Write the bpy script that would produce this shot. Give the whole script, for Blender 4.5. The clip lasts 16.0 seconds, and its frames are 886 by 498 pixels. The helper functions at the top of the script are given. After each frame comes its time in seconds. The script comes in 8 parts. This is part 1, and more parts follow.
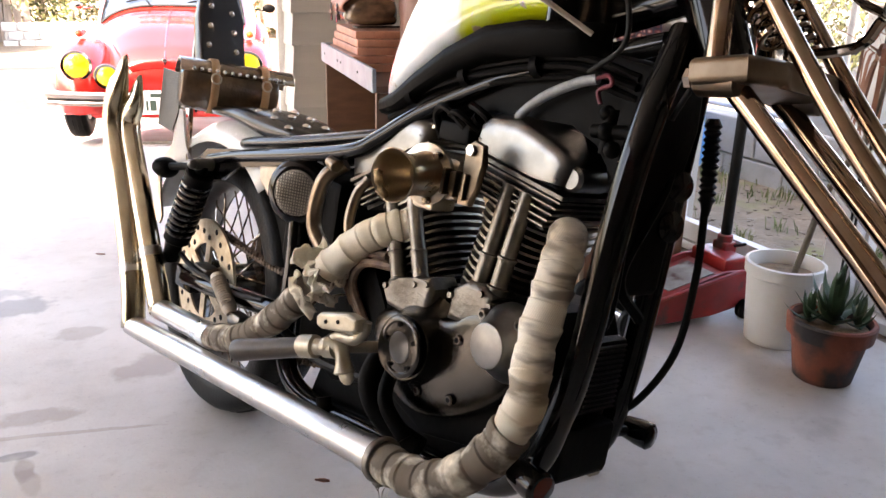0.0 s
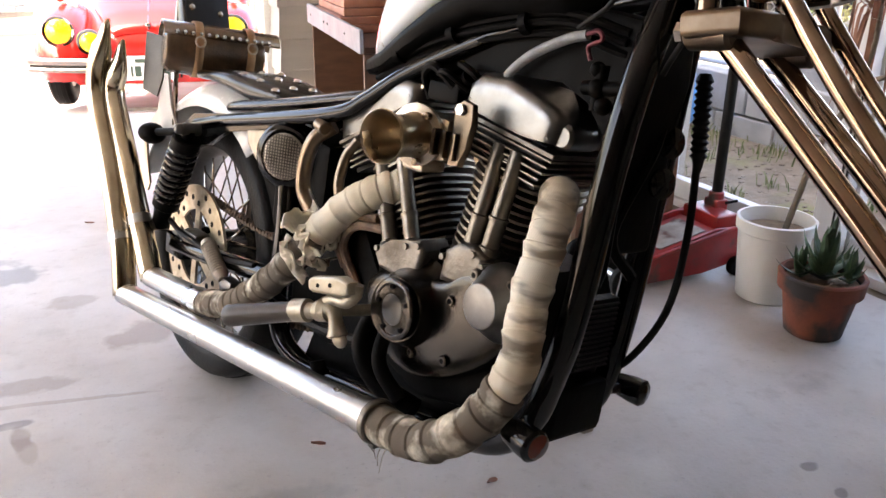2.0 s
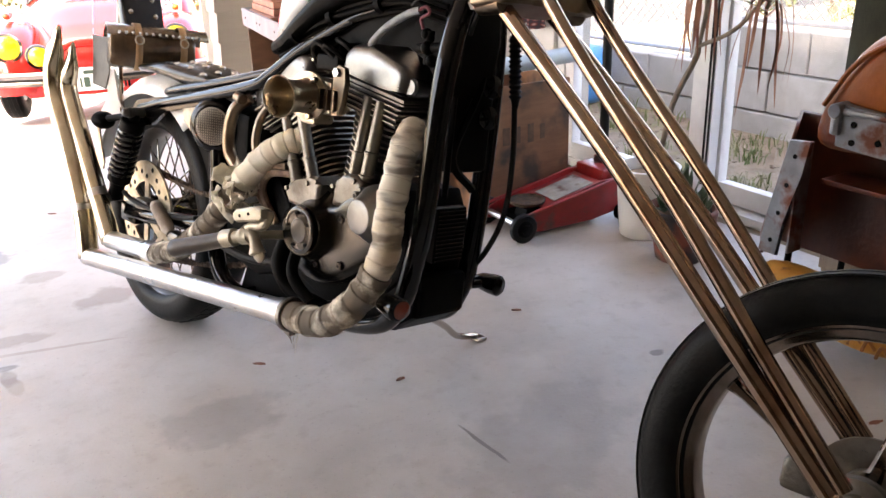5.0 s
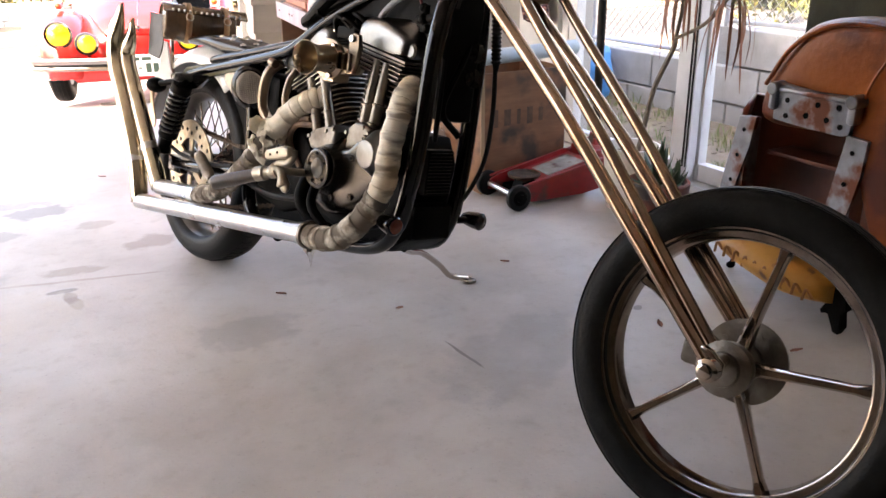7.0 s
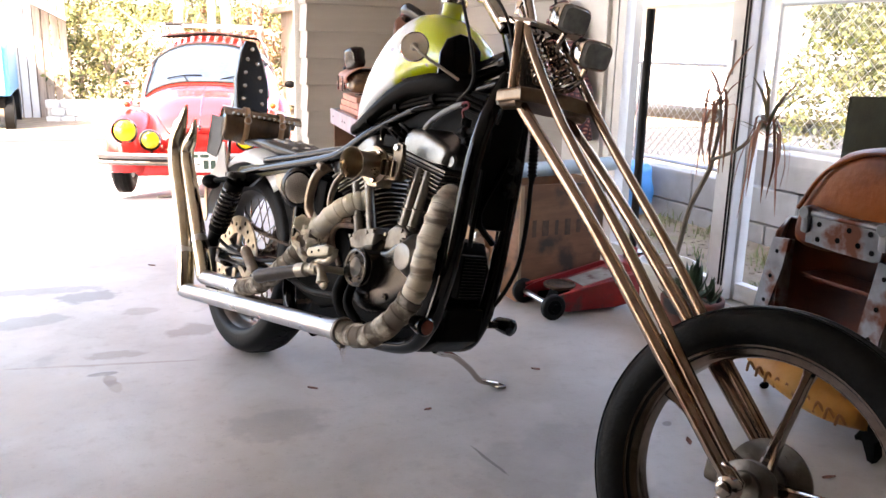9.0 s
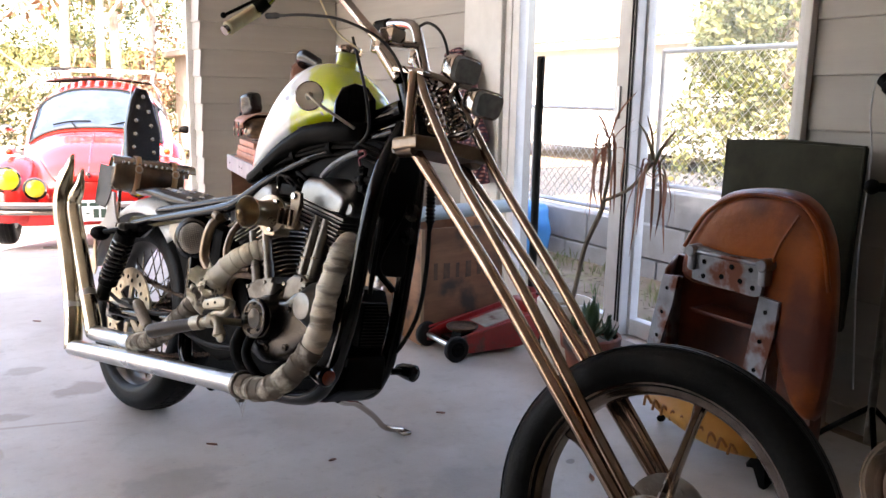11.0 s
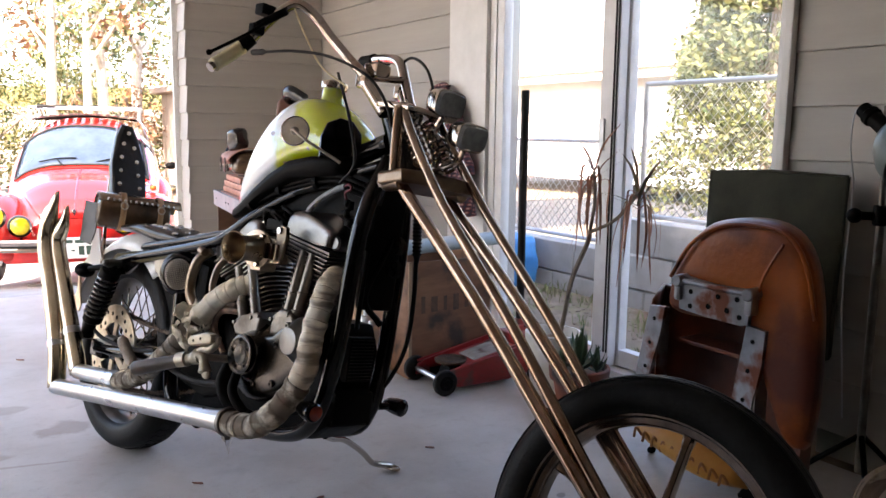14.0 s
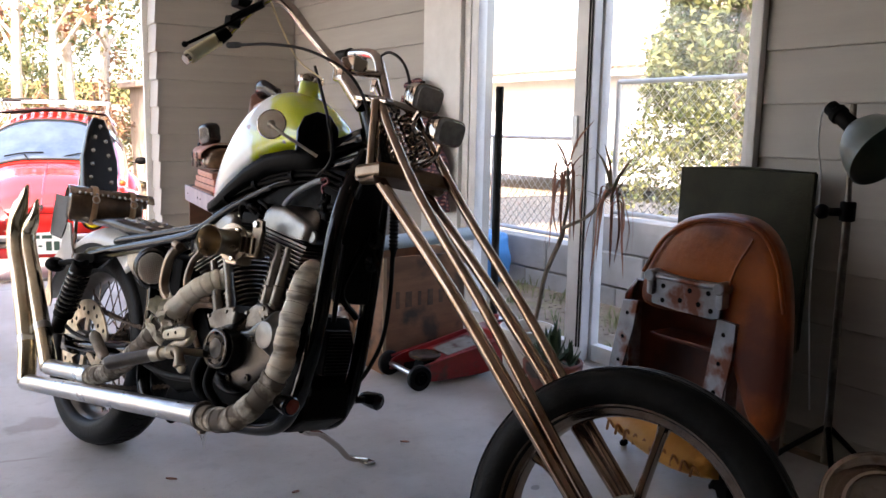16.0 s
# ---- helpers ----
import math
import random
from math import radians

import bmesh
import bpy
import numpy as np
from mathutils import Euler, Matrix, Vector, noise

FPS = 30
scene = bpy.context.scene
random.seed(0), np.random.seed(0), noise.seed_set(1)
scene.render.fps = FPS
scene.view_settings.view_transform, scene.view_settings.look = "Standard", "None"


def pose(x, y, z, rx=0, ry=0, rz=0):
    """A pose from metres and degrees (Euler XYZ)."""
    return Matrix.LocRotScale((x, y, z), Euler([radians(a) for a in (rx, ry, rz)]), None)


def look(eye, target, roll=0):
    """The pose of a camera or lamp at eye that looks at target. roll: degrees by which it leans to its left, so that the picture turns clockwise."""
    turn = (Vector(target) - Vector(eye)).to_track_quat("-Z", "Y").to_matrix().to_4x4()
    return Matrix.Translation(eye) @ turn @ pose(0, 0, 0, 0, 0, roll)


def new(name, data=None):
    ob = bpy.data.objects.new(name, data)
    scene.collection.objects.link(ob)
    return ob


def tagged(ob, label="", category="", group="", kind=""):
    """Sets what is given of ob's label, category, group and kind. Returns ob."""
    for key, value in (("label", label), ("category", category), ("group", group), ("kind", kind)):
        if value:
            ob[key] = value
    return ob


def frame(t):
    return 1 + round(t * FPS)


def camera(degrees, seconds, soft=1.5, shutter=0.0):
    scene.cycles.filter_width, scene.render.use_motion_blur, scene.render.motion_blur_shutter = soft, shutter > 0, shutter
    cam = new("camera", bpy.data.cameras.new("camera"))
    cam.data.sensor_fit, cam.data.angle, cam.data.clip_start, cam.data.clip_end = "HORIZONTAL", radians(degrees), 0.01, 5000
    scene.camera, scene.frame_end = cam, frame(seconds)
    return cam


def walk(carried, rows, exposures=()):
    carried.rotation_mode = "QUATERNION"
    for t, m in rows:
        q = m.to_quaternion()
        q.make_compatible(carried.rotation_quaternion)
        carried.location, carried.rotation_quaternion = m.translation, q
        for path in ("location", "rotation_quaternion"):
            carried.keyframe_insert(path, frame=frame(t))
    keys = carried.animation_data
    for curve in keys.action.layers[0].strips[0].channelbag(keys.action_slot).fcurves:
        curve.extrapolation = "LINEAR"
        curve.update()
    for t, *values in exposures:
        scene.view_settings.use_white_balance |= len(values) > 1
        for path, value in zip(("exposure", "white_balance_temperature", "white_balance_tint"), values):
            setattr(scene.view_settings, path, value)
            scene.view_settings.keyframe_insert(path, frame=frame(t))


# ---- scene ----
cam = camera(57.0, 16.0)
PATH = [
    (0, (0.083, -0.979, 0.999), (0.921, 0.716, 0.347), 1.5),
    (0.5, (0.087, -0.975, 0.993), (0.927, 0.687, 0.264), 1.3),
    (1, (0.088, -0.973, 0.991), (0.94, 0.68, 0.257), 1.3),
    (1.5, (0.086, -0.975, 0.994), (0.928, 0.683, 0.258), 0.8),
    (2, (0.086, -0.975, 0.995), (0.929, 0.682, 0.258), 0.7),
    (2.5, (0.082, -0.976, 0.996), (0.928, 0.679, 0.259), 0.6),
    (3, (0.067, -1.024, 0.994), (0.966, 0.604, 0.259), 0.2),
    (3.5, (0.071, -1.083, 1.001), (0.993, 0.529, 0.26), -0.8),
    (4, (0.076, -1.194, 1.007), (0.972, 0.43, 0.26), -1.9),
    (4.5, (0.054, -1.315, 0.999), (0.933, 0.317, 0.248), -1.7),
    (5, (0.025, -1.391, 1.004), (0.943, 0.226, 0.266), -2.1),
    (7.5, (-0.107, -1.799, 0.975), (0.741, -0.129, 0.272), 0.0),
    (8, (-0.107, -1.805, 0.982), (0.721, -0.099, 0.348), 0.6),
    (8.5, (-0.102, -1.809, 0.993), (0.718, -0.066, 0.455), 1.1),
    (9, (-0.104, -1.811, 0.989), (0.712, -0.047, 0.516), 1.4),
    (9.5, (-0.103, -1.815, 0.99), (0.748, -0.055, 0.57), 1.3),
    (10, (-0.099, -1.817, 0.995), (0.836, -0.098, 0.583), 1.2),
    (12.5, (-0.095, -1.815, 1.005), (0.97, -0.146, 0.721), 0.7),
    (13, (-0.096, -1.817, 1.0), (0.968, -0.145, 0.734), 0.7),
    (13.5, (-0.096, -1.816, 1.0), (0.966, -0.145, 0.716), 0.7),
    (14, (-0.093, -1.817, 1.002), (0.969, -0.147, 0.713), 0.7),
    (14.5, (-0.093, -1.817, 1.0), (0.971, -0.149, 0.709), 0.6),
    (15, (-0.092, -1.815, 1.0), (0.974, -0.154, 0.678), 0.7),
    (15.5, (-0.091, -1.816, 0.999), (0.988, -0.163, 0.679), 0.7),
    (16, (-0.109, -1.819, 0.995), (1.011, -0.189, 0.701), 1.1),
]
EXPOSURES = [(0, 3.62, 7800, 19), (2.8, 3.72, 7900, 19), (3.4, 3.86, 7950, 19), (5.2, 3.88, 8000, 19), (7.5, 3.78, 7850, 20), (9.0, 3.66, 7450, 19), (10.2, 3.48, 7300, 18), (12.5, 3.26, 6950, 18), (16, 2.96, 6950, 18)]
walk(cam, [(t, look(eye, target, roll)) for t, eye, target, roll in PATH], EXPOSURES)

# ---- light ----
world = bpy.data.worlds.new("sky")
scene.world = world
world.use_nodes = True
wn = world.node_tree.nodes
sky = wn.new("ShaderNodeTexSky")
sky.sky_type = "NISHITA"
sky.sun_disc = False
SUN_EL, SUN_AZ = 42.0, 232.0
sky.sun_elevation, sky.sun_rotation = radians(SUN_EL), radians(SUN_AZ)
sky.dust_density = 3.0
bg = wn["Background"]
world.node_tree.links.new(sky.outputs[0], bg.inputs[0])
bg.inputs[1].default_value = 0.15
sun = new("sun", bpy.data.lights.new("sun", "SUN"))
sun.data.energy, sun.data.angle, sun.data.color = 3.4, radians(0.6), (1.0, 0.95, 0.87)
sd = Vector((math.sin(radians(SUN_AZ)) * math.cos(radians(SUN_EL)), math.cos(radians(SUN_AZ)) * math.cos(radians(SUN_EL)), math.sin(radians(SUN_EL))))
sun.matrix_world = look(sd * 50, (0, 0, 0))
scene.view_settings.exposure = 0.0


# ---- materials ----
def mat(name, col, rough=0.5, metal=0.0, col2=None, scale=8.0, detail=6.0, lo=0.35, hi=0.65, bump=0.0, bscale=60.0, rvar=0.0, coat=0.0, spec=0.5, rand=0.0, stretch=(1, 1, 1), coords="Object"):
    m = bpy.data.materials.new(name)
    m.use_nodes = True
    nt = m.node_tree
    n, l = nt.nodes, nt.links
    p = n["Principled BSDF"]
    p.inputs["Base Color"].default_value = (*col, 1)
    p.inputs["Roughness"].default_value = rough
    p.inputs["Metallic"].default_value = metal
    p.inputs["Coat Weight"].default_value = coat
    p.inputs["Specular IOR Level"].default_value = spec
    tc = n.new("ShaderNodeTexCoord")
    mp = n.new("ShaderNodeMapping")
    mp.inputs["Scale"].default_value = stretch
    l.new(tc.outputs[coords], mp.inputs[0])
    nz = n.new("ShaderNodeTexNoise")
    nz.inputs["Scale"].default_value, nz.inputs["Detail"].default_value = scale, detail
    nz.inputs["Roughness"].default_value = 0.62
    l.new(mp.outputs[0], nz.inputs["Vector"])
    last = None
    if col2:
        ramp = n.new("ShaderNodeValToRGB")
        ramp.color_ramp.elements[0].position, ramp.color_ramp.elements[1].position = lo, hi
        ramp.color_ramp.elements[0].color, ramp.color_ramp.elements[1].color = (*col, 1), (*col2, 1)
        l.new(nz.outputs["Fac"], ramp.inputs[0])
        last = ramp.outputs[0]
        l.new(last, p.inputs["Base Color"])
    if rand:
        oi = n.new("ShaderNodeObjectInfo")
        hs = n.new("ShaderNodeHueSaturation")
        mr = n.new("ShaderNodeMapRange")
        mr.inputs["To Min"].default_value, mr.inputs["To Max"].default_value = 1 - rand, 1 + rand
        l.new(oi.outputs["Random"], mr.inputs[0])
        l.new(mr.outputs[0], hs.inputs["Value"])
        if last:
            l.new(last, hs.inputs["Color"])
        else:
            hs.inputs["Color"].default_value = (*col, 1)
        l.new(hs.outputs[0], p.inputs["Base Color"])
    if rvar:
        mr = n.new("ShaderNodeMapRange")
        mr.inputs["To Min"].default_value, mr.inputs["To Max"].default_value = max(0.02, rough - rvar), min(1, rough + rvar)
        l.new(nz.outputs["Fac"], mr.inputs[0])
        l.new(mr.outputs[0], p.inputs["Roughness"])
    if bump:
        nb = n.new("ShaderNodeTexNoise")
        nb.inputs["Scale"].default_value, nb.inputs["Detail"].default_value = bscale, 4
        l.new(mp.outputs[0], nb.inputs["Vector"])
        b = n.new("ShaderNodeBump")
        b.inputs["Strength"].default_value, b.inputs["Distance"].default_value = bump, 0.01
        l.new(nb.outputs["Fac"], b.inputs["Height"])
        l.new(b.outputs[0], p.inputs["Normal"])
    return m


def mix_mask(m, col, scale, lo, hi, rough=None, offset=(0, 0, 0), stretch=(1, 1, 1), detail=5.0, amount=1.0):
    """Lays stains of another colour over a material, by a noise of their own."""
    nt = m.node_tree
    n, l = nt.nodes, nt.links
    p = n["Principled BSDF"]
    tc, mp, nz, ramp, mx = n.new("ShaderNodeTexCoord"), n.new("ShaderNodeMapping"), n.new("ShaderNodeTexNoise"), n.new("ShaderNodeValToRGB"), n.new("ShaderNodeMix")
    mp.inputs["Location"].default_value, mp.inputs["Scale"].default_value = offset, stretch
    l.new(tc.outputs["Object"], mp.inputs[0])
    l.new(mp.outputs[0], nz.inputs["Vector"])
    nz.inputs["Scale"].default_value, nz.inputs["Detail"].default_value = scale, detail
    ramp.color_ramp.elements[0].position, ramp.color_ramp.elements[1].position = lo, hi
    ramp.color_ramp.elements[0].color, ramp.color_ramp.elements[1].color = (0, 0, 0, 1), (amount, amount, amount, 1)
    l.new(nz.outputs["Fac"], ramp.inputs[0])
    mx.data_type = "RGBA"
    old = p.inputs["Base Color"].links
    if old:
        l.new(old[0].from_socket, mx.inputs[6])
    else:
        mx.inputs[6].default_value = p.inputs["Base Color"].default_value
    mx.inputs[7].default_value = (*col, 1)
    l.new(ramp.outputs[0], mx.inputs[0])
    l.new(mx.outputs[2], p.inputs["Base Color"])
    if rough is not None:
        mr = n.new("ShaderNodeMix")
        mr.inputs[2].default_value, mr.inputs[3].default_value = p.inputs["Roughness"].default_value, rough
        l.new(ramp.outputs[0], mr.inputs[0])
        l.new(mr.outputs[0], p.inputs["Roughness"])
    return m


CHROME = mix_mask(mat("chrome", (0.42, 0.36, 0.31), 0.07, 1.0, rvar=0.03, scale=40), (0.28, 0.21, 0.15), 30, 0.6, 0.75)
BROWNCHROME = mat("browned_chrome", (0.24, 0.185, 0.135), 0.33, 1.0, (0.16, 0.115, 0.08), 14, rvar=0.08)
STEEL = mat("brushed_steel", (0.58, 0.58, 0.58), 0.3, 1.0, (0.5, 0.49, 0.47), 14, rvar=0.1, bump=0.05, bscale=200)
GOLDSTEEL = mat("heat_tinted_steel", (0.62, 0.55, 0.42), 0.22, 1.0, (0.48, 0.4, 0.28), 10, rvar=0.08)
PEGMETAL = mat("dull_bare_metal", (0.46, 0.41, 0.32), 0.45, 0.6, (0.3, 0.26, 0.19), 20, rvar=0.1, bump=0.08, bscale=120)
BROWNRUBBER = mat("worn_brown_rubber", (0.07, 0.055, 0.042), 0.38, 0.0, (0.045, 0.035, 0.028), 24, bump=0.06, bscale=150)
ALU = mat("cast_aluminium", (0.082, 0.073, 0.064), 0.25, 1.0, (0.056, 0.049, 0.042), 9, rvar=0.06, bump=0.06, bscale=160)
ALUDARK = mix_mask(mat("grimy_aluminium", (0.22, 0.2, 0.175), 0.45, 1.0, (0.13, 0.115, 0.095), 18, rvar=0.15, bump=0.2, bscale=120), (0.1, 0.08, 0.06), 12, 0.52, 0.72, 0.7)
STUDMETAL = mat("bright_stud_nickel", (0.75, 0.71, 0.64), 0.22, 1.0, (0.6, 0.55, 0.48), 40)
# fork chrome tinted brown: the warm reflections are put into its colour
FORKCHROME = mix_mask(mat("warm_reflection_chrome", (0.36, 0.27, 0.2), 0.1, 1.0, (0.3, 0.215, 0.155), 9, rvar=0.04), (0.2, 0.12, 0.07), 14, 0.55, 0.72)
DISCMETAL = mat("brassy_disc_steel", (0.58, 0.5, 0.38), 0.38, 1.0, (0.36, 0.29, 0.2), 30, rvar=0.12, bump=0.1, bscale=140)
RIMCHROME = mat("dull_rim_chrome", (0.26, 0.225, 0.2), 0.16, 1.0, (0.16, 0.13, 0.11), 24, rvar=0.08)
COVERALU = mat("bright_cover_aluminium", (0.21, 0.205, 0.198), 0.34, 1.0, (0.165, 0.16, 0.152), 16, rvar=0.1, bump=0.05, bscale=120)
POLISH = mat("polished_aluminium", (0.17, 0.165, 0.158), 0.33, 1.0, (0.12, 0.115, 0.108), 16, rvar=0.08, bump=0.04, bscale=120)
MESHALU = mat("pale_mesh_metal", (0.5, 0.45, 0.38), 0.5, 0.6, (0.38, 0.33, 0.27), 30)
BRASS = mat("dull_brass", (0.62, 0.53, 0.41), 0.3, 1.0, (0.48, 0.4, 0.3), 22, rvar=0.1)
BLACK = mat("black_gloss_paint", (0.004, 0.004, 0.0045), 0.08, 0.0, (0.006, 0.0056, 0.0054), 25, rvar=0.04, spec=0.28)
SPRINGBLACK = mat("black_spring_enamel", (0.012, 0.012, 0.012), 0.2, 0.0, (0.01, 0.009, 0.009), 25, rvar=0.06, coat=0.4, spec=0.5)
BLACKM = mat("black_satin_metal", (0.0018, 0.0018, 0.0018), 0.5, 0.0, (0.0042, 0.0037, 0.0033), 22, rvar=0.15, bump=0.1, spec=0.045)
FINBLACK = mat("black_fins", (0.008, 0.0075, 0.007), 0.42, 0.2, (0.015, 0.013, 0.011), 30, rvar=0.12, spec=0.15)
RUBBER = mat("rubber", (0.007, 0.0068, 0.0065), 0.6, 0.0, (0.015, 0.0135, 0.012), 30, rvar=0.12, bump=0.15, bscale=150, spec=0.18)
TYRE = mix_mask(mat("tyre_rubber", (0.005, 0.005, 0.005), 0.45, 0.0, (0.009, 0.0087, 0.0083), 20, rvar=0.12, bump=0.15, bscale=160, spec=0.09), (0.05, 0.043, 0.036), 9, 0.62, 0.85, 0.8, amount=0.15)
LEATHER = mat("black_leather", (0.005, 0.0048, 0.0048), 0.2, 0.0, (0.01, 0.009, 0.0085), 16, rvar=0.1, bump=0.06, bscale=220, spec=0.45)
BROWNLEATHER = mat("dark_brown_leather", (0.05, 0.03, 0.017), 0.2, 0.0, (0.16, 0.095, 0.05), 8, rvar=0.08, coat=0.3, bump=0.12, bscale=200)
DARKLEATHER = mat("blackened_leather", (0.02, 0.016, 0.012), 0.35, 0.0, (0.04, 0.03, 0.022), 10, bump=0.1, bscale=150)
TANLEATHER = mat("tan_leather", (0.5, 0.3, 0.15), 0.5, 0.0, (0.34, 0.18, 0.08), 20, bump=0.2)
PRIMER = mat("pale_grey_paint", (0.78, 0.79, 0.77), 0.24, 0.0, (0.66, 0.66, 0.63), 9, rvar=0.1, coat=0.3)
LIPHOSE = mat("grey_braid", (0.3, 0.32, 0.33), 0.5, 0.0, (0.2, 0.21, 0.22), 60)
CREAMPAINT = mat("dull_cream_metal", (0.55, 0.5, 0.41), 0.4, 0.4, (0.36, 0.31, 0.24), 14, rvar=0.1)
RUST = mat("rusty_chain", (0.12, 0.075, 0.045), 0.7, 0.5, (0.05, 0.035, 0.025), 60, bump=0.3)
COPPER = mat("rust_coated_hose", (0.26, 0.17, 0.11), 0.6, 0.2, (0.12, 0.08, 0.06), 40, bump=0.2)
CREAM = mat("cream_grip", (0.74, 0.66, 0.42), 0.4, 0.0, (0.62, 0.52, 0.3), 25, bump=0.1)
REDLENS = mat("amber_red_lens", (0.11, 0.018, 0.008), 0.15, 0.0, coat=0.5)
GLASSY = mat("lamp_glass", (0.4, 0.42, 0.41), 0.14, 0.5, (0.26, 0.275, 0.27), 60, rvar=0.08, coat=0.5)


def wrap_material():
    """Glass-fibre exhaust wrap: woven grain, sooty brown low down, off-white higher up."""
    m = mat("exhaust_wrap", (0.95, 0.9, 0.77), 0.85, 0.0, (0.85, 0.76, 0.58), 9)
    nt = m.node_tree
    n, l = nt.nodes, nt.links
    p = n["Principled BSDF"]
    tc = n.new("ShaderNodeTexCoord")
    wv = n.new("ShaderNodeTexWave")
    wv.inputs["Scale"].default_value, wv.inputs["Distortion"].default_value, wv.inputs["Detail"].default_value = 190, 1.5, 2
    wv.bands_direction = "DIAGONAL"
    l.new(tc.outputs["Object"], wv.inputs[0])
    b = n.new("ShaderNodeBump")
    b.inputs["Strength"].default_value, b.inputs["Distance"].default_value = 0.3, 0.001
    l.new(wv.outputs["Fac"], b.inputs["Height"])
    l.new(b.outputs[0], p.inputs["Normal"])
    mx = n.new("ShaderNodeMix")
    mx.data_type, mx.blend_type = "RGBA", "MULTIPLY"
    mx.inputs[0].default_value = 0.26
    l.new(p.inputs["Base Color"].links[0].from_socket, mx.inputs[6])
    l.new(wv.outputs["Color"], mx.inputs[7])
    l.new(mx.outputs[2], p.inputs["Base Color"])
    return m


WRAP = mix_mask(mix_mask(wrap_material(), (0.5, 0.38, 0.24), 9, 0.42, 0.6, amount=0.7), (0.13, 0.1, 0.07), 13, 0.47, 0.58, stretch=(0.6, 0.6, 2.6), amount=0.75)
WRAPWHITE = mix_mask(wrap_material(), (0.55, 0.42, 0.26), 14, 0.55, 0.75, amount=0.6)
WRAPWHITE.name = "clean_exhaust_wrap"
WRAPDARK = mix_mask(wrap_material(), (0.085, 0.06, 0.04), 26, 0.3, 0.52, amount=0.92)
WRAPDARK.name = "sooty_exhaust_wrap"


def tank_paint():
    """Lime green with pearl white flames swept back over the rear half, and chips."""
    m = mat("lime_tank_paint", (0.7, 0.76, 0.02), 0.16, 0.0, coat=0.8)
    nt = m.node_tree
    n, l = nt.nodes, nt.links
    p = n["Principled BSDF"]
    tc, sep = n.new("ShaderNodeTexCoord"), n.new("ShaderNodeSeparateXYZ")
    l.new(tc.outputs["Object"], sep.inputs[0])
    nz = n.new("ShaderNodeTexNoise")
    nz.inputs["Scale"].default_value, nz.inputs["Detail"].default_value = 11, 2
    l.new(tc.outputs["Object"], nz.inputs[0])
    a = n.new("ShaderNodeMath")
    a.operation = "MULTIPLY_ADD"
    a.inputs[1].default_value, a.inputs[2].default_value = 0.22, -0.11
    l.new(nz.outputs["Fac"], a.inputs[0])
    up = n.new("ShaderNodeMath")
    up.operation = "MULTIPLY_ADD"
    up.inputs[1].default_value, up.inputs[2].default_value = -0.42, 0.407
    l.new(sep.outputs[2], up.inputs[0])
    lean = n.new("ShaderNodeMath")
    l.new(sep.outputs[0], lean.inputs[0])
    l.new(up.outputs[0], lean.inputs[1])
    s = n.new("ShaderNodeMath")
    l.new(lean.outputs[0], s.inputs[0])
    l.new(a.outputs[0], s.inputs[1])
    ramp = n.new("ShaderNodeValToRGB")
    e = ramp.color_ramp.elements
    # the flames' white carries a blue tint for the sky it reflects
    e[0].position, e[0].color = 0.7, (0.82, 0.87, 0.9, 1)
    e[1].position, e[1].color = 0.775, (0.52, 0.6, 0.015, 1)
    x = e.new(0.73)
    x.color = (0.7, 0.78, 0.76, 1)
    x = e.new(0.75)
    x.color = (0.52, 0.6, 0.12, 1)
    for el in e:
        el.position = (el.position - 0.3) / 0.8
    mr = n.new("ShaderNodeMapRange")
    mr.inputs["From Min"].default_value, mr.inputs["From Max"].default_value = 0.3, 1.1
    l.new(s.outputs[0], mr.inputs[0])
    l.new(mr.outputs[0], ramp.inputs[0])
    l.new(ramp.outputs[0], p.inputs["Base Color"])
    mix_mask(m, (0.3, 0.22, 0.17), 17, 0.66, 0.69, 0.5)
    return m


TANK = tank_paint()


def stain(m, x, y, rx, ry, turn, col, amount):
    """One ragged spill or scrape at its own place on the slab."""
    nt = m.node_tree
    n, l = nt.nodes, nt.links
    p = n["Principled BSDF"]
    tc, mp, nz, va, gr, ramp, mx = n.new("ShaderNodeTexCoord"), n.new("ShaderNodeMapping"), n.new("ShaderNodeTexNoise"), n.new("ShaderNodeVectorMath"), n.new("ShaderNodeTexGradient"), n.new("ShaderNodeValToRGB"), n.new("ShaderNodeMix")
    mp.vector_type = "TEXTURE"
    mp.inputs["Location"].default_value, mp.inputs["Rotation"].default_value, mp.inputs["Scale"].default_value = (x, y, 0), (0, 0, radians(turn)), (rx, ry, 1)
    l.new(tc.outputs["Object"], mp.inputs[0])
    nz.inputs["Scale"].default_value, nz.inputs["Detail"].default_value = 14, 6
    l.new(tc.outputs["Object"], nz.inputs["Vector"])
    va.operation = "MULTIPLY_ADD"
    va.inputs[1].default_value, va.inputs[2].default_value = (1.5, 1.5, 0), (-0.75, -0.75, 0)
    l.new(nz.outputs["Color"], va.inputs[0])
    ad = n.new("ShaderNodeVectorMath")
    l.new(mp.outputs[0], ad.inputs[0])
    l.new(va.outputs[0], ad.inputs[1])
    gr.gradient_type = "SPHERICAL"
    l.new(ad.outputs[0], gr.inputs[0])
    e = ramp.color_ramp.elements
    e[0].position, e[1].position = 0.02, 0.3
    e[0].color, e[1].color = (0, 0, 0, 1), (amount, amount, amount, 1)
    l.new(gr.outputs["Fac"], ramp.inputs[0])
    mx.data_type = "RGBA"
    l.new(p.inputs["Base Color"].links[0].from_socket, mx.inputs[6])
    mx.inputs[7].default_value = (*col, 1)
    l.new(ramp.outputs[0], mx.inputs[0])
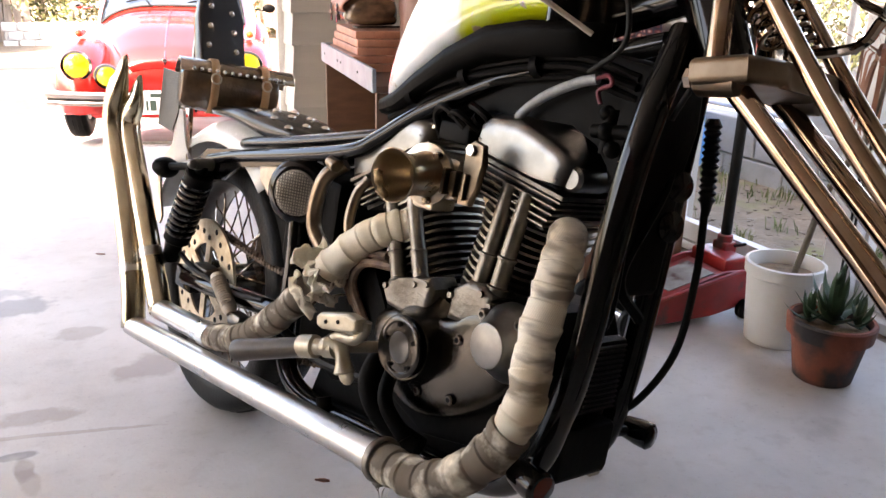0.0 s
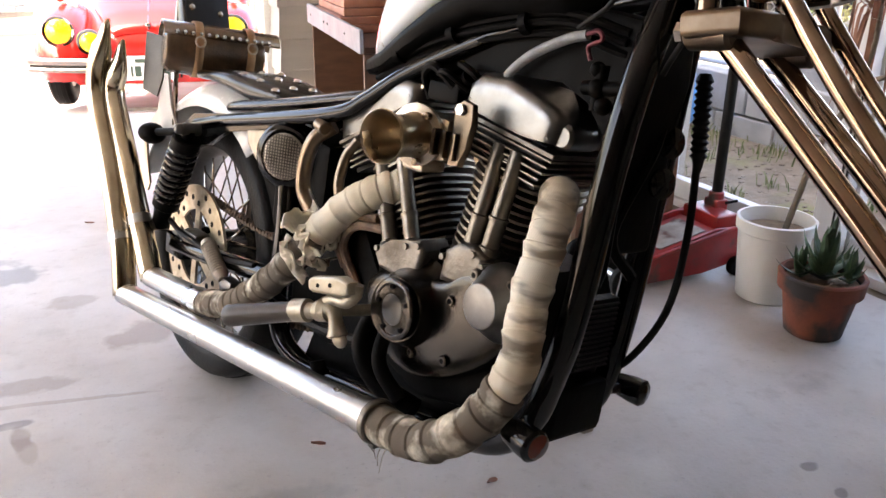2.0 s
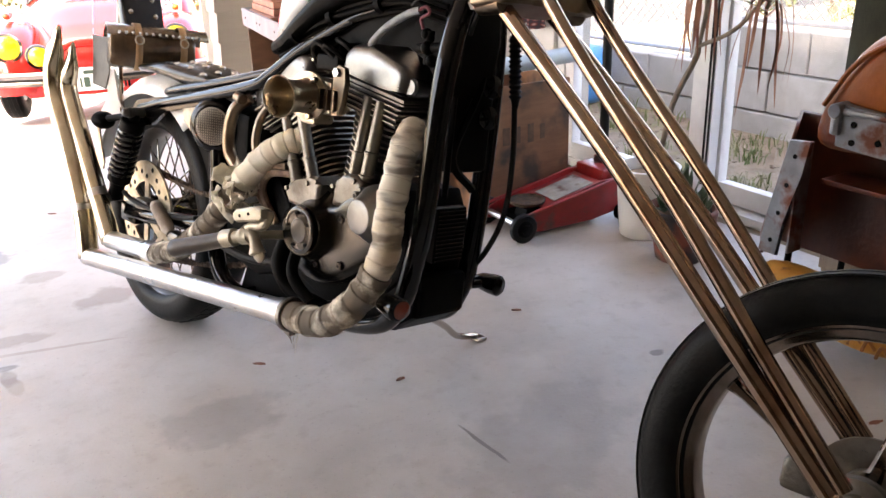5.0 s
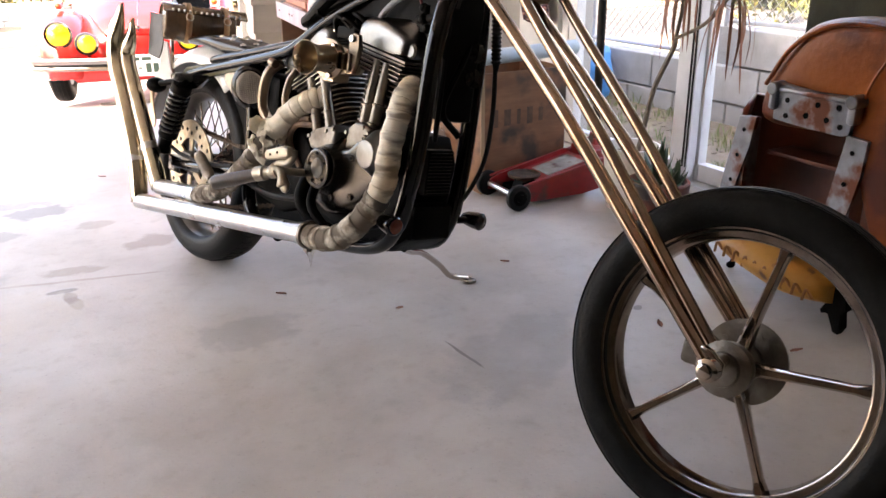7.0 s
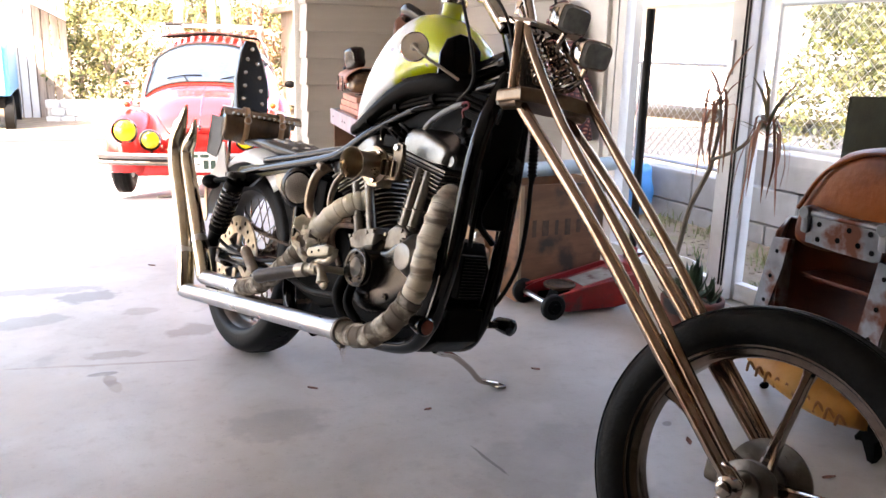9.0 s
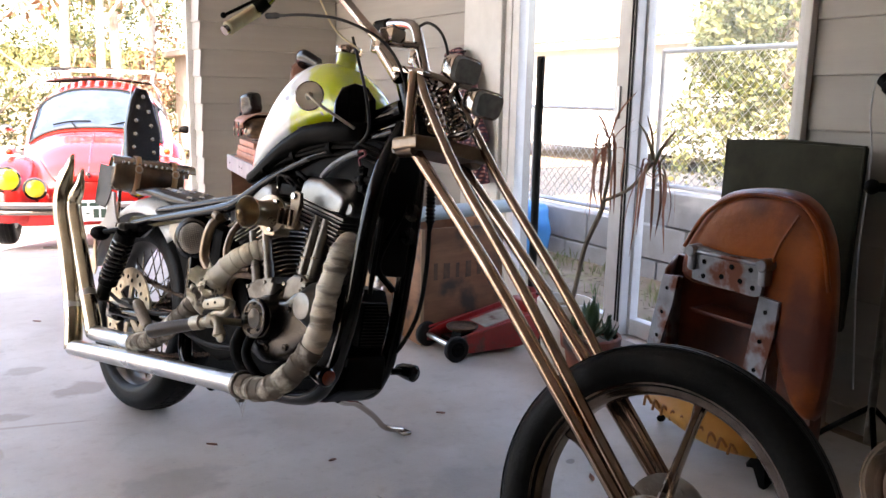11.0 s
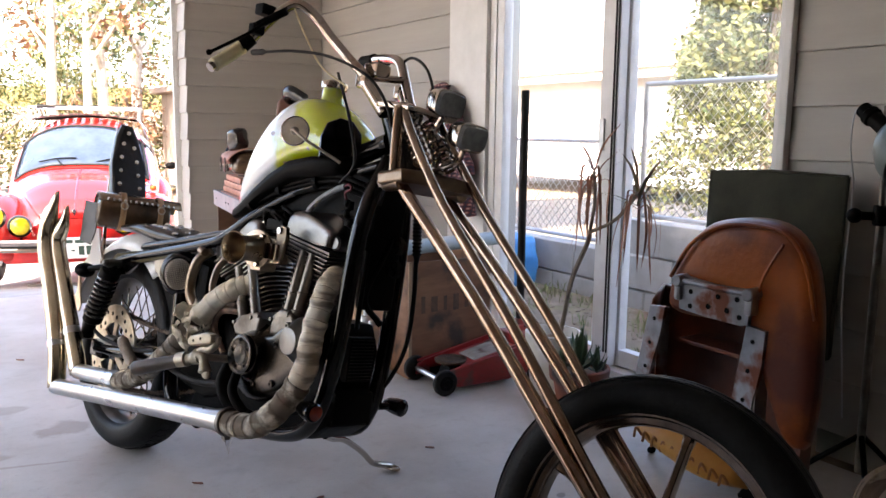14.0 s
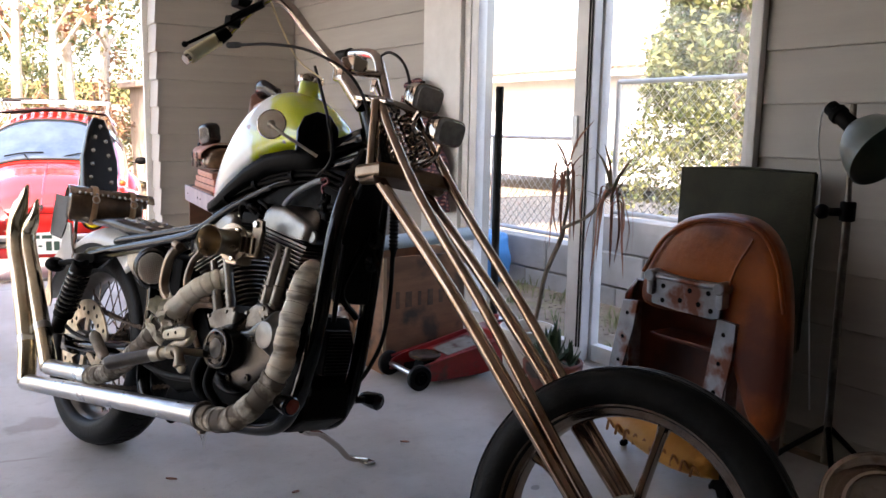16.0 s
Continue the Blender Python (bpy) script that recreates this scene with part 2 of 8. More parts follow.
    l.new(mx.outputs[2], p.inputs["Base Color"])


def concrete():
    m = mat("concrete_floor", (0.566, 0.533, 0.497), 0.5, 0.0, (0.411, 0.379, 0.343), 1.5, 10, 0.36, 0.64, bump=0.08, bscale=90, rvar=0.14)
    mix_mask(m, (0.384, 0.327, 0.266), 1.7, 0.5, 0.75, offset=(3, 1, 0), amount=0.6)
    mix_mask(m, (0.219, 0.194, 0.172), 5.0, 0.62, 0.74, offset=(7.3, 2.2, 0), amount=0.4)
    mix_mask(m, (0.329, 0.282, 0.232), 22.0, 0.55, 0.75, offset=(2.3, 8.2, 0), amount=0.35)
    mix_mask(m, (0.274, 0.246, 0.223), 90, 0.62, 0.72, amount=0.35)
    mix_mask(m, (0.603, 0.573, 0.549), 3.3, 0.55, 0.72, offset=(1.3, 5.2, 0), amount=0.5)
    # x, y, half sizes, turn, colour, strength
    dark, brown, wet = (0.14, 0.126, 0.115), (0.235, 0.17, 0.125), (0.21, 0.2, 0.195)
    for x, y, rx, ry, turn, col, amount in (
            (-0.04, 0.66, 0.022, 0.1, 8, brown, 0.75), (-0.06, 0.745, 0.05, 0.02, 0, dark, 0.7),
            (0.254, 1.06, 0.1, 0.075, 20, brown, 0.6), (-0.02, 0.9, 0.1, 0.04, -10, brown, 0.5),
            (-0.05, 0.82, 0.36, 0.01, -13, brown, 0.45), (0.79, -0.19, 0.006, 0.1, 6, dark, 0.8),
            (1.36, -0.1, 0.025, 0.016, 0, dark, 0.7), (1.34, -0.185, 0.022, 0.014, 30, dark, 0.65),
            (-0.08, 1.6, 0.14, 0.09, 0, wet, 0.7), (-0.3, 1.35, 0.2, 0.07, 10, wet, 0.5),
            (-0.25, 1.75, 0.26, 0.06, -6, wet, 0.5), (0.1, 1.35, 0.08, 0.05, 0, brown, 0.45),
            (-0.4, 0.55, 0.06, 0.03, 20, dark, 0.5), (0.35, 0.2, 0.16, 0.1, 0, wet, 0.3),
            (-0.45, 0.62, 0.5, 0.3, 5, (0.5, 0.44, 0.37), 0.5), (0.9, -0.25, 0.3, 0.16, 30, wet, 0.25)):
        stain(m, x, y, rx, ry, turn, col, amount)
    return m


CONCRETE = concrete()
SIDING = mat("painted_siding", (0.375, 0.35, 0.31), 0.55, 0.0, (0.335, 0.312, 0.277), 4, bump=0.06, bscale=150, rand=0.03, stretch=(0.3, 0.3, 4))
WHITEPAINT = mat("white_painted_trim", (0.7, 0.69, 0.66), 0.45, 0.0, (0.6, 0.59, 0.56), 6, bump=0.04)
WHITEALU = mat("white_aluminium_frame", (0.72, 0.71, 0.69), 0.35, 0.0, (0.62, 0.61, 0.59), 9, rvar=0.08)
UNSEENDARK = mat("unseen_dark_wall", (0.16, 0.12, 0.085), 0.8, 0.0, (0.11, 0.08, 0.055), 2, stretch=(1, 1, 0.2))
FINEDGE = mat("bright_fin_metal", (0.27, 0.245, 0.21), 0.42, 1.0, (0.15, 0.13, 0.105), 20, rvar=0.1)
REDWIRE = mat("dull_red_wire", (0.16, 0.02, 0.035), 0.5)
INNERWALL = mat("inner_wall_board", (0.4, 0.37, 0.33), 0.7, 0.0, (0.35, 0.325, 0.29), 3)
CEILING = mat("ceiling_board", (0.55, 0.53, 0.49), 0.75, 0.0, (0.48, 0.46, 0.43), 3)
SOIL = mix_mask(mat("dry_soil", (0.16, 0.12, 0.082), 0.95, 0.0, (0.28, 0.22, 0.155), 7, 9, bump=0.6, bscale=40), (0.2, 0.19, 0.075), 3.2, 0.58, 0.7)
ASPHALT = mat("asphalt", (0.036, 0.036, 0.038), 0.95, 0.0, (0.05, 0.05, 0.051), 3, 10, bump=0.3, bscale=200)
GRAVEL = mix_mask(mat("pale_driveway", (0.42, 0.4, 0.37), 0.9, 0.0, (0.33, 0.31, 0.285), 2, 10, bump=0.3, bscale=120), (0.3, 0.27, 0.23), 0.9, 0.55, 0.8)
BLOCK = mat("concrete_block", (0.52, 0.52, 0.51), 0.9, 0.0, (0.42, 0.415, 0.4), 10, bump=0.3, bscale=150, rand=0.08)
GALV = mat("galvanised_steel", (0.55, 0.56, 0.57), 0.4, 0.8, (0.45, 0.46, 0.47), 14, rvar=0.1)
RED = mat("red_car_paint", (0.62, 0.02, 0.015), 0.2, 0.0, (0.5, 0.018, 0.012), 3, coat=0.8)
YELLOW = mat("yellow_lamp_glass", (0.75, 0.6, 0.02), 0.12, 0.0, (0.6, 0.45, 0.01), 60, coat=0.6)
CARGLASS = mat("car_glass", (0.03, 0.045, 0.07), 0.05, 0.0, (0.06, 0.08, 0.11), 3, spec=0.6)
PLATE = mat("plate_enamel", (0.75, 0.76, 0.72), 0.4)
PLATEINK = mat("plate_ink", (0.03, 0.06, 0.04), 0.5)
JACKRED = mix_mask(mat("red_jack_paint", (0.36, 0.02, 0.02), 0.35, 0.0, (0.25, 0.015, 0.015), 14, coat=0.2), (0.09, 0.06, 0.05), 11, 0.6, 0.7, 0.7)
PLY = mix_mask(mat("stained_plywood", (0.25, 0.115, 0.052), 0.6, 0.0, (0.16, 0.068, 0.03), 4, stretch=(1, 1, 5), bump=0.1), (0.05, 0.03, 0.02), 7, 0.52, 0.66, offset=(4, 0, 1))
WHITEPOT = mix_mask(mat("white_plastic_pot", (0.78, 0.77, 0.73), 0.4, 0.0, (0.72, 0.7, 0.64), 8), (0.4, 0.34, 0.26), 6, 0.6, 0.8, amount=0.4)
TERRA = mix_mask(mat("terracotta", (0.25, 0.07, 0.036), 0.75, 0.0, (0.15, 0.045, 0.026), 9, bump=0.2), (0.035, 0.028, 0.026), 8, 0.4, 0.54)
POTSOIL = mat("potting_soil", (0.25, 0.17, 0.1), 0.95, 0.0, (0.15, 0.1, 0.06), 30, bump=0.8, bscale=80)
SUCC = mat("succulent_green", (0.035, 0.075, 0.03), 0.45, 0.0, (0.06, 0.11, 0.05), 15)
DRYLEAF = mat("dry_red_leaf", (0.2, 0.07, 0.045), 0.7, 0.0, (0.3, 0.14, 0.08), 12)
GREENLEAF = mat("olive_leaf", (0.1, 0.13, 0.05), 0.55, 0.0, (0.2, 0.1, 0.05), 9)
BARK = mat("grey_bark", (0.25, 0.2, 0.15), 0.9, 0.0, (0.15, 0.12, 0.09), 20, bump=0.4)
PALEBARK = mat("pale_bark", (0.5, 0.44, 0.36), 0.9, 0.0, (0.34, 0.29, 0.23), 8, bump=0.4)
ORANGE = mix_mask(mat("worn_orange_vinyl", (0.36, 0.09, 0.011), 0.4, 0.0, (0.19, 0.038, 0.008), 4, bump=0.15, bscale=60, rvar=0.1, spec=0.25), (0.09, 0.02, 0.01), 4, 0.46, 0.66)
OCHRE = mix_mask(mat("ochre_vinyl", (0.55, 0.27, 0.05), 0.5, 0.0, (0.42, 0.18, 0.03), 7, bump=0.2), (0.14, 0.06, 0.03), 14, 0.6, 0.68)
BAREMETAL = mix_mask(mat("scuffed_sheet_metal", (0.32, 0.33, 0.35), 0.35, 0.9, (0.22, 0.22, 0.23), 16, rvar=0.15), (0.2, 0.08, 0.05), 12, 0.5, 0.62, 0.7)
GREENCLOTH = mat("dark_green_canvas", (0.021, 0.022, 0.0125), 0.9, 0.0, (0.038, 0.039, 0.022), 12, bump=0.3, bscale=250)
LAMPGREEN = mat("grey_green_enamel", (0.11, 0.135, 0.118), 0.35, 0.0, (0.08, 0.1, 0.088), 12, rvar=0.1)
BLUETARP = mat("blue_tarp", (0.05, 0.28, 0.62), 0.45, 0.0, (0.03, 0.2, 0.5), 9, bump=0.4, bscale=30)
BROWNJACKET = mat("brown_leather_heap", (0.19, 0.085, 0.055), 0.5, 0.0, (0.12, 0.05, 0.035), 6, bump=0.3)
CARD = mat("cardboard", (0.36, 0.24, 0.14), 0.85, 0.0, (0.3, 0.2, 0.12), 6)
HOUSEWALL = mat("white_render", (0.72, 0.71, 0.68), 0.85, 0.0, (0.64, 0.63, 0.6), 2)
ROOFTILE = mat("brown_roof_tile", (0.32, 0.24, 0.19), 0.8, 0.0, (0.24, 0.18, 0.14), 5, rand=0.1)
WEATHERED = mat("weathered_boards", (0.24, 0.18, 0.14), 0.85, 0.0, (0.34, 0.28, 0.23), 5, stretch=(4, 4, 0.4))
BLUETRUCK = mat("light_blue_truck_paint", (0.08, 0.34, 0.6), 0.4, 0.0, (0.06, 0.26, 0.5), 5)


def leaf_material(name, a, b):
    m = mat(name, a, 0.6, 0.0)
    nt = m.node_tree
    n, l = nt.nodes, nt.links
    g, ramp = n.new("ShaderNodeNewGeometry"), n.new("ShaderNodeValToRGB")
    ramp.color_ramp.elements[0].color, ramp.color_ramp.elements[1].color = (*a, 1), (*b, 1)
    l.new(g.outputs["Random Per Island"], ramp.inputs[0])
    l.new(ramp.outputs[0], n["Principled BSDF"].inputs["Base Color"])
    return m


CONIFER = leaf_material("conifer_leaves", (0.025, 0.042, 0.013), (0.12, 0.12, 0.035))
FOLIAGE = leaf_material("mixed_foliage", (0.035, 0.06, 0.015), (0.19, 0.16, 0.05))
AUTUMN = leaf_material("autumn_leaves", (0.16, 0.055, 0.028), (0.27, 0.15, 0.065))


def plaid():
    m = mat("plaid_flannel", (0.1, 0.035, 0.035), 0.9)
    nt = m.node_tree
    n, l = nt.nodes, nt.links
    tc = n.new("ShaderNodeTexCoord")
    cols = []
    for d, sc in (("Y", 16), ("Z", 16)):
        w = n.new("ShaderNodeTexWave")
        w.bands_direction = d
        w.inputs["Scale"].default_value, w.inputs["Distortion"].default_value = sc, 0.6
        l.new(tc.outputs["Object"], w.inputs[0])
        cols.append(w)
    mx = n.new("ShaderNodeMath")
    mx.operation = "MULTIPLY"
    l.new(cols[0].outputs["Fac"], mx.inputs[0])
    l.new(cols[1].outputs["Fac"], mx.inputs[1])
    ramp = n.new("ShaderNodeValToRGB")
    e = ramp.color_ramp.elements
    e[0].color, e[1].color = (0.03, 0.025, 0.04, 1), (0.45, 0.3, 0.27, 1)
    x = e.new(0.35)
    x.color = (0.16, 0.03, 0.03, 1)
    l.new(mx.outputs[0], ramp.inputs[0])
    l.new(ramp.outputs[0], n["Principled BSDF"].inputs["Base Color"])
    return m


PLAID = plaid()


def glass_material():
    m = bpy.data.materials.new("window_glass")
    m.use_nodes = True
    n, l = m.node_tree.nodes, m.node_tree.links
    out = n["Material Output"]
    n.remove(n["Principled BSDF"])
    t, g, mx, fr = n.new("ShaderNodeBsdfTransparent"), n.new("ShaderNodeBsdfGlossy"), n.new("ShaderNodeMixShader"), n.new("ShaderNodeLayerWeight")
    g.inputs["Roughness"].default_value = 0.02
    pw, ma = n.new("ShaderNodeMath"), n.new("ShaderNodeMath")
    pw.operation, pw.inputs[1].default_value = "POWER", 4.0
    ma.operation, ma.inputs[1].default_value, ma.inputs[2].default_value = "MULTIPLY_ADD", 0.45, 0.03
    l.new(fr.outputs["Facing"], pw.inputs[0])
    l.new(pw.outputs[0], ma.inputs[0])
    l.new(ma.outputs[0], mx.inputs[0])
    l.new(t.outputs[0], mx.inputs[1])
    l.new(g.outputs[0], mx.inputs[2])
    l.new(mx.outputs[0], out.inputs[0])
    return m


GLASS = glass_material()


# ---- mesh helpers ----
def part(name, bm, material, parent=None, label="", smooth=True, sharp=38):
    """Links a bmesh as one mesh object, under a thing or a part."""
    bmesh.ops.recalc_face_normals(bm, faces=bm.faces)
    me = bpy.data.meshes.new(name)
    if smooth:
        lim = radians(sharp)
        for e in bm.edges:
            if len(e.link_faces) == 2 and e.calc_face_angle(0) > lim:
                e.smooth = False
        for fc in bm.faces:
            fc.smooth = True
    bm.to_mesh(me)
    bm.free()
    me.materials.append(material)
    ob = new(name, me)
    if parent:
        ob.parent = parent
    if label:
        ob["label"] = label
    if smooth and len(me.polygons) > 20:
        md = ob.modifiers.new("normals", "WEIGHTED_NORMAL")
        md.keep_sharp = True
    return ob


def thing(name, label, category, m=None, group="", kind=""):
    ob = tagged(new(name), label, category, group, kind)
    if m is not None:
        ob.matrix_world = m
    return ob


def basis(axis):
    a = Vector(axis).normalized()
    b = a.cross(Vector((0, 0, 1)) if abs(a.z) < 0.9 else Vector((1, 0, 0))).normalized()
    return a, b, a.cross(b)


def ring(bm, c, a, b, ra, rb, seg, turn=0.0):
    return [bm.verts.new(Vector(c) + a * (ra * math.cos(turn + 2 * math.pi * k / seg)) + b * (rb * math.sin(turn + 2 * math.pi * k / seg))) for k in range(seg)]


def skin(bm, rings, close=False, caps=True):
    pairs = list(zip(rings, rings[1:])) + ([(rings[-1], rings[0])] if close else [])
    for p, q in pairs:
        for k in range(len(p)):
            j = (k + 1) % len(p)
            bm.faces.new((p[k], p[j], q[j], q[k]))
    if caps and not close:
        bm.faces.new(rings[0])
        bm.faces.new(rings[-1])


def cyl(bm, p0, p1, r0, r1=None, seg=16, caps=True, bevel=0.0):
    p0, p1 = Vector(p0), Vector(p1)
    r1 = r0 if r1 is None else r1
    a, b, c = basis(p1 - p0)
    if bevel:
        rows = [(p0, r0 - bevel), (p0 + a * bevel, r0), (p1 - a * bevel, r1), (p1, r1 - bevel)]
    else:
        rows = [(p0, r0), (p1, r1)]
    skin(bm, [ring(bm, p, b, c, r, r, seg) for p, r in rows], caps=caps)


def revolve(bm, origin, axis, profile, seg=28, caps=True):
    """profile: rows of (distance along the axis, radius)."""
    a, b, c = basis(axis)
    o = Vector(origin)
    skin(bm, [ring(bm, o + a * h, b, c, max(r, 1e-4), max(r, 1e-4), seg) for h, r in profile], caps=caps)


def smooth_path(pts, n=6):
    pts = [Vector(p) for p in pts]
    if len(pts) < 3:
        return pts
    out = []
    ext = [2 * pts[0] - pts[1]] + pts + [2 * pts[-1] - pts[-2]]
    for i in range(1, len(ext) - 2):
        p0, p1, p2, p3 = ext[i - 1 : i + 3]
        for k in range(n):
            t = k / n
            out.append(0.5 * (2 * p1 + (p2 - p0) * t + (2 * p0 - 5 * p1 + 4 * p2 - p3) * t * t + (3 * p1 - p0 - 3 * p2 + p3) * t ** 3))
    return out + [pts[-1]]


def tube(bm, pts, r, seg=12, n=6, caps=True, radii=None, straight=False):
    path = [Vector(p) for p in pts] if straight else smooth_path(pts, n)
    rings, side = [], None
    for i, p in enumerate(path):
        d = (path[min(i + 1, len(path) - 1)] - path[max(i - 1, 0)]).normalized()
        if side is None:
            side = basis(d)[1]
        side = (side - d * side.dot(d)).normalized()
        up = d.cross(side)
        rr = r if radii is None else radii(i / (len(path) - 1))
        rings.append(ring(bm, p, side, up, rr, rr, seg))
    skin(bm, rings, caps=caps)


def box(bm, c, size, m=None, bevel=0.0, segs=2):
    r = bmesh.ops.create_cube(bm, size=1, matrix=(m or Matrix()) @ Matrix.Translation(c) @ Matrix.Diagonal((*size, 1)))
    if bevel:
        es = {e for v in r["verts"] for e in v.link_edges}
        bmesh.ops.bevel(bm, geom=list(es), offset=bevel, segments=segs, affect="EDGES", profile=0.5)


def prism(bm, pts, m, thick, bevel=0.0, segs=2):
    """A plate from an outline in the local xy plane of m, thick along its z (centred)."""
    lo = [bm.verts.new(m @ Vector((x, y, -thick / 2))) for x, y in pts]
    hi = [bm.verts.new(m @ Vector((x, y, thick / 2))) for x, y in pts]
    faces = [bm.faces.new(lo[::-1]), bm.faces.new(hi)]
    n = len(pts)
    for k in range(n):
        faces.append(bm.faces.new((lo[k], lo[(k + 1) % n], hi[(k + 1) % n], hi[k])))
    if bevel:
        es = list({e for fc in faces[:2] for e in fc.edges})
        bmesh.ops.bevel(bm, geom=es, offset=bevel, segments=segs, affect="EDGES", profile=0.5)


def ball(bm, c, rad, m=None, u=14, v=10):
    bmesh.ops.create_uvsphere(bm, u_segments=u, v_segments=v, radius=1, matrix=(m or Matrix()) @ Matrix.Translation(c) @ Matrix.Diagonal((*(rad if hasattr(rad, "__len__") else (rad,) * 3), 1)))


def torus(bm, c, axis, R, ra, rb=None, seg=40, cross=14, power=1.0):
    """Ring of the given major radius; ra across the axis (radial), rb along it."""
    rb = rb or ra
    a, b, d = basis(axis)
    rings = []
    for k in range(seg):
        w = b * math.cos(2 * math.pi * k / seg) + d * math.sin(2 * math.pi * k / seg)
        o = Vector(c) + w * R
        vs = []
        for j in range(cross):
            ct, st = math.cos(2 * math.pi * j / cross), math.sin(2 * math.pi * j / cross)
            ct, st = math.copysign(abs(ct) ** power, ct), math.copysign(abs(st) ** power, st)
            vs.append(bm.verts.new(o + w * (ra * ct) + a * (rb * st)))
        rings.append(vs)
    skin(bm, rings, close=True)


def coil(bm, p0, p1, R, r, turns, seg=8, per=16):
    p0, p1 = Vector(p0), Vector(p1)
    a, b, c = basis(p1 - p0)
    n = int(turns * per)
    pts = [p0 + (p1 - p0) * (k / n) + b * (R * math.cos(2 * math.pi * k / per)) + c * (R * math.sin(2 * math.pi * k / per)) for k in range(n + 1)]
    tube(bm, pts, r, seg, straight=True)


def B():
    return bmesh.new()


def P(u, v, z):
    """A point of the motorcycle: ahead of the rear contact, to the rider's right, up."""
    return Vector((u, -v, z))


# ---- the setting ----
WX, PY, PX = 2.235, 3.4, 1.31   # window wall face, front wall face, opening's jamb
COURSE = 0.168


def setting(name, bm, material, label, smooth=False):
    ob = part(name, bm, material, None, smooth=smooth)
    return tagged(ob, label, name.rstrip("_0123456789").split("_")[0], kind="structure")


def ground():
    bm = B()
    rows = [(-60, 0.0), (PY + 0.1, 0.0), (PY + 0.2, -0.012), (4.2, -0.1), (5.0, -0.24), (5.8, -0.33), (7.0, -0.45), (8.4, -0.55), (8.42, -0.58), (13.3, -0.64), (13.32, -0.61), (26, -0.8), (60, 0.9), (400, 12)]
    xs = [-300, -40, -12, -6, -3, 0, 1.3, 2.2, 3.3, 6, 12, 40, 300]
    grid = [[bm.verts.new((x, y, z)) for x in xs] for y, z in rows]
    for i in range(len(rows) - 1):
        for k in range(len(xs) - 1):
            bm.faces.new((grid[i][k], grid[i][k + 1], grid[i + 1][k + 1], grid[i + 1][k]))
    for fc in bm.faces:
        c = fc.calc_center_median()
        fc.material_index = 1 if 8.41 < c.y < 13.31 else (2 if c.x > 2.2 or c.y > 13.3 or c.y < 0 and c.x < -6 else (3 if c.y > PY + 0.15 else 0))
    ob = setting("ground", bm, CONCRETE, "pale stained concrete slab running out to driveway, road and soil")
    for m in (ASPHALT, SOIL, GRAVEL):
        ob.data.materials.append(m)
    return ob


ground()


def plank_mesh(length, name="plank"):
    """A lap siding board, thicker at its lower edge, along local x, its face towards local -y."""
    bm = B()
    h = COURSE
    prof = [(0, 0), (-0.016, 0.002), (-0.017, 0.006), (-0.004, h + 0.004), (0, h + 0.004)]
    a = [bm.verts.new((0, y, z)) for y, z in prof]
    b = [bm.verts.new((length, y, z)) for y, z in prof]
    bm.faces.new(a)
    bm.faces.new(b[::-1])
    for k in range(len(prof)):
        j = (k + 1) % len(prof)
        bm.faces.new((a[k], a[j], b[j], b[k]))
    bmesh.ops.recalc_face_normals(bm, faces=bm.faces)
    me = bpy.data.meshes.new(name)
    bm.to_mesh(me)
    bm.free()
    me.materials.append(SIDING)
    return me


def clad(parent, start, yaw, length, z0, top):
    """Courses of siding from near the floor to top; z0 is one known lower edge."""
    me = plank_mesh(length)
    z = z0 - COURSE * math.floor((z0 - 0.02) / COURSE)
    while z < top:
        ob = new("plank", me)
        ob.matrix_world = pose(start[0], start[1], z, 0, 0, yaw)
        ob.parent = parent
        z += COURSE


TOP = 2.52
bm = B()
# the window wall, in pieces round its opening
W0, W1, WT = -0.165, 1.447, 2.05
box(bm, (WX + 0.1, (W1 + PY) / 2 + 0.1, TOP / 2), (0.16, PY - W1 + 0.2, TOP))
box(bm, (WX + 0.1, (W0 - 9.0) / 2, TOP / 2), (0.16, 9.0 + W0, TOP))
box(bm, (WX + 0.1, (W0 + W1) / 2, (WT + TOP) / 2), (0.16, W1 - W0 - 0.004, TOP - WT))
wall_east = setting("wall_east", bm, INNERWALL, "garage side wall of beige lap siding round a glass door")
bm = B()
box(bm, ((PX + WX) / 2 + 0.01, PY + 0.09, TOP / 2), (WX - PX - 0.02, 0.16, TOP))
wall_north = setting("wall_north", bm, INNERWALL, "short beige lap siding wall beside the open garage front")
bm = B()
box(bm, ((PX - 3.4) / 2, PY + 0.09, 2.36), (PX + 3.4, 0.16, 0.32))
setting("wall_lintel", bm, INNERWALL, "plain beige lintel over the open garage front")
# unseen dark walls, added and sized to limit light and darken reflections
bm = B()
box(bm, (-3.4, -4.25, TOP / 2), (0.16, 9.5, TOP))
box(bm, (-3.4, PY + 0.09, TOP / 2), (0.16, 0.16, TOP))
setting("wall_west", bm, UNSEENDARK, "unseen dark wall added to shape light, with an open side")
bm = B()
box(bm, (-0.5, -9.0, TOP / 2), (5.7, 0.16, TOP))
setting("wall_south", bm, UNSEENDARK, "unseen dark wall added behind to keep reflections dark")
# unseen ceiling, its west edge cut back so sun bounces off the floor
bm = B()
box(bm, (-0.42, -2.75, TOP + 0.08), (5.94, 12.8, 0.14))
setting("ceiling", bm, CEILING, "unseen pale ceiling, cut short to let sunlight in")
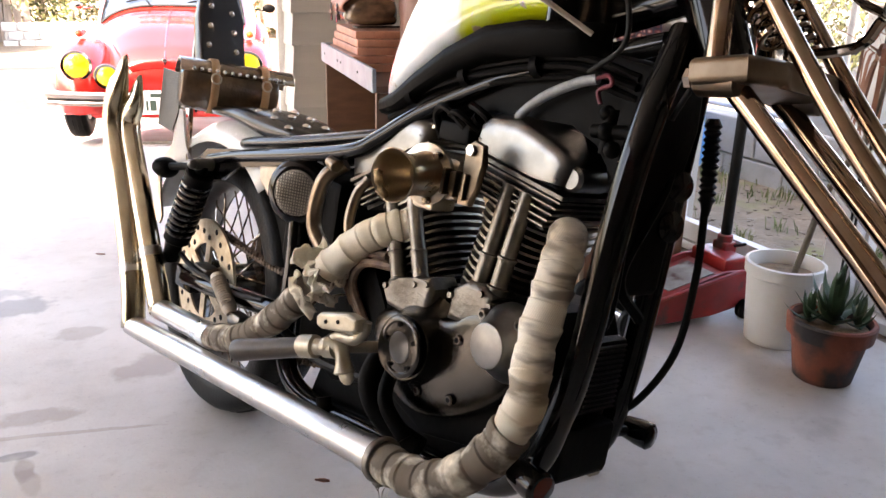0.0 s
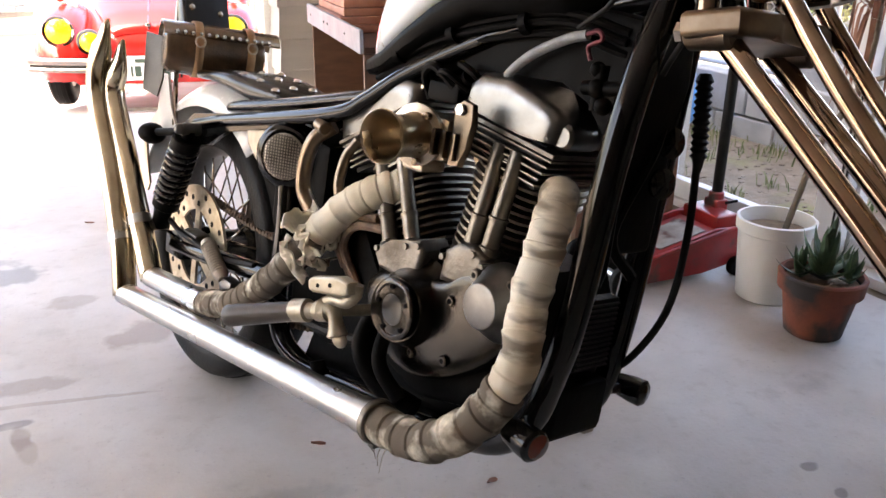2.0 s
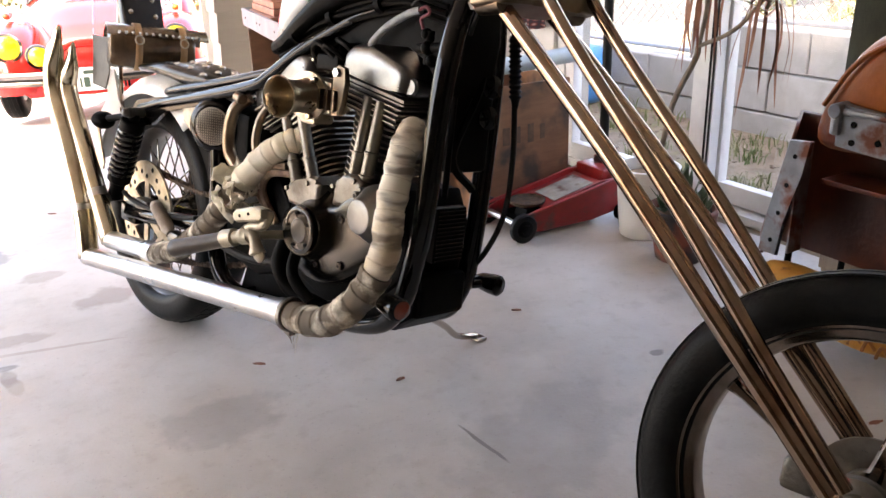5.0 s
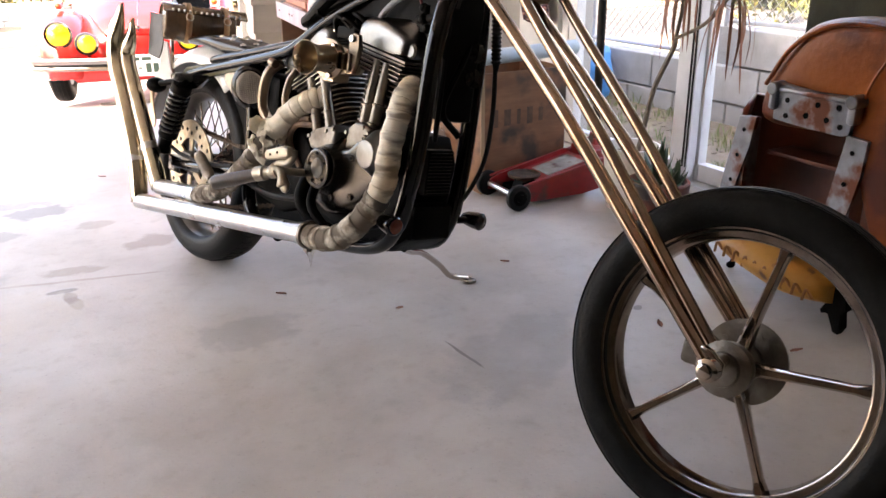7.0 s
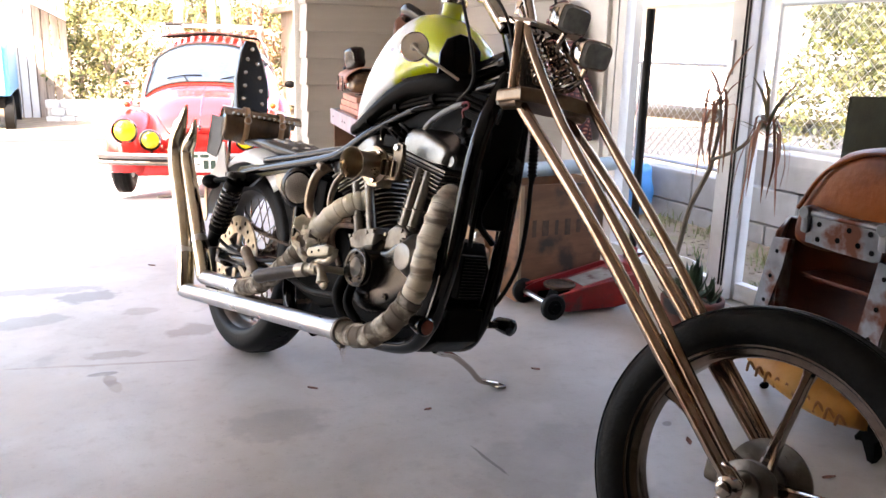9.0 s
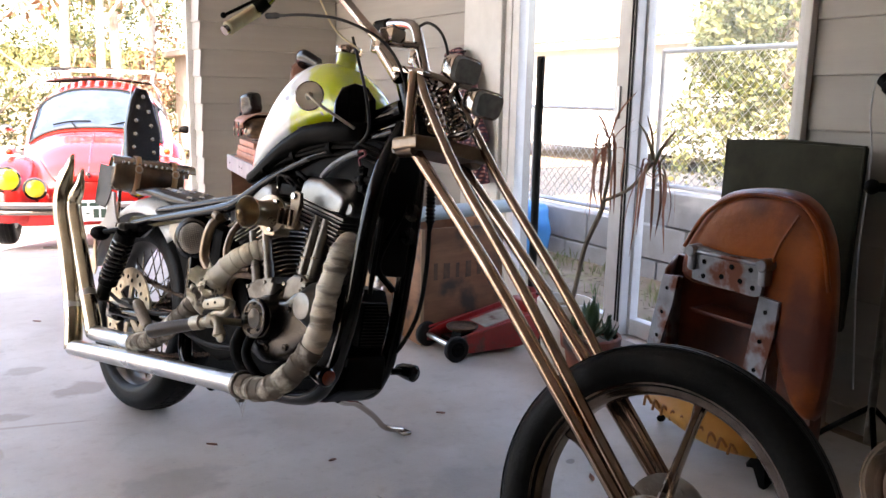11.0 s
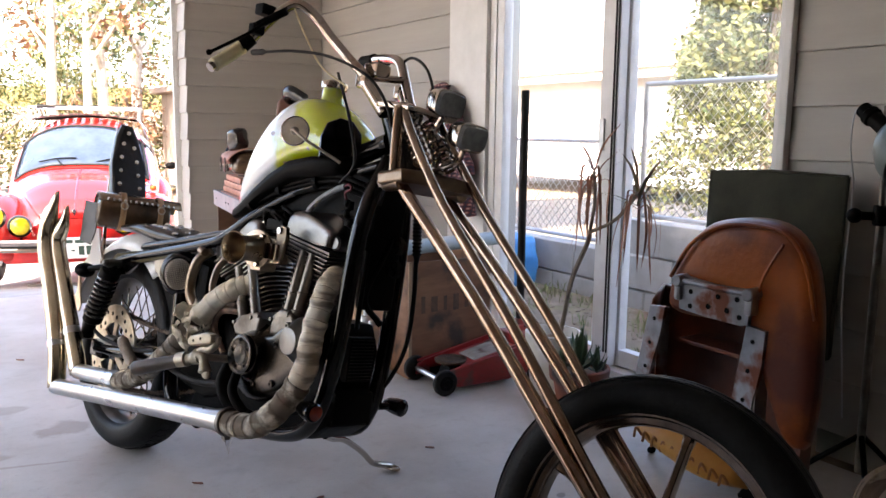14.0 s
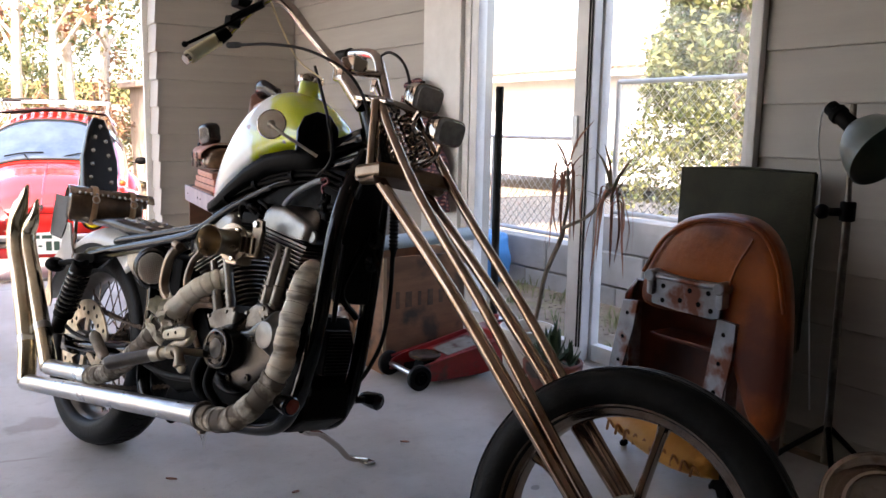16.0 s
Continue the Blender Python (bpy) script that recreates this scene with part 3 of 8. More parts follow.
# jamb of the opening: short returns of siding and a corner board
bm = B()
box(bm, (PX + 0.0, PY + 0.185, TOP / 2), (0.05, 0.03, TOP), bevel=0.004)
setting("trim_jamb", bm, WHITEPAINT, "white corner board at the garage opening")
bm = B()
box(bm, (WX - 0.006, 1.61, TOP / 2), (0.03, 0.326, TOP), bevel=0.004)
setting("trim_window", bm, WHITEPAINT, "broad white upright board beside the glass door")
bm = B()
box(bm, (WX - 0.006, -0.18, TOP / 2), (0.03, 0.03, TOP), bevel=0.004)
setting("trim_window_2", bm, WHITEPAINT, "narrow white upright trim beside the glass door")


def sliding_window():
    w = thing("window_1", "white aluminium sliding glass door with clear panes", "window", kind="structure")
    d = 0.03
    x = WX + 0.05

    def bar(name, y0, y1, z0, z1, xx, dep=0.045, label=""):
        b = B()
        box(b, (xx, (y0 + y1) / 2, (z0 + z1) / 2), (dep, y1 - y0, z1 - z0), bevel=0.004)
        return part(name, b, WHITEALU, w, label)

    bar("window_frame", W1 - 0.05, W1 - 0.001, 0.0, WT - 0.002, x, 0.1)
    bar("window_frame", W0 + 0.001, W0 + 0.028, 0.0, WT - 0.002, x, 0.1)
    bar("window_frame", W0 + 0.032, W1 - 0.052, WT - 0.06, WT - 0.002, x, 0.1)
    bar("window_sill", W0 + 0.032, W1 - 0.052, 0.001, 0.035, x, 0.1)
    for xx, y0, y1, sw in ((x - 0.025, 0.575, W1 - 0.055, 0.1), (x + 0.025, W0 + 0.032, 0.62, 0.035)):
        bar("stile", y0, y0 + sw, 0.04, WT - 0.065, xx)
        bar("stile", y1 - 0.055, y1, 0.04, WT - 0.065, xx)
        bar("rail", y0 + sw + 0.001, y1 - 0.056, 0.04, 0.11, xx)
        bar("rail", y0 + sw + 0.001, y1 - 0.056, WT - 0.12, WT - 0.065, xx)
        b = B()
        box(b, (xx, (y0 + y1) / 2 + (sw - 0.055) / 2, (0.11 + WT - 0.12) / 2), (0.005, y1 - y0 - sw - 0.05, WT - 0.23))
        g = part("pane", b, GLASS, w, smooth=False)
        g.visible_shadow = False
    b = B()
    box(b, (x - 0.052, 0.655, 0.99), (0.012, 0.03, 0.13), bevel=0.004)
    part("latch", b, GALV, w, "grey metal recessed latch")
    b = B()
    for y in (0.582, 0.598):
        box(b, (x - 0.0505, y, WT / 2), (0.006, 0.005, WT - 0.2))
    part("gasket", b, RUBBER, w, "black rubber gasket strips")


sliding_window()


# ---- outside ----
def block_wall():
    w = thing("block_wall", "low grey concrete block boundary wall beside the soil strip", "wall", pose(3.34, 0, 0))
    b = B()
    box(b, (0.06, -0.55, 0.22), (0.1, 4.6, 0.56))
    box(b, (0.06, 4.35, 0.12), (0.1, 5.2, 0.36))
    part("core", b, BLOCK, w, smooth=False)
    b = B()
    box(b, (0, 0, 0), (0.14, 0.39, 0.19), bevel=0.006, segs=1)
    me = part("block", b, BLOCK, w, smooth=False)
    me.location = (0.03, -2.8, 0.01)
    for row in range(3):
        for k in range(22):
            y = -2.8 + 0.4 * k + (0.2 if row % 2 else 0)
            if row == 0 and k == 0 or row == 2 and y > 1.6:
                continue
            ob = new("block", me.data)
            ob.parent = w
            ob.location = (0.03, y, 0.01 + 0.2 * row)


def fence(name, y0, y1, z0, z1, label):
    f = thing(name, label, "fence", pose(3.38, 0, 0), group="fences on the block wall")
    n = max(1, round((y1 - y0) / 1.0))
    for k in range(n + 1):
        b = B()
        y = y0 + (y1 - y0) * k / n
        cyl(b, (0, y, z0 - 0.12), (0, y, z1 + 0.005), 0.017, seg=12)
        part("post", b, GALV, f)
    for z in (z0, z1):
        b = B()
        cyl(b, (0, y0, z), (0, y1, z), 0.014, seg=10)
        part("rail", b, GALV, f)
    # chain link
    verts, faces = [], []
    pitch, r = 0.06, 0.0022
    h = z1 - z0

    def wire(a, c):
        i = len(verts)
        a, c = Vector(a), Vector(c)
        d, s, t = basis(c - a)
        for p in (a, c):
            for q in range(3):
                verts.append(p + s * (r * math.cos(q * 2.094)) + t * (r * math.sin(q * 2.094)))
        for q in range(3):
            j = (q + 1) % 3
            faces.append((i + q, i + j, i + 3 + j, i + 3 + q))

    y = y0 - h
    while y < y1:
        for sgn in (1, -1):
            a0, a1 = (y, y + h) if sgn > 0 else (y + h, y)
            t0, t1 = 0.0, 1.0
            lo, hi = min(a0, a1), max(a0, a1)
            c0, c1 = max(lo, y0), min(hi, y1)
            if c1 > c0:
                za = z0 + (c0 - lo) / h * h if sgn > 0 else z1 - (c0 - lo)
                zb = z0 + (c1 - lo) if sgn > 0 else z1 - (c1 - lo)
                wire((0.003 * sgn, c0, za), (0.003 * sgn, c1, zb))
        y += pitch
    me = bpy.data.meshes.new("chain_link")
    me.from_pydata([tuple(v) for v in verts], [], faces)
    me.materials.append(GALV)
    ob = new("chain_link", me)
    ob.parent = f


block_wall()
fence("fence", 1.62, 6.8, 0.34, 0.945, "low galvanised tube fence with chain link")
fence("fence", -2.6, 1.52, 0.53, 1.27, "taller galvanised tube fence panel with chain link")


def leaves_crown(bm_verts, bm_faces, centre, rad, n, size, rng):
    for _ in range(n):
        d = Vector((rng.gauss(0, 1), rng.gauss(0, 1), rng.gauss(0, 1))).normalized()
        p = Vector(centre) + Vector((d.x * rad[0], d.y * rad[1], d.z * rad[2])) * (rng.random() ** 0.4)
        a = Vector((rng.gauss(0, 1), rng.gauss(0, 1), rng.gauss(0, 1))).normalized()
        b = a.cross(Vector((rng.gauss(0, 1), rng.gauss(0, 1), rng.gauss(0, 1)))).normalized()
        s = size * rng.uniform(0.6, 1.4)
        i = len(bm_verts)
        bm_verts += [tuple(p - a * s), tuple(p + b * s * 0.45), tuple(p + a * s), tuple(p - b * s * 0.45)]
        bm_faces.append((i, i + 1, i + 2, i + 3))


def crown_object(name, verts, faces, material, parent, label=""):
    me = bpy.data.meshes.new(name)
    me.from_pydata(verts, [], faces)
    me.materials.append(material)
    ob = new(name, me)
    ob.parent = parent
    if label:
        ob["label"] = label
    return ob


def tree(x, y, z, h, trunk_r, clumps, leaf, material, bark, label, seed, lean=0.0, limbs=9, conifer=False):
    rng = random.Random(seed)
    t = thing("tree", label, "tree", pose(x, y, z))
    b = B()
    top = Vector((lean, lean * 0.4, h * 0.93))
    tube(b, [(0, 0, -0.2), top * 0.3 + Vector((rng.uniform(-.1, .1), 0, 0)), top * 0.65 + Vector((0, rng.uniform(-.15, .15), 0)), top], trunk_r, 9, radii=lambda s: trunk_r * (1 - 0.85 * s))
    ends = []
    for k in range(limbs):
        s = rng.uniform(0.3, 0.92) if not conifer else rng.uniform(0.08, 0.9)
        o = top * s
        an = rng.uniform(0, 6.28)
        ln = h * (0.28 * (1.05 - s) + 0.07) if conifer else h * rng.uniform(0.14, 0.27)
        e = o + Vector((math.cos(an) * ln, math.sin(an) * ln, ln * (0.1 if conifer else rng.uniform(0.4, 1.1))))
        tube(b, [o, o.lerp(e, 0.5) + Vector((0, 0, ln * 0.08)), e], 0.1, 6, radii=lambda q, s=s: trunk_r * (1 - 0.8 * s) * 0.45 * (1 - 0.8 * q))
        ends.append((o, e))
    part("trunk", b, bark, t)
    vs, fs = [], []
    for o, e in ends:
        for _ in range(clumps[0]):
            q = o.lerp(e, rng.uniform(0.35, 1.05)) + Vector((rng.gauss(0, .1), rng.gauss(0, .1), rng.gauss(0, .1))) * h * 0.18
            rr = h * rng.uniform(0.035, 0.075)
            leaves_crown(vs, fs, q, (rr, rr, rr * 0.8), clumps[1], leaf, rng)
    crown_object("crown", vs, fs, material, t)
    return t


def conifer(x, y, z, h, w, label, seed):
    rng = random.Random(seed)
    t = thing("tree", label, "tree", pose(x, y, z))
    b = B()
    cyl(b, (0, 0, -0.2), (0, 0, h * 0.95), 0.14, 0.02, 9)
    part("trunk", b, BARK, t)
    vs, fs = [], []
    for k in range(760):
        s = rng.random() ** 0.8
        an = rng.uniform(0, 6.28)
        rr = w * (1 - s) ** 0.75 * rng.uniform(0.55, 1.12) + 0.05
        c = (math.cos(an) * rr, math.sin(an) * rr, 0.15 + s * h)
        leaves_crown(vs, fs, c, (0.22, 0.22, 0.3), 60, 0.055, rng)
    crown_object("crown", vs, fs, CONIFER, t)


conifer(9.85, 5.4, -0.15, 6.6, 1.5, "tall dense olive-green conifer beyond the fence", 3)


def house():
    h = thing("house", "white rendered single-storey house with brown tiled roof", "house", pose(14.3, 10.3, -0.25))
    b = B()
    box(b, (3, 5, 1.3), (6, 10, 2.6), bevel=0.02, segs=1)
    part("wall", b, HOUSEWALL, h, smooth=False)
    b = B()
    prism(b, [(-0.6, 2.55), (3, 4.3), (6.6, 2.55), (6.6, 2.7), (3, 4.5), (-0.6, 2.7)], pose(0, 5, 0, 90, 0, 0), 10.8)
    roof = part("roof", b, ROOFTILE, h, smooth=False)
    b = B()
    box(b, (0, 0, 0), (0.3, 0.28, 0.04), bevel=0.012, segs=1)
    first = part("tile", b, ROOFTILE, roof, smooth=False)
    sl = math.atan2(1.8, 3.6)
    for i in range(9):
        for k in range(32):
            if i == 0 and k == 0:
                ob = first
            else:
                ob = new("tile", first.data)
                ob.parent = roof
            ob.matrix_local = Matrix.Translation((-0.52 + i * 0.27, -0.25 + k * 0.33, 2.76 + i * 0.27 * math.tan(sl))) @ pose(0, 0, 0, 0, -math.degrees(sl), 0)
    b = B()
    box(b, (-0.62, 5, 2.53), (0.1, 10.8, 0.12), bevel=0.02)
    part("gutter", b, WHITEPAINT, h)
    b = B()
    cyl(b, (1.2, 1.6, 3.2), (1.2, 1.6, 4.6), 0.03, seg=8)
    part("mast", b, GALV, h)
    b = B()
    revolve(b, (1.1, 1.4, 4.2), (-1, -0.4, 0.3), [(0, 0.28), (-0.06, 0.24), (-0.1, 0.12), (-0.11, 0.01)], 18)
    part("satellite_dish", b, GALV, h, "grey satellite dish on the roof")


house()


def far_left():
    # trees behind the road
    tree(2.15, 16.8, -0.68, 8.5, 0.14, (5, 26), 0.09, AUTUMN, PALEBARK, "tall bare-trunked tree with sparse reddish autumn leaves", 11, 0.3, 11)
    tree(3.42, 17.7, -0.68, 9.0, 0.16, (5, 26), 0.09, FOLIAGE, PALEBARK, "tall pale-trunked tree with thin yellow-green crown", 12, -0.2, 12)
    tree(2.83, 16.2, -0.67, 8.0, 0.12, (4, 24), 0.09, AUTUMN, PALEBARK, "slim pale tree with sparse reddish leaves", 13, 0.1, 10)
    tree(4.43, 19.2, -0.7, 9.0, 0.17, (5, 26), 0.09, FOLIAGE, PALEBARK, "tall pale-trunked tree with thin yellow-green crown", 14, 0.2, 12)
    rng = random.Random(5)
    k = 0
    for x, y, r, hh, m, lab in ((1.0, 17.5, 1.0, 2.4, FOLIAGE, "sunlit yellow-green shrubs behind the road"), (2.6, 18.5, 1.3, 3.2, FOLIAGE, "dense olive shrubs behind the road"), (4.3, 18.0, 1.2, 3.0, AUTUMN, "reddish brown shrubs behind the road"), (6.2, 19.0, 1.5, 3.5, FOLIAGE, "dense olive shrubs behind the road"), (0.4, 20.5, 1.5, 4.8, FOLIAGE, "tall sunlit green bushes beside the road"), (3.4, 21.0, 2.2, 6.0, FOLIAGE, "tall olive-green thicket behind the road"), (7.5, 21.5, 2.2, 6.5, FOLIAGE, "tall olive-green thicket behind the road"), (-1.0, 19.0, 0.8, 1.2, AUTUMN, "dry brown roadside shrub"), (2.0, 10.6, 0.35, 0.9, FOLIAGE, "bright yellow-green weeds at the roadside"), (2.45, 9.4, 0.3, 0.7, FOLIAGE, "bright yellow-green weeds at the roadside")):
        t = thing("shrub", lab, "shrub", pose(x - 0.26 + 0.01 * y, y * 1.085 - 0.2, -0.42 - 0.017 * y))
        vs, fs = [], []
        for _ in range(int(26 * r * hh)):
            c = (rng.gauss(0, r * 0.5), rng.gauss(0, r * 0.4), abs(rng.gauss(hh * 0.45, hh * 0.27)))
            leaves_crown(vs, fs, c, (0.3, 0.3, 0.26), 30, 0.06, rng)
        crown_object("leaves", vs, fs, m, t)
        b = B()
        for q in range(4):
            tube(b, [(0, 0, -0.1), (rng.gauss(0, .1), rng.gauss(0, .1), hh * 0.4), (rng.gauss(0, r * .4), rng.gauss(0, r * .3), hh * 0.8)], 0.03, 6)
        part("stem", b, BARK, t)
    # shed on the far side, stone wall, blue truck
    s = thing("shed", "weathered dark timber shed with deep eaves", "shed", pose(-0.94, 18.8, -0.75))
    for k in range(7):
        b = B()
        box(b, (-0.1 + 0.17 * k, 0, 1.5), (0.15, 0.06, 3.0), bevel=0.01, segs=1)
        part("board", b, HOUSEWALL if k < 3 else WEATHERED, s, smooth=False)
    b = B()
    box(b, (0.1, 1.0, 1.45), (1.0, 1.8, 2.9))
    part("body", b, WEATHERED, s, smooth=False)
    b = B()
    prism(b, [(-1.2, 3.3), (1.0, 2.15), (1.0, 2.25), (-1.2, 3.45)], pose(0, 0.6, 0, 90, 0, 0), 3.0)
    part("roof", b, WEATHERED, s, smooth=False)
    w = thing("stone_wall", "low mossy stone retaining wall along the road", "wall", pose(0.15, 17.6, -0.73))
    b = B()
    box(b, (0.25, 0.2, 0.22), (1.7, 0.4, 0.5), bevel=0.03)
    part("core", b, BLOCK, w)
    rng = random.Random(9)
    b = B()
    box(b, (0, 0, 0), (0.27, 0.12, 0.17), bevel=0.03, segs=2)
    st = part("stone", b, BLOCK, w)
    for row in range(3):
        for q in range(6):
            ob = st if (row, q) == (0, 0) else new("stone", st.data)
            ob.parent = w
            ob.matrix_local = pose(-0.5 + q * 0.29 + 0.1 * (row % 2), 0, 0.08 + row * 0.17, 0, rng.uniform(-4, 4), 0)
    t = thing("truck", "light blue flatbed truck parked across the road", "truck", pose(-1.2, 16.7, -0.7))
    b = B()
    box(b, (-0.6, 0.5, 1.15), (1.6, 3.6, 0.95), bevel=0.03)
    body = part("cargo_bed", b, BLUETRUCK, t)
    for k in range(6):
        b = B()
        box(b, (-1.25 + 0.27 * k, -1.33, 1.15), (0.05, 0.04, 0.9), bevel=0.008)
        part("rib", b, BLUETRUCK, body)
    b = B()
    box(b, (-0.6, 0.5, 0.55), (1.4, 3.4, 0.2), bevel=0.02)
    part("chassis", b, BLACKM, t)
    for q in (-0.9, 1.6):
        b = B()
        revolve(b, (0.06, q, 0.33), (1, 0, 0), [(0, 0.2), (0, 0.33), (0.16, 0.33), (0.17, 0.2)], 20)
        part("wheel", b, TYRE, t)
    h = thing("house", "distant timber house with pale walls and brown roof", "house", pose(4.98, 17.2, -0.6))
    b = B()
    box(b, (0.9, 1, 1.3), (1.8, 2, 2.2))
    part("wall", b, WEATHERED, h, smooth=False)
    b = B()
    box(b, (0.9, 0.9, 2.45), (2.3, 2.6, 0.14), bevel=0.02)
    part("roof", b, ROOFTILE, h, smooth=False)
    for q in range(3):
        b = B()
        box(b, (0.3 + 0.5 * q, -0.01, 1.7), (0.3, 0.06, 0.45), bevel=0.01)
        part("window", b, BLACKM, h)


far_left()


def hills():
    b = B()
    rng = random.Random(2)
    n = 60
    lo = [b.verts.new((160 * math.cos(a), 160 * math.sin(a), -5)) for a in [math.pi * 2 * k / n for k in range(n)]]
    hi = [b.verts.new((160 * math.cos(a), 160 * math.sin(a), 7 + 5 * noise.noise((3 * math.cos(a), 3 * math.sin(a), 0)))) for a in [math.pi * 2 * k / n for k in range(n)]]
    for k in range(n):
        b.faces.new((lo[k], lo[(k + 1) % n], hi[(k + 1) % n], hi[k]))
    tagged(part("backdrop", b, FOLIAGE), "hazy wooded hills far off", "backdrop", kind="structure")


hills()


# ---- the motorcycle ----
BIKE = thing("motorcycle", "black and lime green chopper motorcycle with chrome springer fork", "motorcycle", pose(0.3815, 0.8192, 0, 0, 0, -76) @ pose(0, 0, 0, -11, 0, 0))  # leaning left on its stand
Y = Vector((0, 1, 0))


def front_wheel():
    c = P(1.806, -0.03, 0.304)
    hub = B()
    revolve(hub, (0, 0.06, 0), (0, -1, 0), [(0, 0.025), (0.004, 0.034), (0.03, 0.034), (0.035, 0.026), (0.085, 0.026), (0.09, 0.045), (0.115, 0.047), (0.12, 0.03), (0.128, 0.028), (0.13, 0.014)], 26)
    w = part("front_wheel", hub, ALUDARK, BIKE, "five-spoke chrome front wheel")
    w.matrix_local = Matrix.Translation(c) @ pose(0, 0, 0, 0, 0, 7) @ pose(0, 0, 0, -5, 0, 0)
    b = B()
    torus(b, (0, 0, 0), Y, 0.262, 0.039, 0.043, 72, 18, 0.85)
    tyre = part("tyre", b, TYRE, w, "black rubber front tyre")
    for j in (-0.02, 0.0, 0.02):
        b = B()
        torus(b, (0, j, 0), Y, 0.3005 - 30 * abs(j) ** 2.4, 0.0022, 0.006, 72, 6)
        part("tread_rib", b, TYRE, tyre)
    b = B()
    half = [(0.024, 0.24), (0.031, 0.238), (0.034, 0.2345), (0.033, 0.231), (0.029, 0.2295), (0.0235, 0.2305), (0.0215, 0.226), (0.021, 0.219), (0.019, 0.2145), (0.014, 0.2125)]
    prof = [(-v, r) for v, r in half] + half[::-1]
    revolve(b, (0, 0, 0), Y, prof + [prof[0]], 72, caps=False)
    part("rim", b, RIMCHROME, w, "chrome rim")
    for k in range(5):
        b = B()
        a = radians(80 + 72 * k)
        d, t = Vector((math.cos(a), 0, math.sin(a))), Vector((-math.sin(a), 0, math.cos(a)))
        rings = []
        for s, hw, hd in ((0.03, 0.011, 0.016), (0.1, 0.008, 0.013), (0.19, 0.0075, 0.012), (0.214, 0.011, 0.014)):
            rings.append([b.verts.new(d * s + t * hw * x + Y * hd * y) for x, y in ((-1, -0.6), (-0.5, -1), (0.5, -1), (1, -0.6), (1, 0.6), (0.5, 1), (-0.5, 1), (-1, 0.6))])
        skin(b, rings)
        part("spoke", b, CHROME, w)
    b = B()
    revolve(b, (0, 0.044, 0), Y, [(0, 0.03), (0, 0.075), (0.006, 0.075), (0.006, 0.03)], 40)
    for k in range(10):
        a = 2 * math.pi * k / 10
        cyl(b, (math.cos(a) * 0.052, 0.042, math.sin(a) * 0.052), (math.cos(a) * 0.052, 0.052, math.sin(a) * 0.052), 0.006, seg=8)
    part("brake_disc", b, ALUDARK, w, "dull steel brake disc")
    b = B()
    box(b, (-0.085, 0.055, -0.01), (0.05, 0.045, 0.05), bevel=0.01)
    cyl(b, (-0.11, 0.075, 0.005), (-0.085, 0.075, 0.005), 0.012, seg=10)
    part("brake_caliper", b, ALUDARK, w, "grimy aluminium brake caliper")


def rear_wheel():
    c = P(0.012, 0.0, 0.306)
    b = B()
    revolve(b, (0, 0.07, 0), (0, -1, 0), [(0, 0.03), (0.01, 0.05), (0.03, 0.05), (0.04, 0.036), (0.1, 0.036), (0.11, 0.045), (0.14, 0.045), (0.15, 0.02)], 28)
    w = part("rear_wheel", b, ALU, BIKE, "wire-spoked rear wheel")
    w.matrix_local = Matrix.Translation(c)
    b = B()
    torus(b, (0, 0, 0), Y, 0.262, 0.043, 0.066, 64, 18, 0.72)
    tyre = part("tyre", b, TYRE, w, "wide black rear tyre with worn tread")
    b = B()
    for k in range(60):
        a = 2 * math.pi * k / 60
        for sgn in (1, -1):
            for off, ang in ((0.012, 0), (0.04, -28)):
                m = Matrix.Rotation(a + (0.05 if off > 0.02 else 0), 4, "Y") @ Matrix.Translation((0, sgn * off, 0.303 - (0.012 if off > 0.02 else 0))) @ pose(0, 0, 0, sgn * ang, 0, 25 * sgn)
                box(b, (0, 0, 0), (0.019, 0.022, 0.006), m)
    part("tread", b, TYRE, tyre, smooth=False)
    b = B()
    prof = [(v, r + 0.026) for v, r in ((-0.05, 0.205), (-0.046, 0.199), (-0.03, 0.19), (-0.012, 0.182), (0.012, 0.182), (0.03, 0.19), (0.046, 0.199), (0.05, 0.205), (0.04, 0.208), (-0.04, 0.208))]
    revolve(b, (0, 0, 0), Y, prof + [prof[0]], 64, caps=False)
    part("rim", b, POLISH, w, "polished wheel rim")
    for k in range(36):
        b = B()
        a = 2 * math.pi * k / 36
        tw = 0.5 if k % 2 else -0.5
        sd = 0.04 if (k // 2) % 2 else -0.04
        cyl(b, (math.cos(a) * 0.04, sd, math.sin(a) * 0.04), (math.cos(a + tw) * 0.21, sd * 0.15, math.sin(a + tw) * 0.21), 0.0022, seg=6)
        part("spoke", b, CHROME, w)
    b = B()
    revolve(b, (0, -0.082, 0), Y, [(0, 0.085), (0, 0.14), (0.006, 0.14), (0.006, 0.085), (0, 0.085)], 48, caps=False)
    disc = part("brake_disc", b, DISCMETAL, w, "slotted brassy brake disc")
    for k in range(6):
        b = B()
        a = 2 * math.pi * k / 6
        m = Matrix.Rotation(a, 4, "Y") @ Matrix.Translation((0, -0.079, 0.065))
        box(b, (0, 0, 0), (0.022, 0.006, 0.065), m)
        part("carrier_arm", b, DISCMETAL, disc)
    for k in range(24):
        b = B()
        a = 2 * math.pi * k / 24
        rr = 0.1 + 0.012 * (k % 3)
        cyl(b, (math.cos(a) * rr, -0.0825, math.sin(a) * rr), (math.cos(a) * rr, -0.0755, math.sin(a) * rr), 0.007, seg=8)
        part("slot", b, BLACKM, disc)
    b = B()
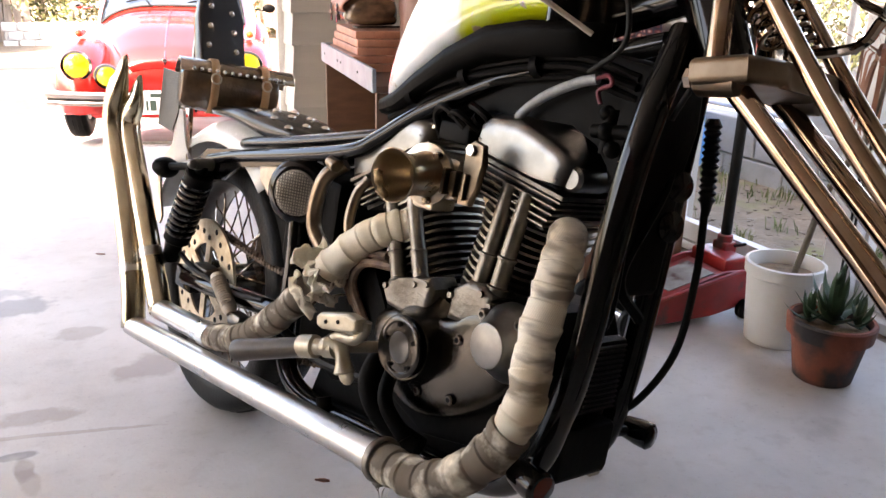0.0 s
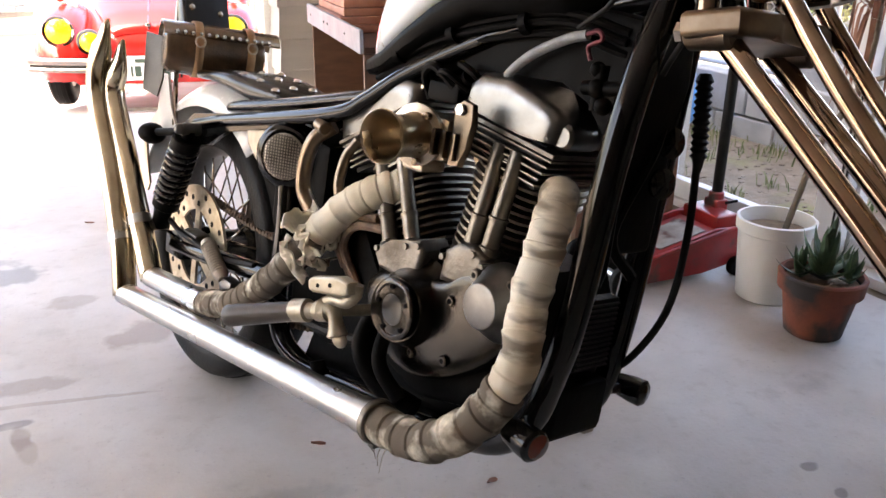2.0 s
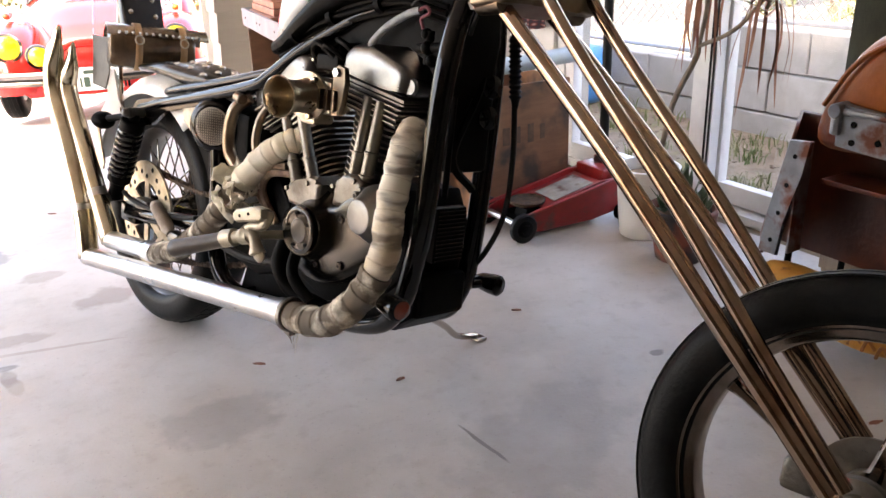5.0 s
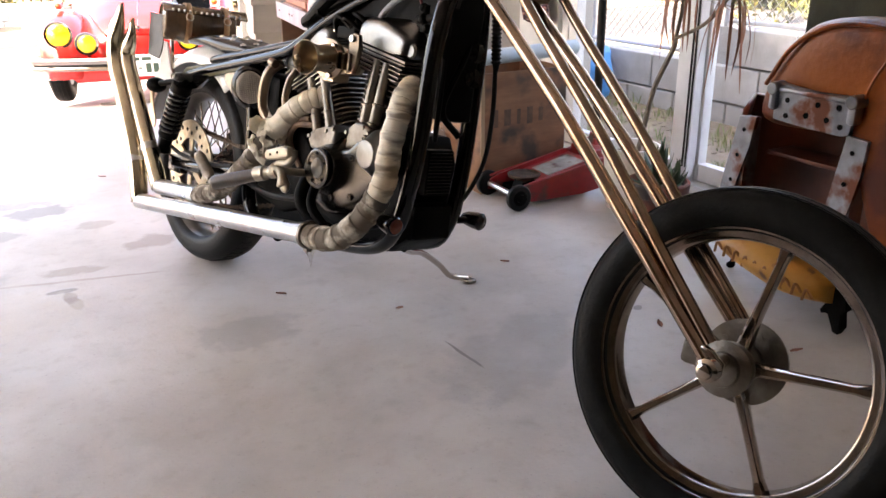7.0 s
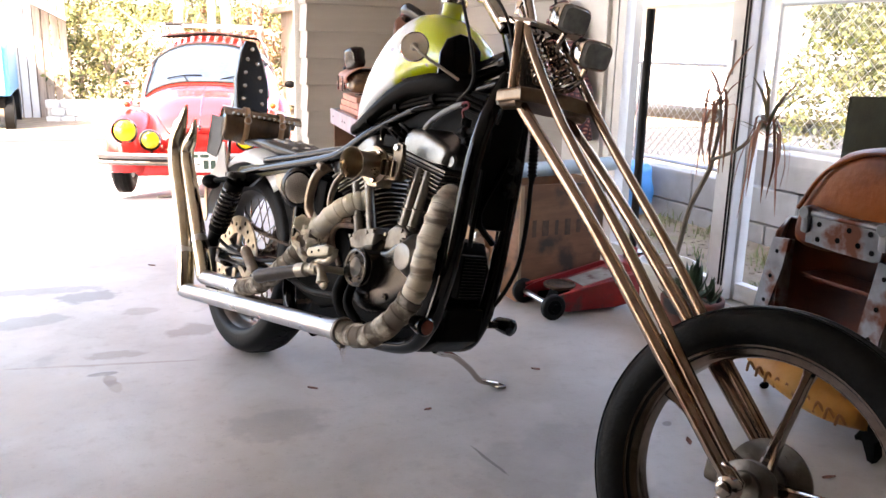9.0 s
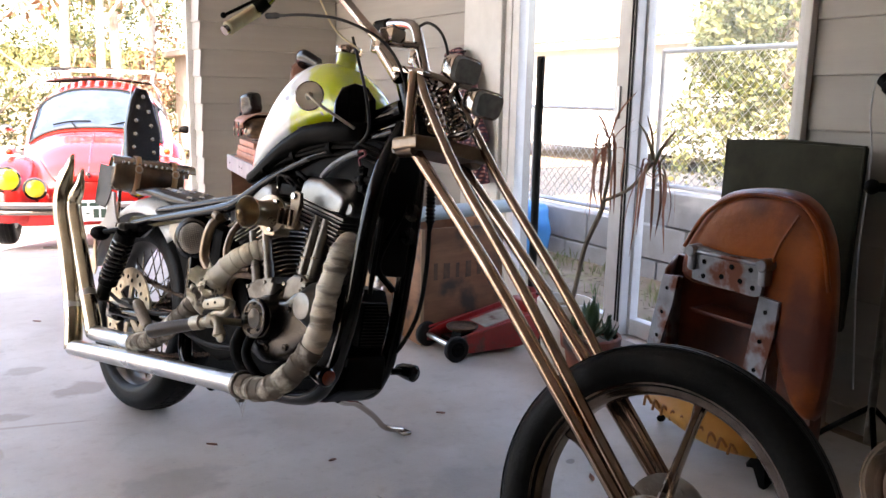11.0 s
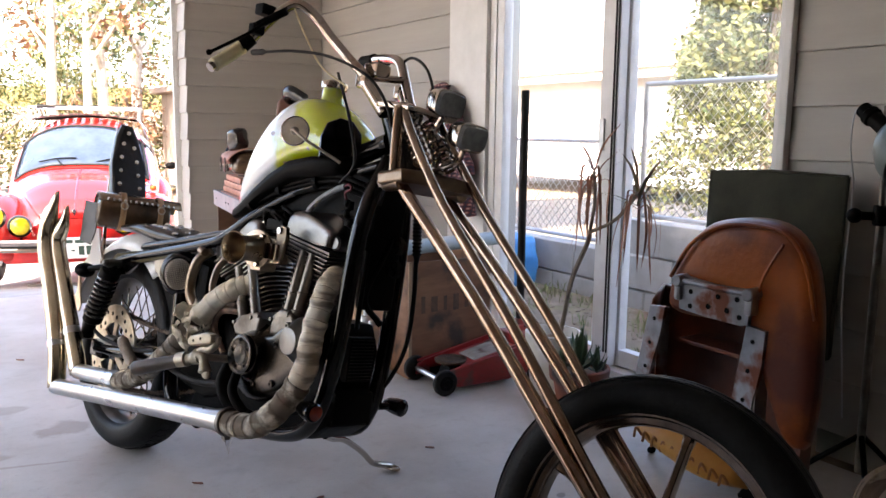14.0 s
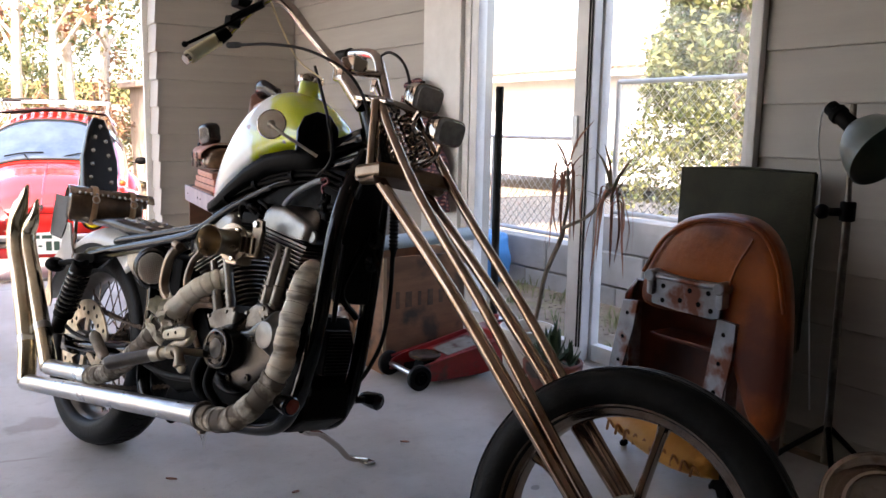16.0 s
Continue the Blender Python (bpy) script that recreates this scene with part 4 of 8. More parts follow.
    revolve(b, (0, 0.085, 0), Y, [(0, 0.03), (0, 0.12), (0.006, 0.12), (0.006, 0.03)], 48)
    part("sprocket", b, RUST, w, "rusty rear sprocket")


def frame_tubes():
    def t(name, pts, r=0.016, mat_=BLACK, **k):
        b = B()
        tube(b, pts, r, 14, **k)
        return part(name, b, mat_, BIKE)

    cradle = [(0.95, 0.292), (0.7, 0.25), (0.47, 0.222), (0.385, 0.29), (0.38, 0.48), (0.36, 0.64)]
    t("downtube", [P(1.075, 0.02, 0.945), P(1.092, 0.075, 0.85), P(1.092, 0.095, 0.73), P(1.086, 0.1, 0.54), P(1.072, 0.1, 0.45), P(1.04, 0.095, 0.36)] + [P(u, 0.085, z) for u, z in cradle], 0.0195)
    t("downtube", [P(1.075, -0.03, 0.945), P(1.04, -0.085, 0.8), P(1.034, -0.095, 0.63), P(1.028, -0.095, 0.45), P(1.01, -0.09, 0.35)] + [P(u, -0.085, z) for u, z in cradle], 0.0195)
    for s in (1, -1):
        t("seat_rail", [P(0.013, 0.1 * s, 0.582), P(0.138, 0.1 * s, 0.612), P(0.353, 0.1 * s, 0.655), P(0.528, 0.095 * s, 0.695), P(0.586, 0.085 * s, 0.728), P(0.68, 0.07 * s, 0.79), P(0.85, 0.05 * s, 0.868), P(1.06, 0.03 * s, 0.93)], 0.014)
        b = B()
        prism(b, [(-0.086, 0.545), (0.001, 0.606), (0.147, 0.628), (0.317, 0.647), (0.326, 0.627), (0.155, 0.596), (0.083, 0.551), (0.025, 0.539)], Matrix.Translation((0, -0.1 * s, 0)) @ pose(0, 0, 0, 90, 0, 0), 0.012, 0.003)
        part("fender_strut", b, BLACK, BIKE)
        b = B()
        tube(b, [P(-0.02, 0.11 * s, 0.305), P(0.19, 0.105 * s, 0.33), P(0.4, 0.1 * s, 0.36)], 0.02, 10)
        box(b, P(-0.01, 0.11 * s, 0.305), (0.08, 0.03, 0.05), bevel=0.006)
        part("swingarm", b, BLACK, BIKE)
    t("backbone", [P(0.6, 0, 0.82), P(0.72, 0, 0.878), P(1.05, 0, 0.99)], 0.024)
    b = B()
    cyl(b, P(1.135, 0, 0.9), P(1.05, 0, 1.06), 0.034, bevel=0.005, seg=22)
    part("steering_head", b, BLACK, BIKE)
    # added solid black block that fills the dark space under the tank
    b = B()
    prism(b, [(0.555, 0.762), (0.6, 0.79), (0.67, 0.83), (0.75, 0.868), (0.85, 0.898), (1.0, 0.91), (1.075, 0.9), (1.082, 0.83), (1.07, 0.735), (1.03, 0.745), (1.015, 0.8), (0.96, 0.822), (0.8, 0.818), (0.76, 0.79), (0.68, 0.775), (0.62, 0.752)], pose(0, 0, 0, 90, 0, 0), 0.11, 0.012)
    part("under_tank_fill", b, BLACKM, BIKE, "added black block filling the dark space under the tank")
    # glossy black valance round the tank's lower edge
    b = B()
    rows = []
    for u, hw, z, d in ((0.487, 0.004, 0.786, 0.006), (0.497, 0.022, 0.785, 0.014), (0.53, 0.058, 0.786, 0.022), (0.59, 0.076, 0.806, 0.03), (0.65, 0.087, 0.842, 0.034), (0.72, 0.093, 0.884, 0.04), (0.8, 0.095, 0.922, 0.046), (0.88, 0.092, 0.936, 0.046), (0.95, 0.085, 0.94, 0.045), (1.0, 0.06, 0.944, 0.045)):
        rows.append([b.verts.new(P(u, hw * q, z - d * f)) for q, f in ((1.0, 0.0), (1.01, 0.35), (0.97, 0.75), (0.84, 1.0), (0.0, 1.05), (-0.84, 1.0), (-0.97, 0.75), (-1.01, 0.35), (-1.0, 0.0))])
    for p, q in zip(rows, rows[1:]):
        for j in range(8):
            b.faces.new((p[j], p[j + 1], q[j + 1], q[j]))
    md = part("tank_valance", b, BLACKM, BIKE, "satin black valance along the tank's lower edge").modifiers.new("thick", "SOLIDIFY")
    md.thickness = 0.003
    b = B()
    for v, dz in ((0.055, 0.012), (0.058, 0.0), (0.052, -0.014)):
        tube(b, [P(0.56, v, 0.775 + dz), P(0.68, v + 0.008, 0.825 + dz), P(0.8, v + 0.012, 0.86 + dz), P(0.95, v + 0.01, 0.885 + dz), P(1.05, v, 0.87 + dz)], 0.0055, 8)
    for u, z in ((0.63, 0.808), (0.75, 0.85), (0.89, 0.878)):
        cyl(b, P(u - 0.006, 0.066, z - 0.002), P(u + 0.006, 0.066, z + 0.002), 0.017, seg=10)
    part("wiring_loom", b, BLACKM, BIKE, "black taped wiring loom")
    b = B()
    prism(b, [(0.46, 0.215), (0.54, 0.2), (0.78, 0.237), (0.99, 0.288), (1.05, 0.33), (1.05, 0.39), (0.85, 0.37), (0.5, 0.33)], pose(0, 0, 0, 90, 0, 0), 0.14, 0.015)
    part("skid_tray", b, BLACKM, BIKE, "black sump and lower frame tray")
    # two added black blocks close the dark gap between the front tubes
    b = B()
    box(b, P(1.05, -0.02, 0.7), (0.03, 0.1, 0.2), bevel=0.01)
    part("tube_gap_fill", b, BLACKM, BIKE, "added black block filling the gap between the front tubes")
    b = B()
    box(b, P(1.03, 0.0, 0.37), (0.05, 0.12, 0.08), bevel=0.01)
    part("lower_gap_fill", b, BLACKM, BIKE)
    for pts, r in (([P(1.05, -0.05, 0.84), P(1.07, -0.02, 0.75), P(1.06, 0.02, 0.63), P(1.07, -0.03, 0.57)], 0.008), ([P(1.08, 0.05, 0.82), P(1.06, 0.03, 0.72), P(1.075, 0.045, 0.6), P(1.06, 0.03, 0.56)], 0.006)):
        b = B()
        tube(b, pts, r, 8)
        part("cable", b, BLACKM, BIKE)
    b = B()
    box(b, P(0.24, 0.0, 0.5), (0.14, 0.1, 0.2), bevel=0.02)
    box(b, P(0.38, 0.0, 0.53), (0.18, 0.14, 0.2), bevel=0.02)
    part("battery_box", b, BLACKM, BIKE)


CRANK = (0.82, 0.36)


def cylinder(tilt, s0, s1, name, label):
    """Finned barrel along an axis tilted forward by tilt degrees from the crank."""
    m = Matrix.Translation(P(CRANK[0], 0, CRANK[1])) @ pose(0, 0, 0, 0, tilt, 0)
    b = B()
    cyl(b, m @ Vector((0, 0, s0 - 0.03)), m @ Vector((0, 0, s1)), 0.052, seg=22)
    barrel = part(name, b, FINBLACK, BIKE, label)
    n = int((s1 - s0) / 0.0118)
    for k in range(n):
        b = B()
        z = s0 + (s1 - s0) * (k + 0.5) / n
        w = 0.07 + (0.006 if k > n * 0.62 else 0.0)
        pts = []
        for q in range(24):
            a = 2 * math.pi * q / 24
            c, d = math.cos(a), math.sin(a)
            pts.append((w * math.copysign(abs(c) ** 0.7, c), 0.077 * math.copysign(abs(d) ** 0.7, d)))
        prism(b, pts, m @ Matrix.Translation((0, 0, z)), 0.0042)
        part("fin", b, FINEDGE, barrel, smooth=False)
    return m


def rocker(face, low, name, label, deck=None):
    """Polished cover over a cylinder head; face is its outer outline, deck the outline further in, low its lower edge, all as (u, z)."""
    deck = deck or face
    b = B()
    rings = []
    for v, q, drop, poly in ((0.084, 0.6, 0.008, face), (0.083, 0.8, 0.006, face), (0.08, 0.9, 0.003, face), (0.074, 0.965, 0.001, face), (0.064, 1.0, 0.0, face), (0.054, 1.0, 0.0, deck), (0.0, 1.0, 0.0, deck), (-0.06, 1.0, 0.0, deck), (-0.07, 0.93, 0.0, deck)):
        cu = sum(p[0] for p in poly) / len(poly)
        cz = sum(p[1] for p in poly) / len(poly)
        rings.append([b.verts.new(P(cu + (u - cu) * q, v, cz + (z - cz) * q - drop)) for u, z in poly])
    skin(b, rings)
    cov = part(name, b, COVERALU, BIKE, label, sharp=50)
    if deck is not face:
        for k in range(5):
            b = B()
            v = 0.05 - 0.016 * k
            cyl(b, P(0.87, v, 0.8085), P(0.978, v, 0.799), 0.0042, seg=8)
            part("top_rib", b, COVERALU, cov)
        b = B()
        cyl(b, P(0.982, 0.0, 0.742), P(0.986, 0.07, 0.742), 0.018, seg=18, bevel=0.005)
        part("end_boss", b, COVERALU, cov)
    (u0, z0), (u1, z1) = low
    d = Vector((u1 - u0, z1 - z0)).normalized()
    n = Vector((d.y, -d.x))
    for k in range(6):
        b = B()
        o = 0.002 + 0.0098 * k
        e0, e1 = Vector((u0, z0)) + n * o + d * (0.004 + 0.003 * k), Vector((u1, z1)) + n * o + d * (0.008 - 0.004 * k)
        th = n * (0.0065 if k == 0 else 0.0034)
        prism(b, [tuple(e0), tuple(e1), tuple(e1 + th), tuple(e0 + th)], Matrix.Translation((0, -0.005, 0)) @ pose(0, 0, 0, 90, 0, 0), 0.15 if k else 0.158, 0.001)
        part("head_fin", b, ALUDARK if k == 0 else FINEDGE, cov, smooth=False)
    b = B()
    c = [Vector((u0, z0)) + d * 0.02, Vector((u1, z1)) - d * 0.02]
    prism(b, [tuple(c[0]), tuple(c[1]), tuple(c[1] + n * 0.062), tuple(c[0] + n * 0.062)], Matrix.Translation((0, -0.005, 0)) @ pose(0, 0, 0, 90, 0, 0), 0.125)
    part("cylinder_head", b, FINBLACK, cov, smooth=False)
    # a stepped rib and its seam line along the outer face
    b = B()
    e0, e1 = Vector((u0, z0)) - n * 0.016 + d * 0.01, Vector((u1, z1)) - n * 0.014 - d * 0.012
    cyl(b, P(e0.x, 0.081, e0.y), P(e1.x, 0.081, e1.y), 0.0018, seg=8)
    part("seam_rib", b, COVERALU, cov)
    top = sorted(face, key=lambda p: -p[1])[:3]
    tu, tz = sum(p[0] for p in top) / 3, min(p[1] for p in top)
    for du in (-0.03, 0.045):
        b = B()
        cyl(b, P(tu + du, 0.05, tz - 0.006), P(tu + du, 0.05, tz + 0.007), 0.007, seg=6)
        part("bolt", b, CHROME, cov)
    b = B()
    for k in range(6):
        box(b, P(tu - 0.012 + 0.009 * k, 0.062, tz + 0.0035 - 0.001 * k), (0.005, 0.02, 0.005))
    part("cast_mark", b, BRASS, cov, "raised cast marking as plain bars", smooth=False)
    return cov


def engine():
    cylinder(13, 0.165, 0.35, "front_cylinder", "black finned front cylinder with bright fin edges")
    cylinder(-32, 0.175, 0.35, "rear_cylinder", "black finned rear cylinder with bright fin edges")
    rocker([(0.802, 0.755), (0.807, 0.788), (0.828, 0.804), (0.883, 0.807), (0.94, 0.79), (0.975, 0.777), (0.99, 0.762), (0.982, 0.73), (0.934, 0.731), (0.866, 0.742)], ((0.802, 0.752), (0.984, 0.722)), "front_rocker_cover", "polished aluminium front rocker cover with a ribbed top", [(0.802, 0.755), (0.807, 0.79), (0.828, 0.806), (0.883, 0.81), (0.94, 0.806), (0.98, 0.8), (0.998, 0.775), (0.99, 0.728), (0.934, 0.731), (0.866, 0.742)])
    rocker([(0.512, 0.648), (0.504, 0.684), (0.557, 0.734), (0.627, 0.767), (0.675, 0.778), (0.696, 0.77), (0.7, 0.745), (0.639, 0.713), (0.585, 0.682), (0.542, 0.658)], ((0.512, 0.645), (0.7, 0.742)), "rear_rocker_cover", "polished aluminium rear rocker cover")
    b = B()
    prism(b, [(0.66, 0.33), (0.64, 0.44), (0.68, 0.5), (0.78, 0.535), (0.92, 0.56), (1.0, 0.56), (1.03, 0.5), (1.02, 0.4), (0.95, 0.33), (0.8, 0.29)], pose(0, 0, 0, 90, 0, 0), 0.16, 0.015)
    part("crankcase", b, BLACKM, BIKE, "black crankcase")
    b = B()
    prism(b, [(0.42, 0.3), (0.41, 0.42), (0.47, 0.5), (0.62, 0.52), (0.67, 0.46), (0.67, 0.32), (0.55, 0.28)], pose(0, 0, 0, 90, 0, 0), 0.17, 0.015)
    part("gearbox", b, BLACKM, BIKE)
    # gearcase cover with its round bosses
    b = B()
    line = [(0.66, 0.43), (0.675, 0.462), (0.71, 0.48), (0.755, 0.49), (0.81, 0.498), (0.855, 0.506), (0.885, 0.525), (0.905, 0.546), (0.945, 0.56), (0.99, 0.562), (1.013, 0.545), (1.014, 0.505), (1.0, 0.462), (0.97, 0.418), (0.92, 0.378), (0.87, 0.35), (0.81, 0.33), (0.765, 0.332), (0.72, 0.352), (0.685, 0.385)]
    rings = []
    for v, q in ((0.045, 1.0), (0.085, 1.0), (0.097, 0.985), (0.106, 0.95), (0.112, 0.88), (0.116, 0.76), (0.118, 0.6), (0.119, 0.35)):
        rings.append([b.verts.new(P(0.838 + (u - 0.838) * q, v, 0.45 + (z - 0.45) * q)) for u, z in line])
    skin(b, rings)
    cov = part("gearcase_cover", b, ALU, BIKE, "smooth worn aluminium gearcase cover")
    md = cov.modifiers.new("round", "SUBSURF")
    md.levels = md.render_levels = 1
    b = B()
    revolve(b, P(0.8, 0.1, 0.445), P(0.01, 0.06, 0.005), [(0, 0.078), (0.006, 0.07), (0.014, 0.062), (0.022, 0.0565), (0.034, 0.053), (0.052, 0.0495), (0.056, 0.0475)], 48)
    part("boss", b, ALU, cov)
    b = B()
    revolve(b, P(0.809, 0.155, 0.45), -Y, [(0, 0.046), (0.004, 0.046), (0.006, 0.0435), (0.0065, 0.039), (0.0045, 0.037), (0.005, 0.001)], 44)
    rc = part("round_cover", b, ALU, cov, "round inspection cover with a worn emblem")
    for k in range(5):
        a = 2 * math.pi * k / 5 + 0.5
        b = B()
        cyl(b, P(0.809 + 0.034 * math.cos(a), 0.158, 0.45 + 0.034 * math.sin(a)), P(0.809 + 0.034 * math.cos(a), 0.1625, 0.45 + 0.034 * math.sin(a)), 0.0036, seg=8)
        part("bolt", b, BLACKM, rc)
    b = B()
    revolve(b, P(0.809, 0.159, 0.45), -Y, [(0, 0.024), (0.002, 0.0225), (0.003, 0.001)], 28)
    part("emblem", b, POLISH, rc, "worn round emblem as a plain disc")
    b = B()
    revolve(b, P(0.97, 0.1, 0.511), -Y, [(0, 0.056), (0.012, 0.0545), (0.022, 0.048), (0.034, 0.039), (0.044, 0.0335), (0.049, 0.0315), (0.051, 0.029), (0.0515, 0.001)], 44)
    part("timing_cover", b, POLISH, cov, "polished round timing cover")
    for u, v, z in ((0.828, 0.108, 0.487), (0.886, 0.112, 0.486), (0.819, 0.112, 0.381), (0.89, 0.112, 0.396), (0.93, 0.118, 0.54), (1.0, 0.12, 0.548)):
        b = B()
        cyl(b, P(u, v - 0.01, z), P(u, v + 0.011, z), 0.0085, seg=16, bevel=0.002)
        hd = part("bolt", b, ALUDARK if u > 0.9 else ALU, cov)
        b = B()
        cyl(b, P(u, v + 0.009, z), P(u, v + 0.0115, z), 0.0042, seg=6)
        part("socket", b, BLACKM, hd)
    for (u0, z0), (u1, z1) in (((0.628, 0.642), (0.703, 0.508)), ((0.682, 0.655), (0.756, 0.524)), ((0.889, 0.715), (0.878, 0.556)), ((0.924, 0.71), (0.913, 0.56))):
        b = B()
        a, c = P(u0, 0.075, z0), P(u1, 0.09, z1)
        revolve(b, c, a - c, [(0, 0.0155), (0.012, 0.0165), (0.014, 0.013), (0.05, 0.013), (0.053, 0.0148), (0.056, 0.0148), (0.058, 0.012), ((a - c).length, 0.012)], 18)
        part("pushrod_tube", b, FINEDGE, BIKE)
    for pts in ([(0.69, 0.5), (0.7, 0.52), (0.73, 0.531), (0.768, 0.542), (0.795, 0.55), (0.806, 0.535), (0.8, 0.495), (0.75, 0.478), (0.705, 0.48)], [(0.845, 0.505), (0.85, 0.552), (0.875, 0.57), (0.91, 0.572), (0.93, 0.56), (0.918, 0.525), (0.885, 0.508)]):
        b = B()
        prism(b, pts, Matrix.Translation((0, -0.085, 0)) @ pose(0, 0, 0, 90, 0, 0), 0.06, 0.009, 3)
        tb = part("tappet_block", b, ALUDARK, BIKE)
        for k in (1, 3, 4):
            b = B()
            u, z = pts[k]
            cyl(b, P(u, 0.1, z - 0.01), P(u, 0.119, z - 0.01), 0.005, seg=6)
            part("bolt", b, ALUDARK, tb)
    # carburettor and open velocity stack
    b = B()
    cyl(b, P(0.752, 0.03, 0.7), P(0.756, 0.122, 0.7), 0.034, seg=28)
    box(b, P(0.765, 0.08, 0.7), (0.085, 0.05, 0.066), bevel=0.012)
    box(b, P(0.75, 0.09, 0.66), (0.05, 0.05, 0.03), bevel=0.008)
    cb = part("carburettor", b, BRASS, BIKE, "bare dull metal carburettor")
    b = B()
    revolve(b, P(0.622, 0.03, 0.722), P(0.004, 0, 0.05), [(0, 0.026), (0.012, 0.027), (0.014, 0.03), (0.034, 0.031), (0.04, 0.029), (0.045, 0.022), (0.046, 0.001)], 28)
    part("intake_manifold", b, BRASS, BIKE, "dull brassy intake manifold")
    b = B()
    ax = (P(0.779, 0.2, 0.698) - P(0.757, 0.115, 0.7)).normalized()
    revolve(b, P(0.757, 0.115, 0.7), ax, [(0, 0.03), (0.0, 0.046), (0.008, 0.046), (0.011, 0.034), (0.03, 0.0305), (0.055, 0.0305), (0.072, 0.033), (0.082, 0.0375), (0.087, 0.039), (0.0885, 0.0375), (0.086, 0.035), (0.074, 0.031), (0.05, 0.028), (0.01, 0.027), (0.006, 0.001)], 48)
    tr = part("intake_trumpet", b, BRASS, cb, "brassy velocity stack with a flared mouth")
    for k in range(3):
        a = 0.9 + 2.094 * k
        b = B()
        o = P(0.757 + 0.04 * math.cos(a), 0.12, 0.7 + 0.04 * math.sin(a))
        cyl(b, o, o + ax * 0.012, 0.006, seg=8, bevel=0.001)
        part("bolt", b, CHROME, tr)
    b = B()
    box(b, P(0.825, 0.115, 0.7), (0.05, 0.02, 0.032), bevel=0.004)
    prism(b, [(0.838, 0.672), (0.838, 0.755), (0.852, 0.766), (0.872, 0.762), (0.878, 0.735), (0.87, 0.7), (0.862, 0.674)], Matrix.Translation((0, -0.12, 0)) @ pose(0, 0, 0, 90, 0, 0), 0.012, 0.004)
    for du in (-0.018, 0.004, 0.024):
        box(b, P(0.828 + du, 0.127, 0.7), (0.008, 0.014, 0.038), bevel=0.002)
    tb = part("throttle_bracket", b, BROWNCHROME, cb)
    b = B()
    cyl(b, P(0.853, 0.118, 0.752), P(0.853, 0.132, 0.752), 0.0085, seg=6)
    part("bolt", b, STEEL, tb)
    b = B()
    box(b, P(0.75, 0.05, 0.765), (0.07, 0.05, 0.03), bevel=0.006)
    cyl(b, P(0.77, 0.06, 0.77), P(0.8, 0.07, 0.795), 0.012, seg=12)
    tube(b, [P(0.77, 0.07, 0.775), P(0.73, 0.08, 0.8), P(0.7, 0.07, 0.785), P(0.71, 0.06, 0.75)], 0.007, 8)
    tube(b, [P(0.8, 0.07, 0.775), P(0.77, 0.09, 0.795), P(0.73, 0.07, 0.79)], 0.005, 8)
    tube(b, [P(0.83, 0.06, 0.78), P(0.81, 0.075, 0.8), P(0.78, 0.075, 0.81)], 0.006, 8)
    part("choke_linkage", b, BLACKM, cb)
    b = B()
    tube(b, [P(0.87, 0.064, 0.8), P(0.877, 0.07, 0.812), P(0.916, 0.072, 0.841), P(0.969, 0.073, 0.865), P(1.0, 0.073, 0.873)], 0.0068, 10)
    part("breather_hose", b, LIPHOSE, BIKE, "pale braided breather hose")
    b = B()
    tube(b, [P(0.998, 0.075, 0.873), P(1.017, 0.076, 0.879), P(1.025, 0.076, 0.869), P(1.007, 0.076, 0.859), P(1.013, 0.075, 0.843)], 0.003, 8)
    part("wire", b, REDWIRE, BIKE, "short red wire")
    b = B()
    for du, dz, r in ((0, 0, 0.013), (0.012, -0.02, 0.011), (-0.006, 0.022, 0.01)):
        ball(b, P(1.045 + du, 0.09, 0.812 + dz), r)
    cyl(b, P(1.02, 0.085, 0.81), P(1.085, 0.09, 0.816), 0.009, seg=12)
    cyl(b, P(1.045, 0.088, 0.785), P(1.045, 0.088, 0.84), 0.008, seg=12)
    part("ignition_switch", b, BLACKM, BIKE)
    b = B()
    box(b, P(1.045, 0.0, 0.485), (0.022, 0.078, 0.104), bevel=0.005)
    cool = part("oil_cooler", b, BLACKM, BIKE)
    for k in range(13):
        b = B()
        box(b, P(1.047, 0.0, 0.438 + 0.0076 * k), (0.025, 0.068, 0.0026))
        part("fin", b, FINBLACK, cool, smooth=False)
    for z in (0.7, 0.755):
        b = B()
        revolve(b, P(1.065, -0.05, z), Vector((1, -0.3, 0.1)), [(0, 0.009), (0.004, 0.02), (0.012, 0.021), (0.016, 0.015), (0.018, 0.001)], 24)
        part("horn", b, BLACK, BIKE)
    for du, dz in ((0, 0), (0.022, -0.012), (-0.02, 0.012)):
        b = B()
        tube(b, [P(0.66 + du, 0.09, 0.545 + dz), P(0.6 + du, 0.105, 0.535 + dz), P(0.57 + du, 0.1, 0.49 + dz), P(0.61 + du, 0.09, 0.43 + dz)], 0.008, 8)
        part("oil_line", b, COPPER, BIKE, "weathered brown oil hose")


def wrapped(name, pts, r, material, label, pitch=0.028):
    b = B()
    path = smooth_path(pts, 14)
    length = sum((q - p).length for p, q in zip(path, path[1:]))
    turns = length / pitch

    def rad(s):
        q = (s * turns) % 1.0
        return r * (1.0 + 0.09 * (1 - q)) + 0.0012 * math.sin(37 * s)

    tube(b, pts, r, 26, n=int(14 * max(1, turns / len(pts) / 1.2)), radii=rad)
    return part(name, b, material, BIKE, label, sharp=25)


UPF = [(-0.072, 0.2, 0.172), (-0.11, 0.2, 0.29), (-0.216, 0.2, 0.46), (-0.305, 0.2, 0.59), (-0.302, 0.2, 0.69), (-0.29, 0.2, 0.728)]
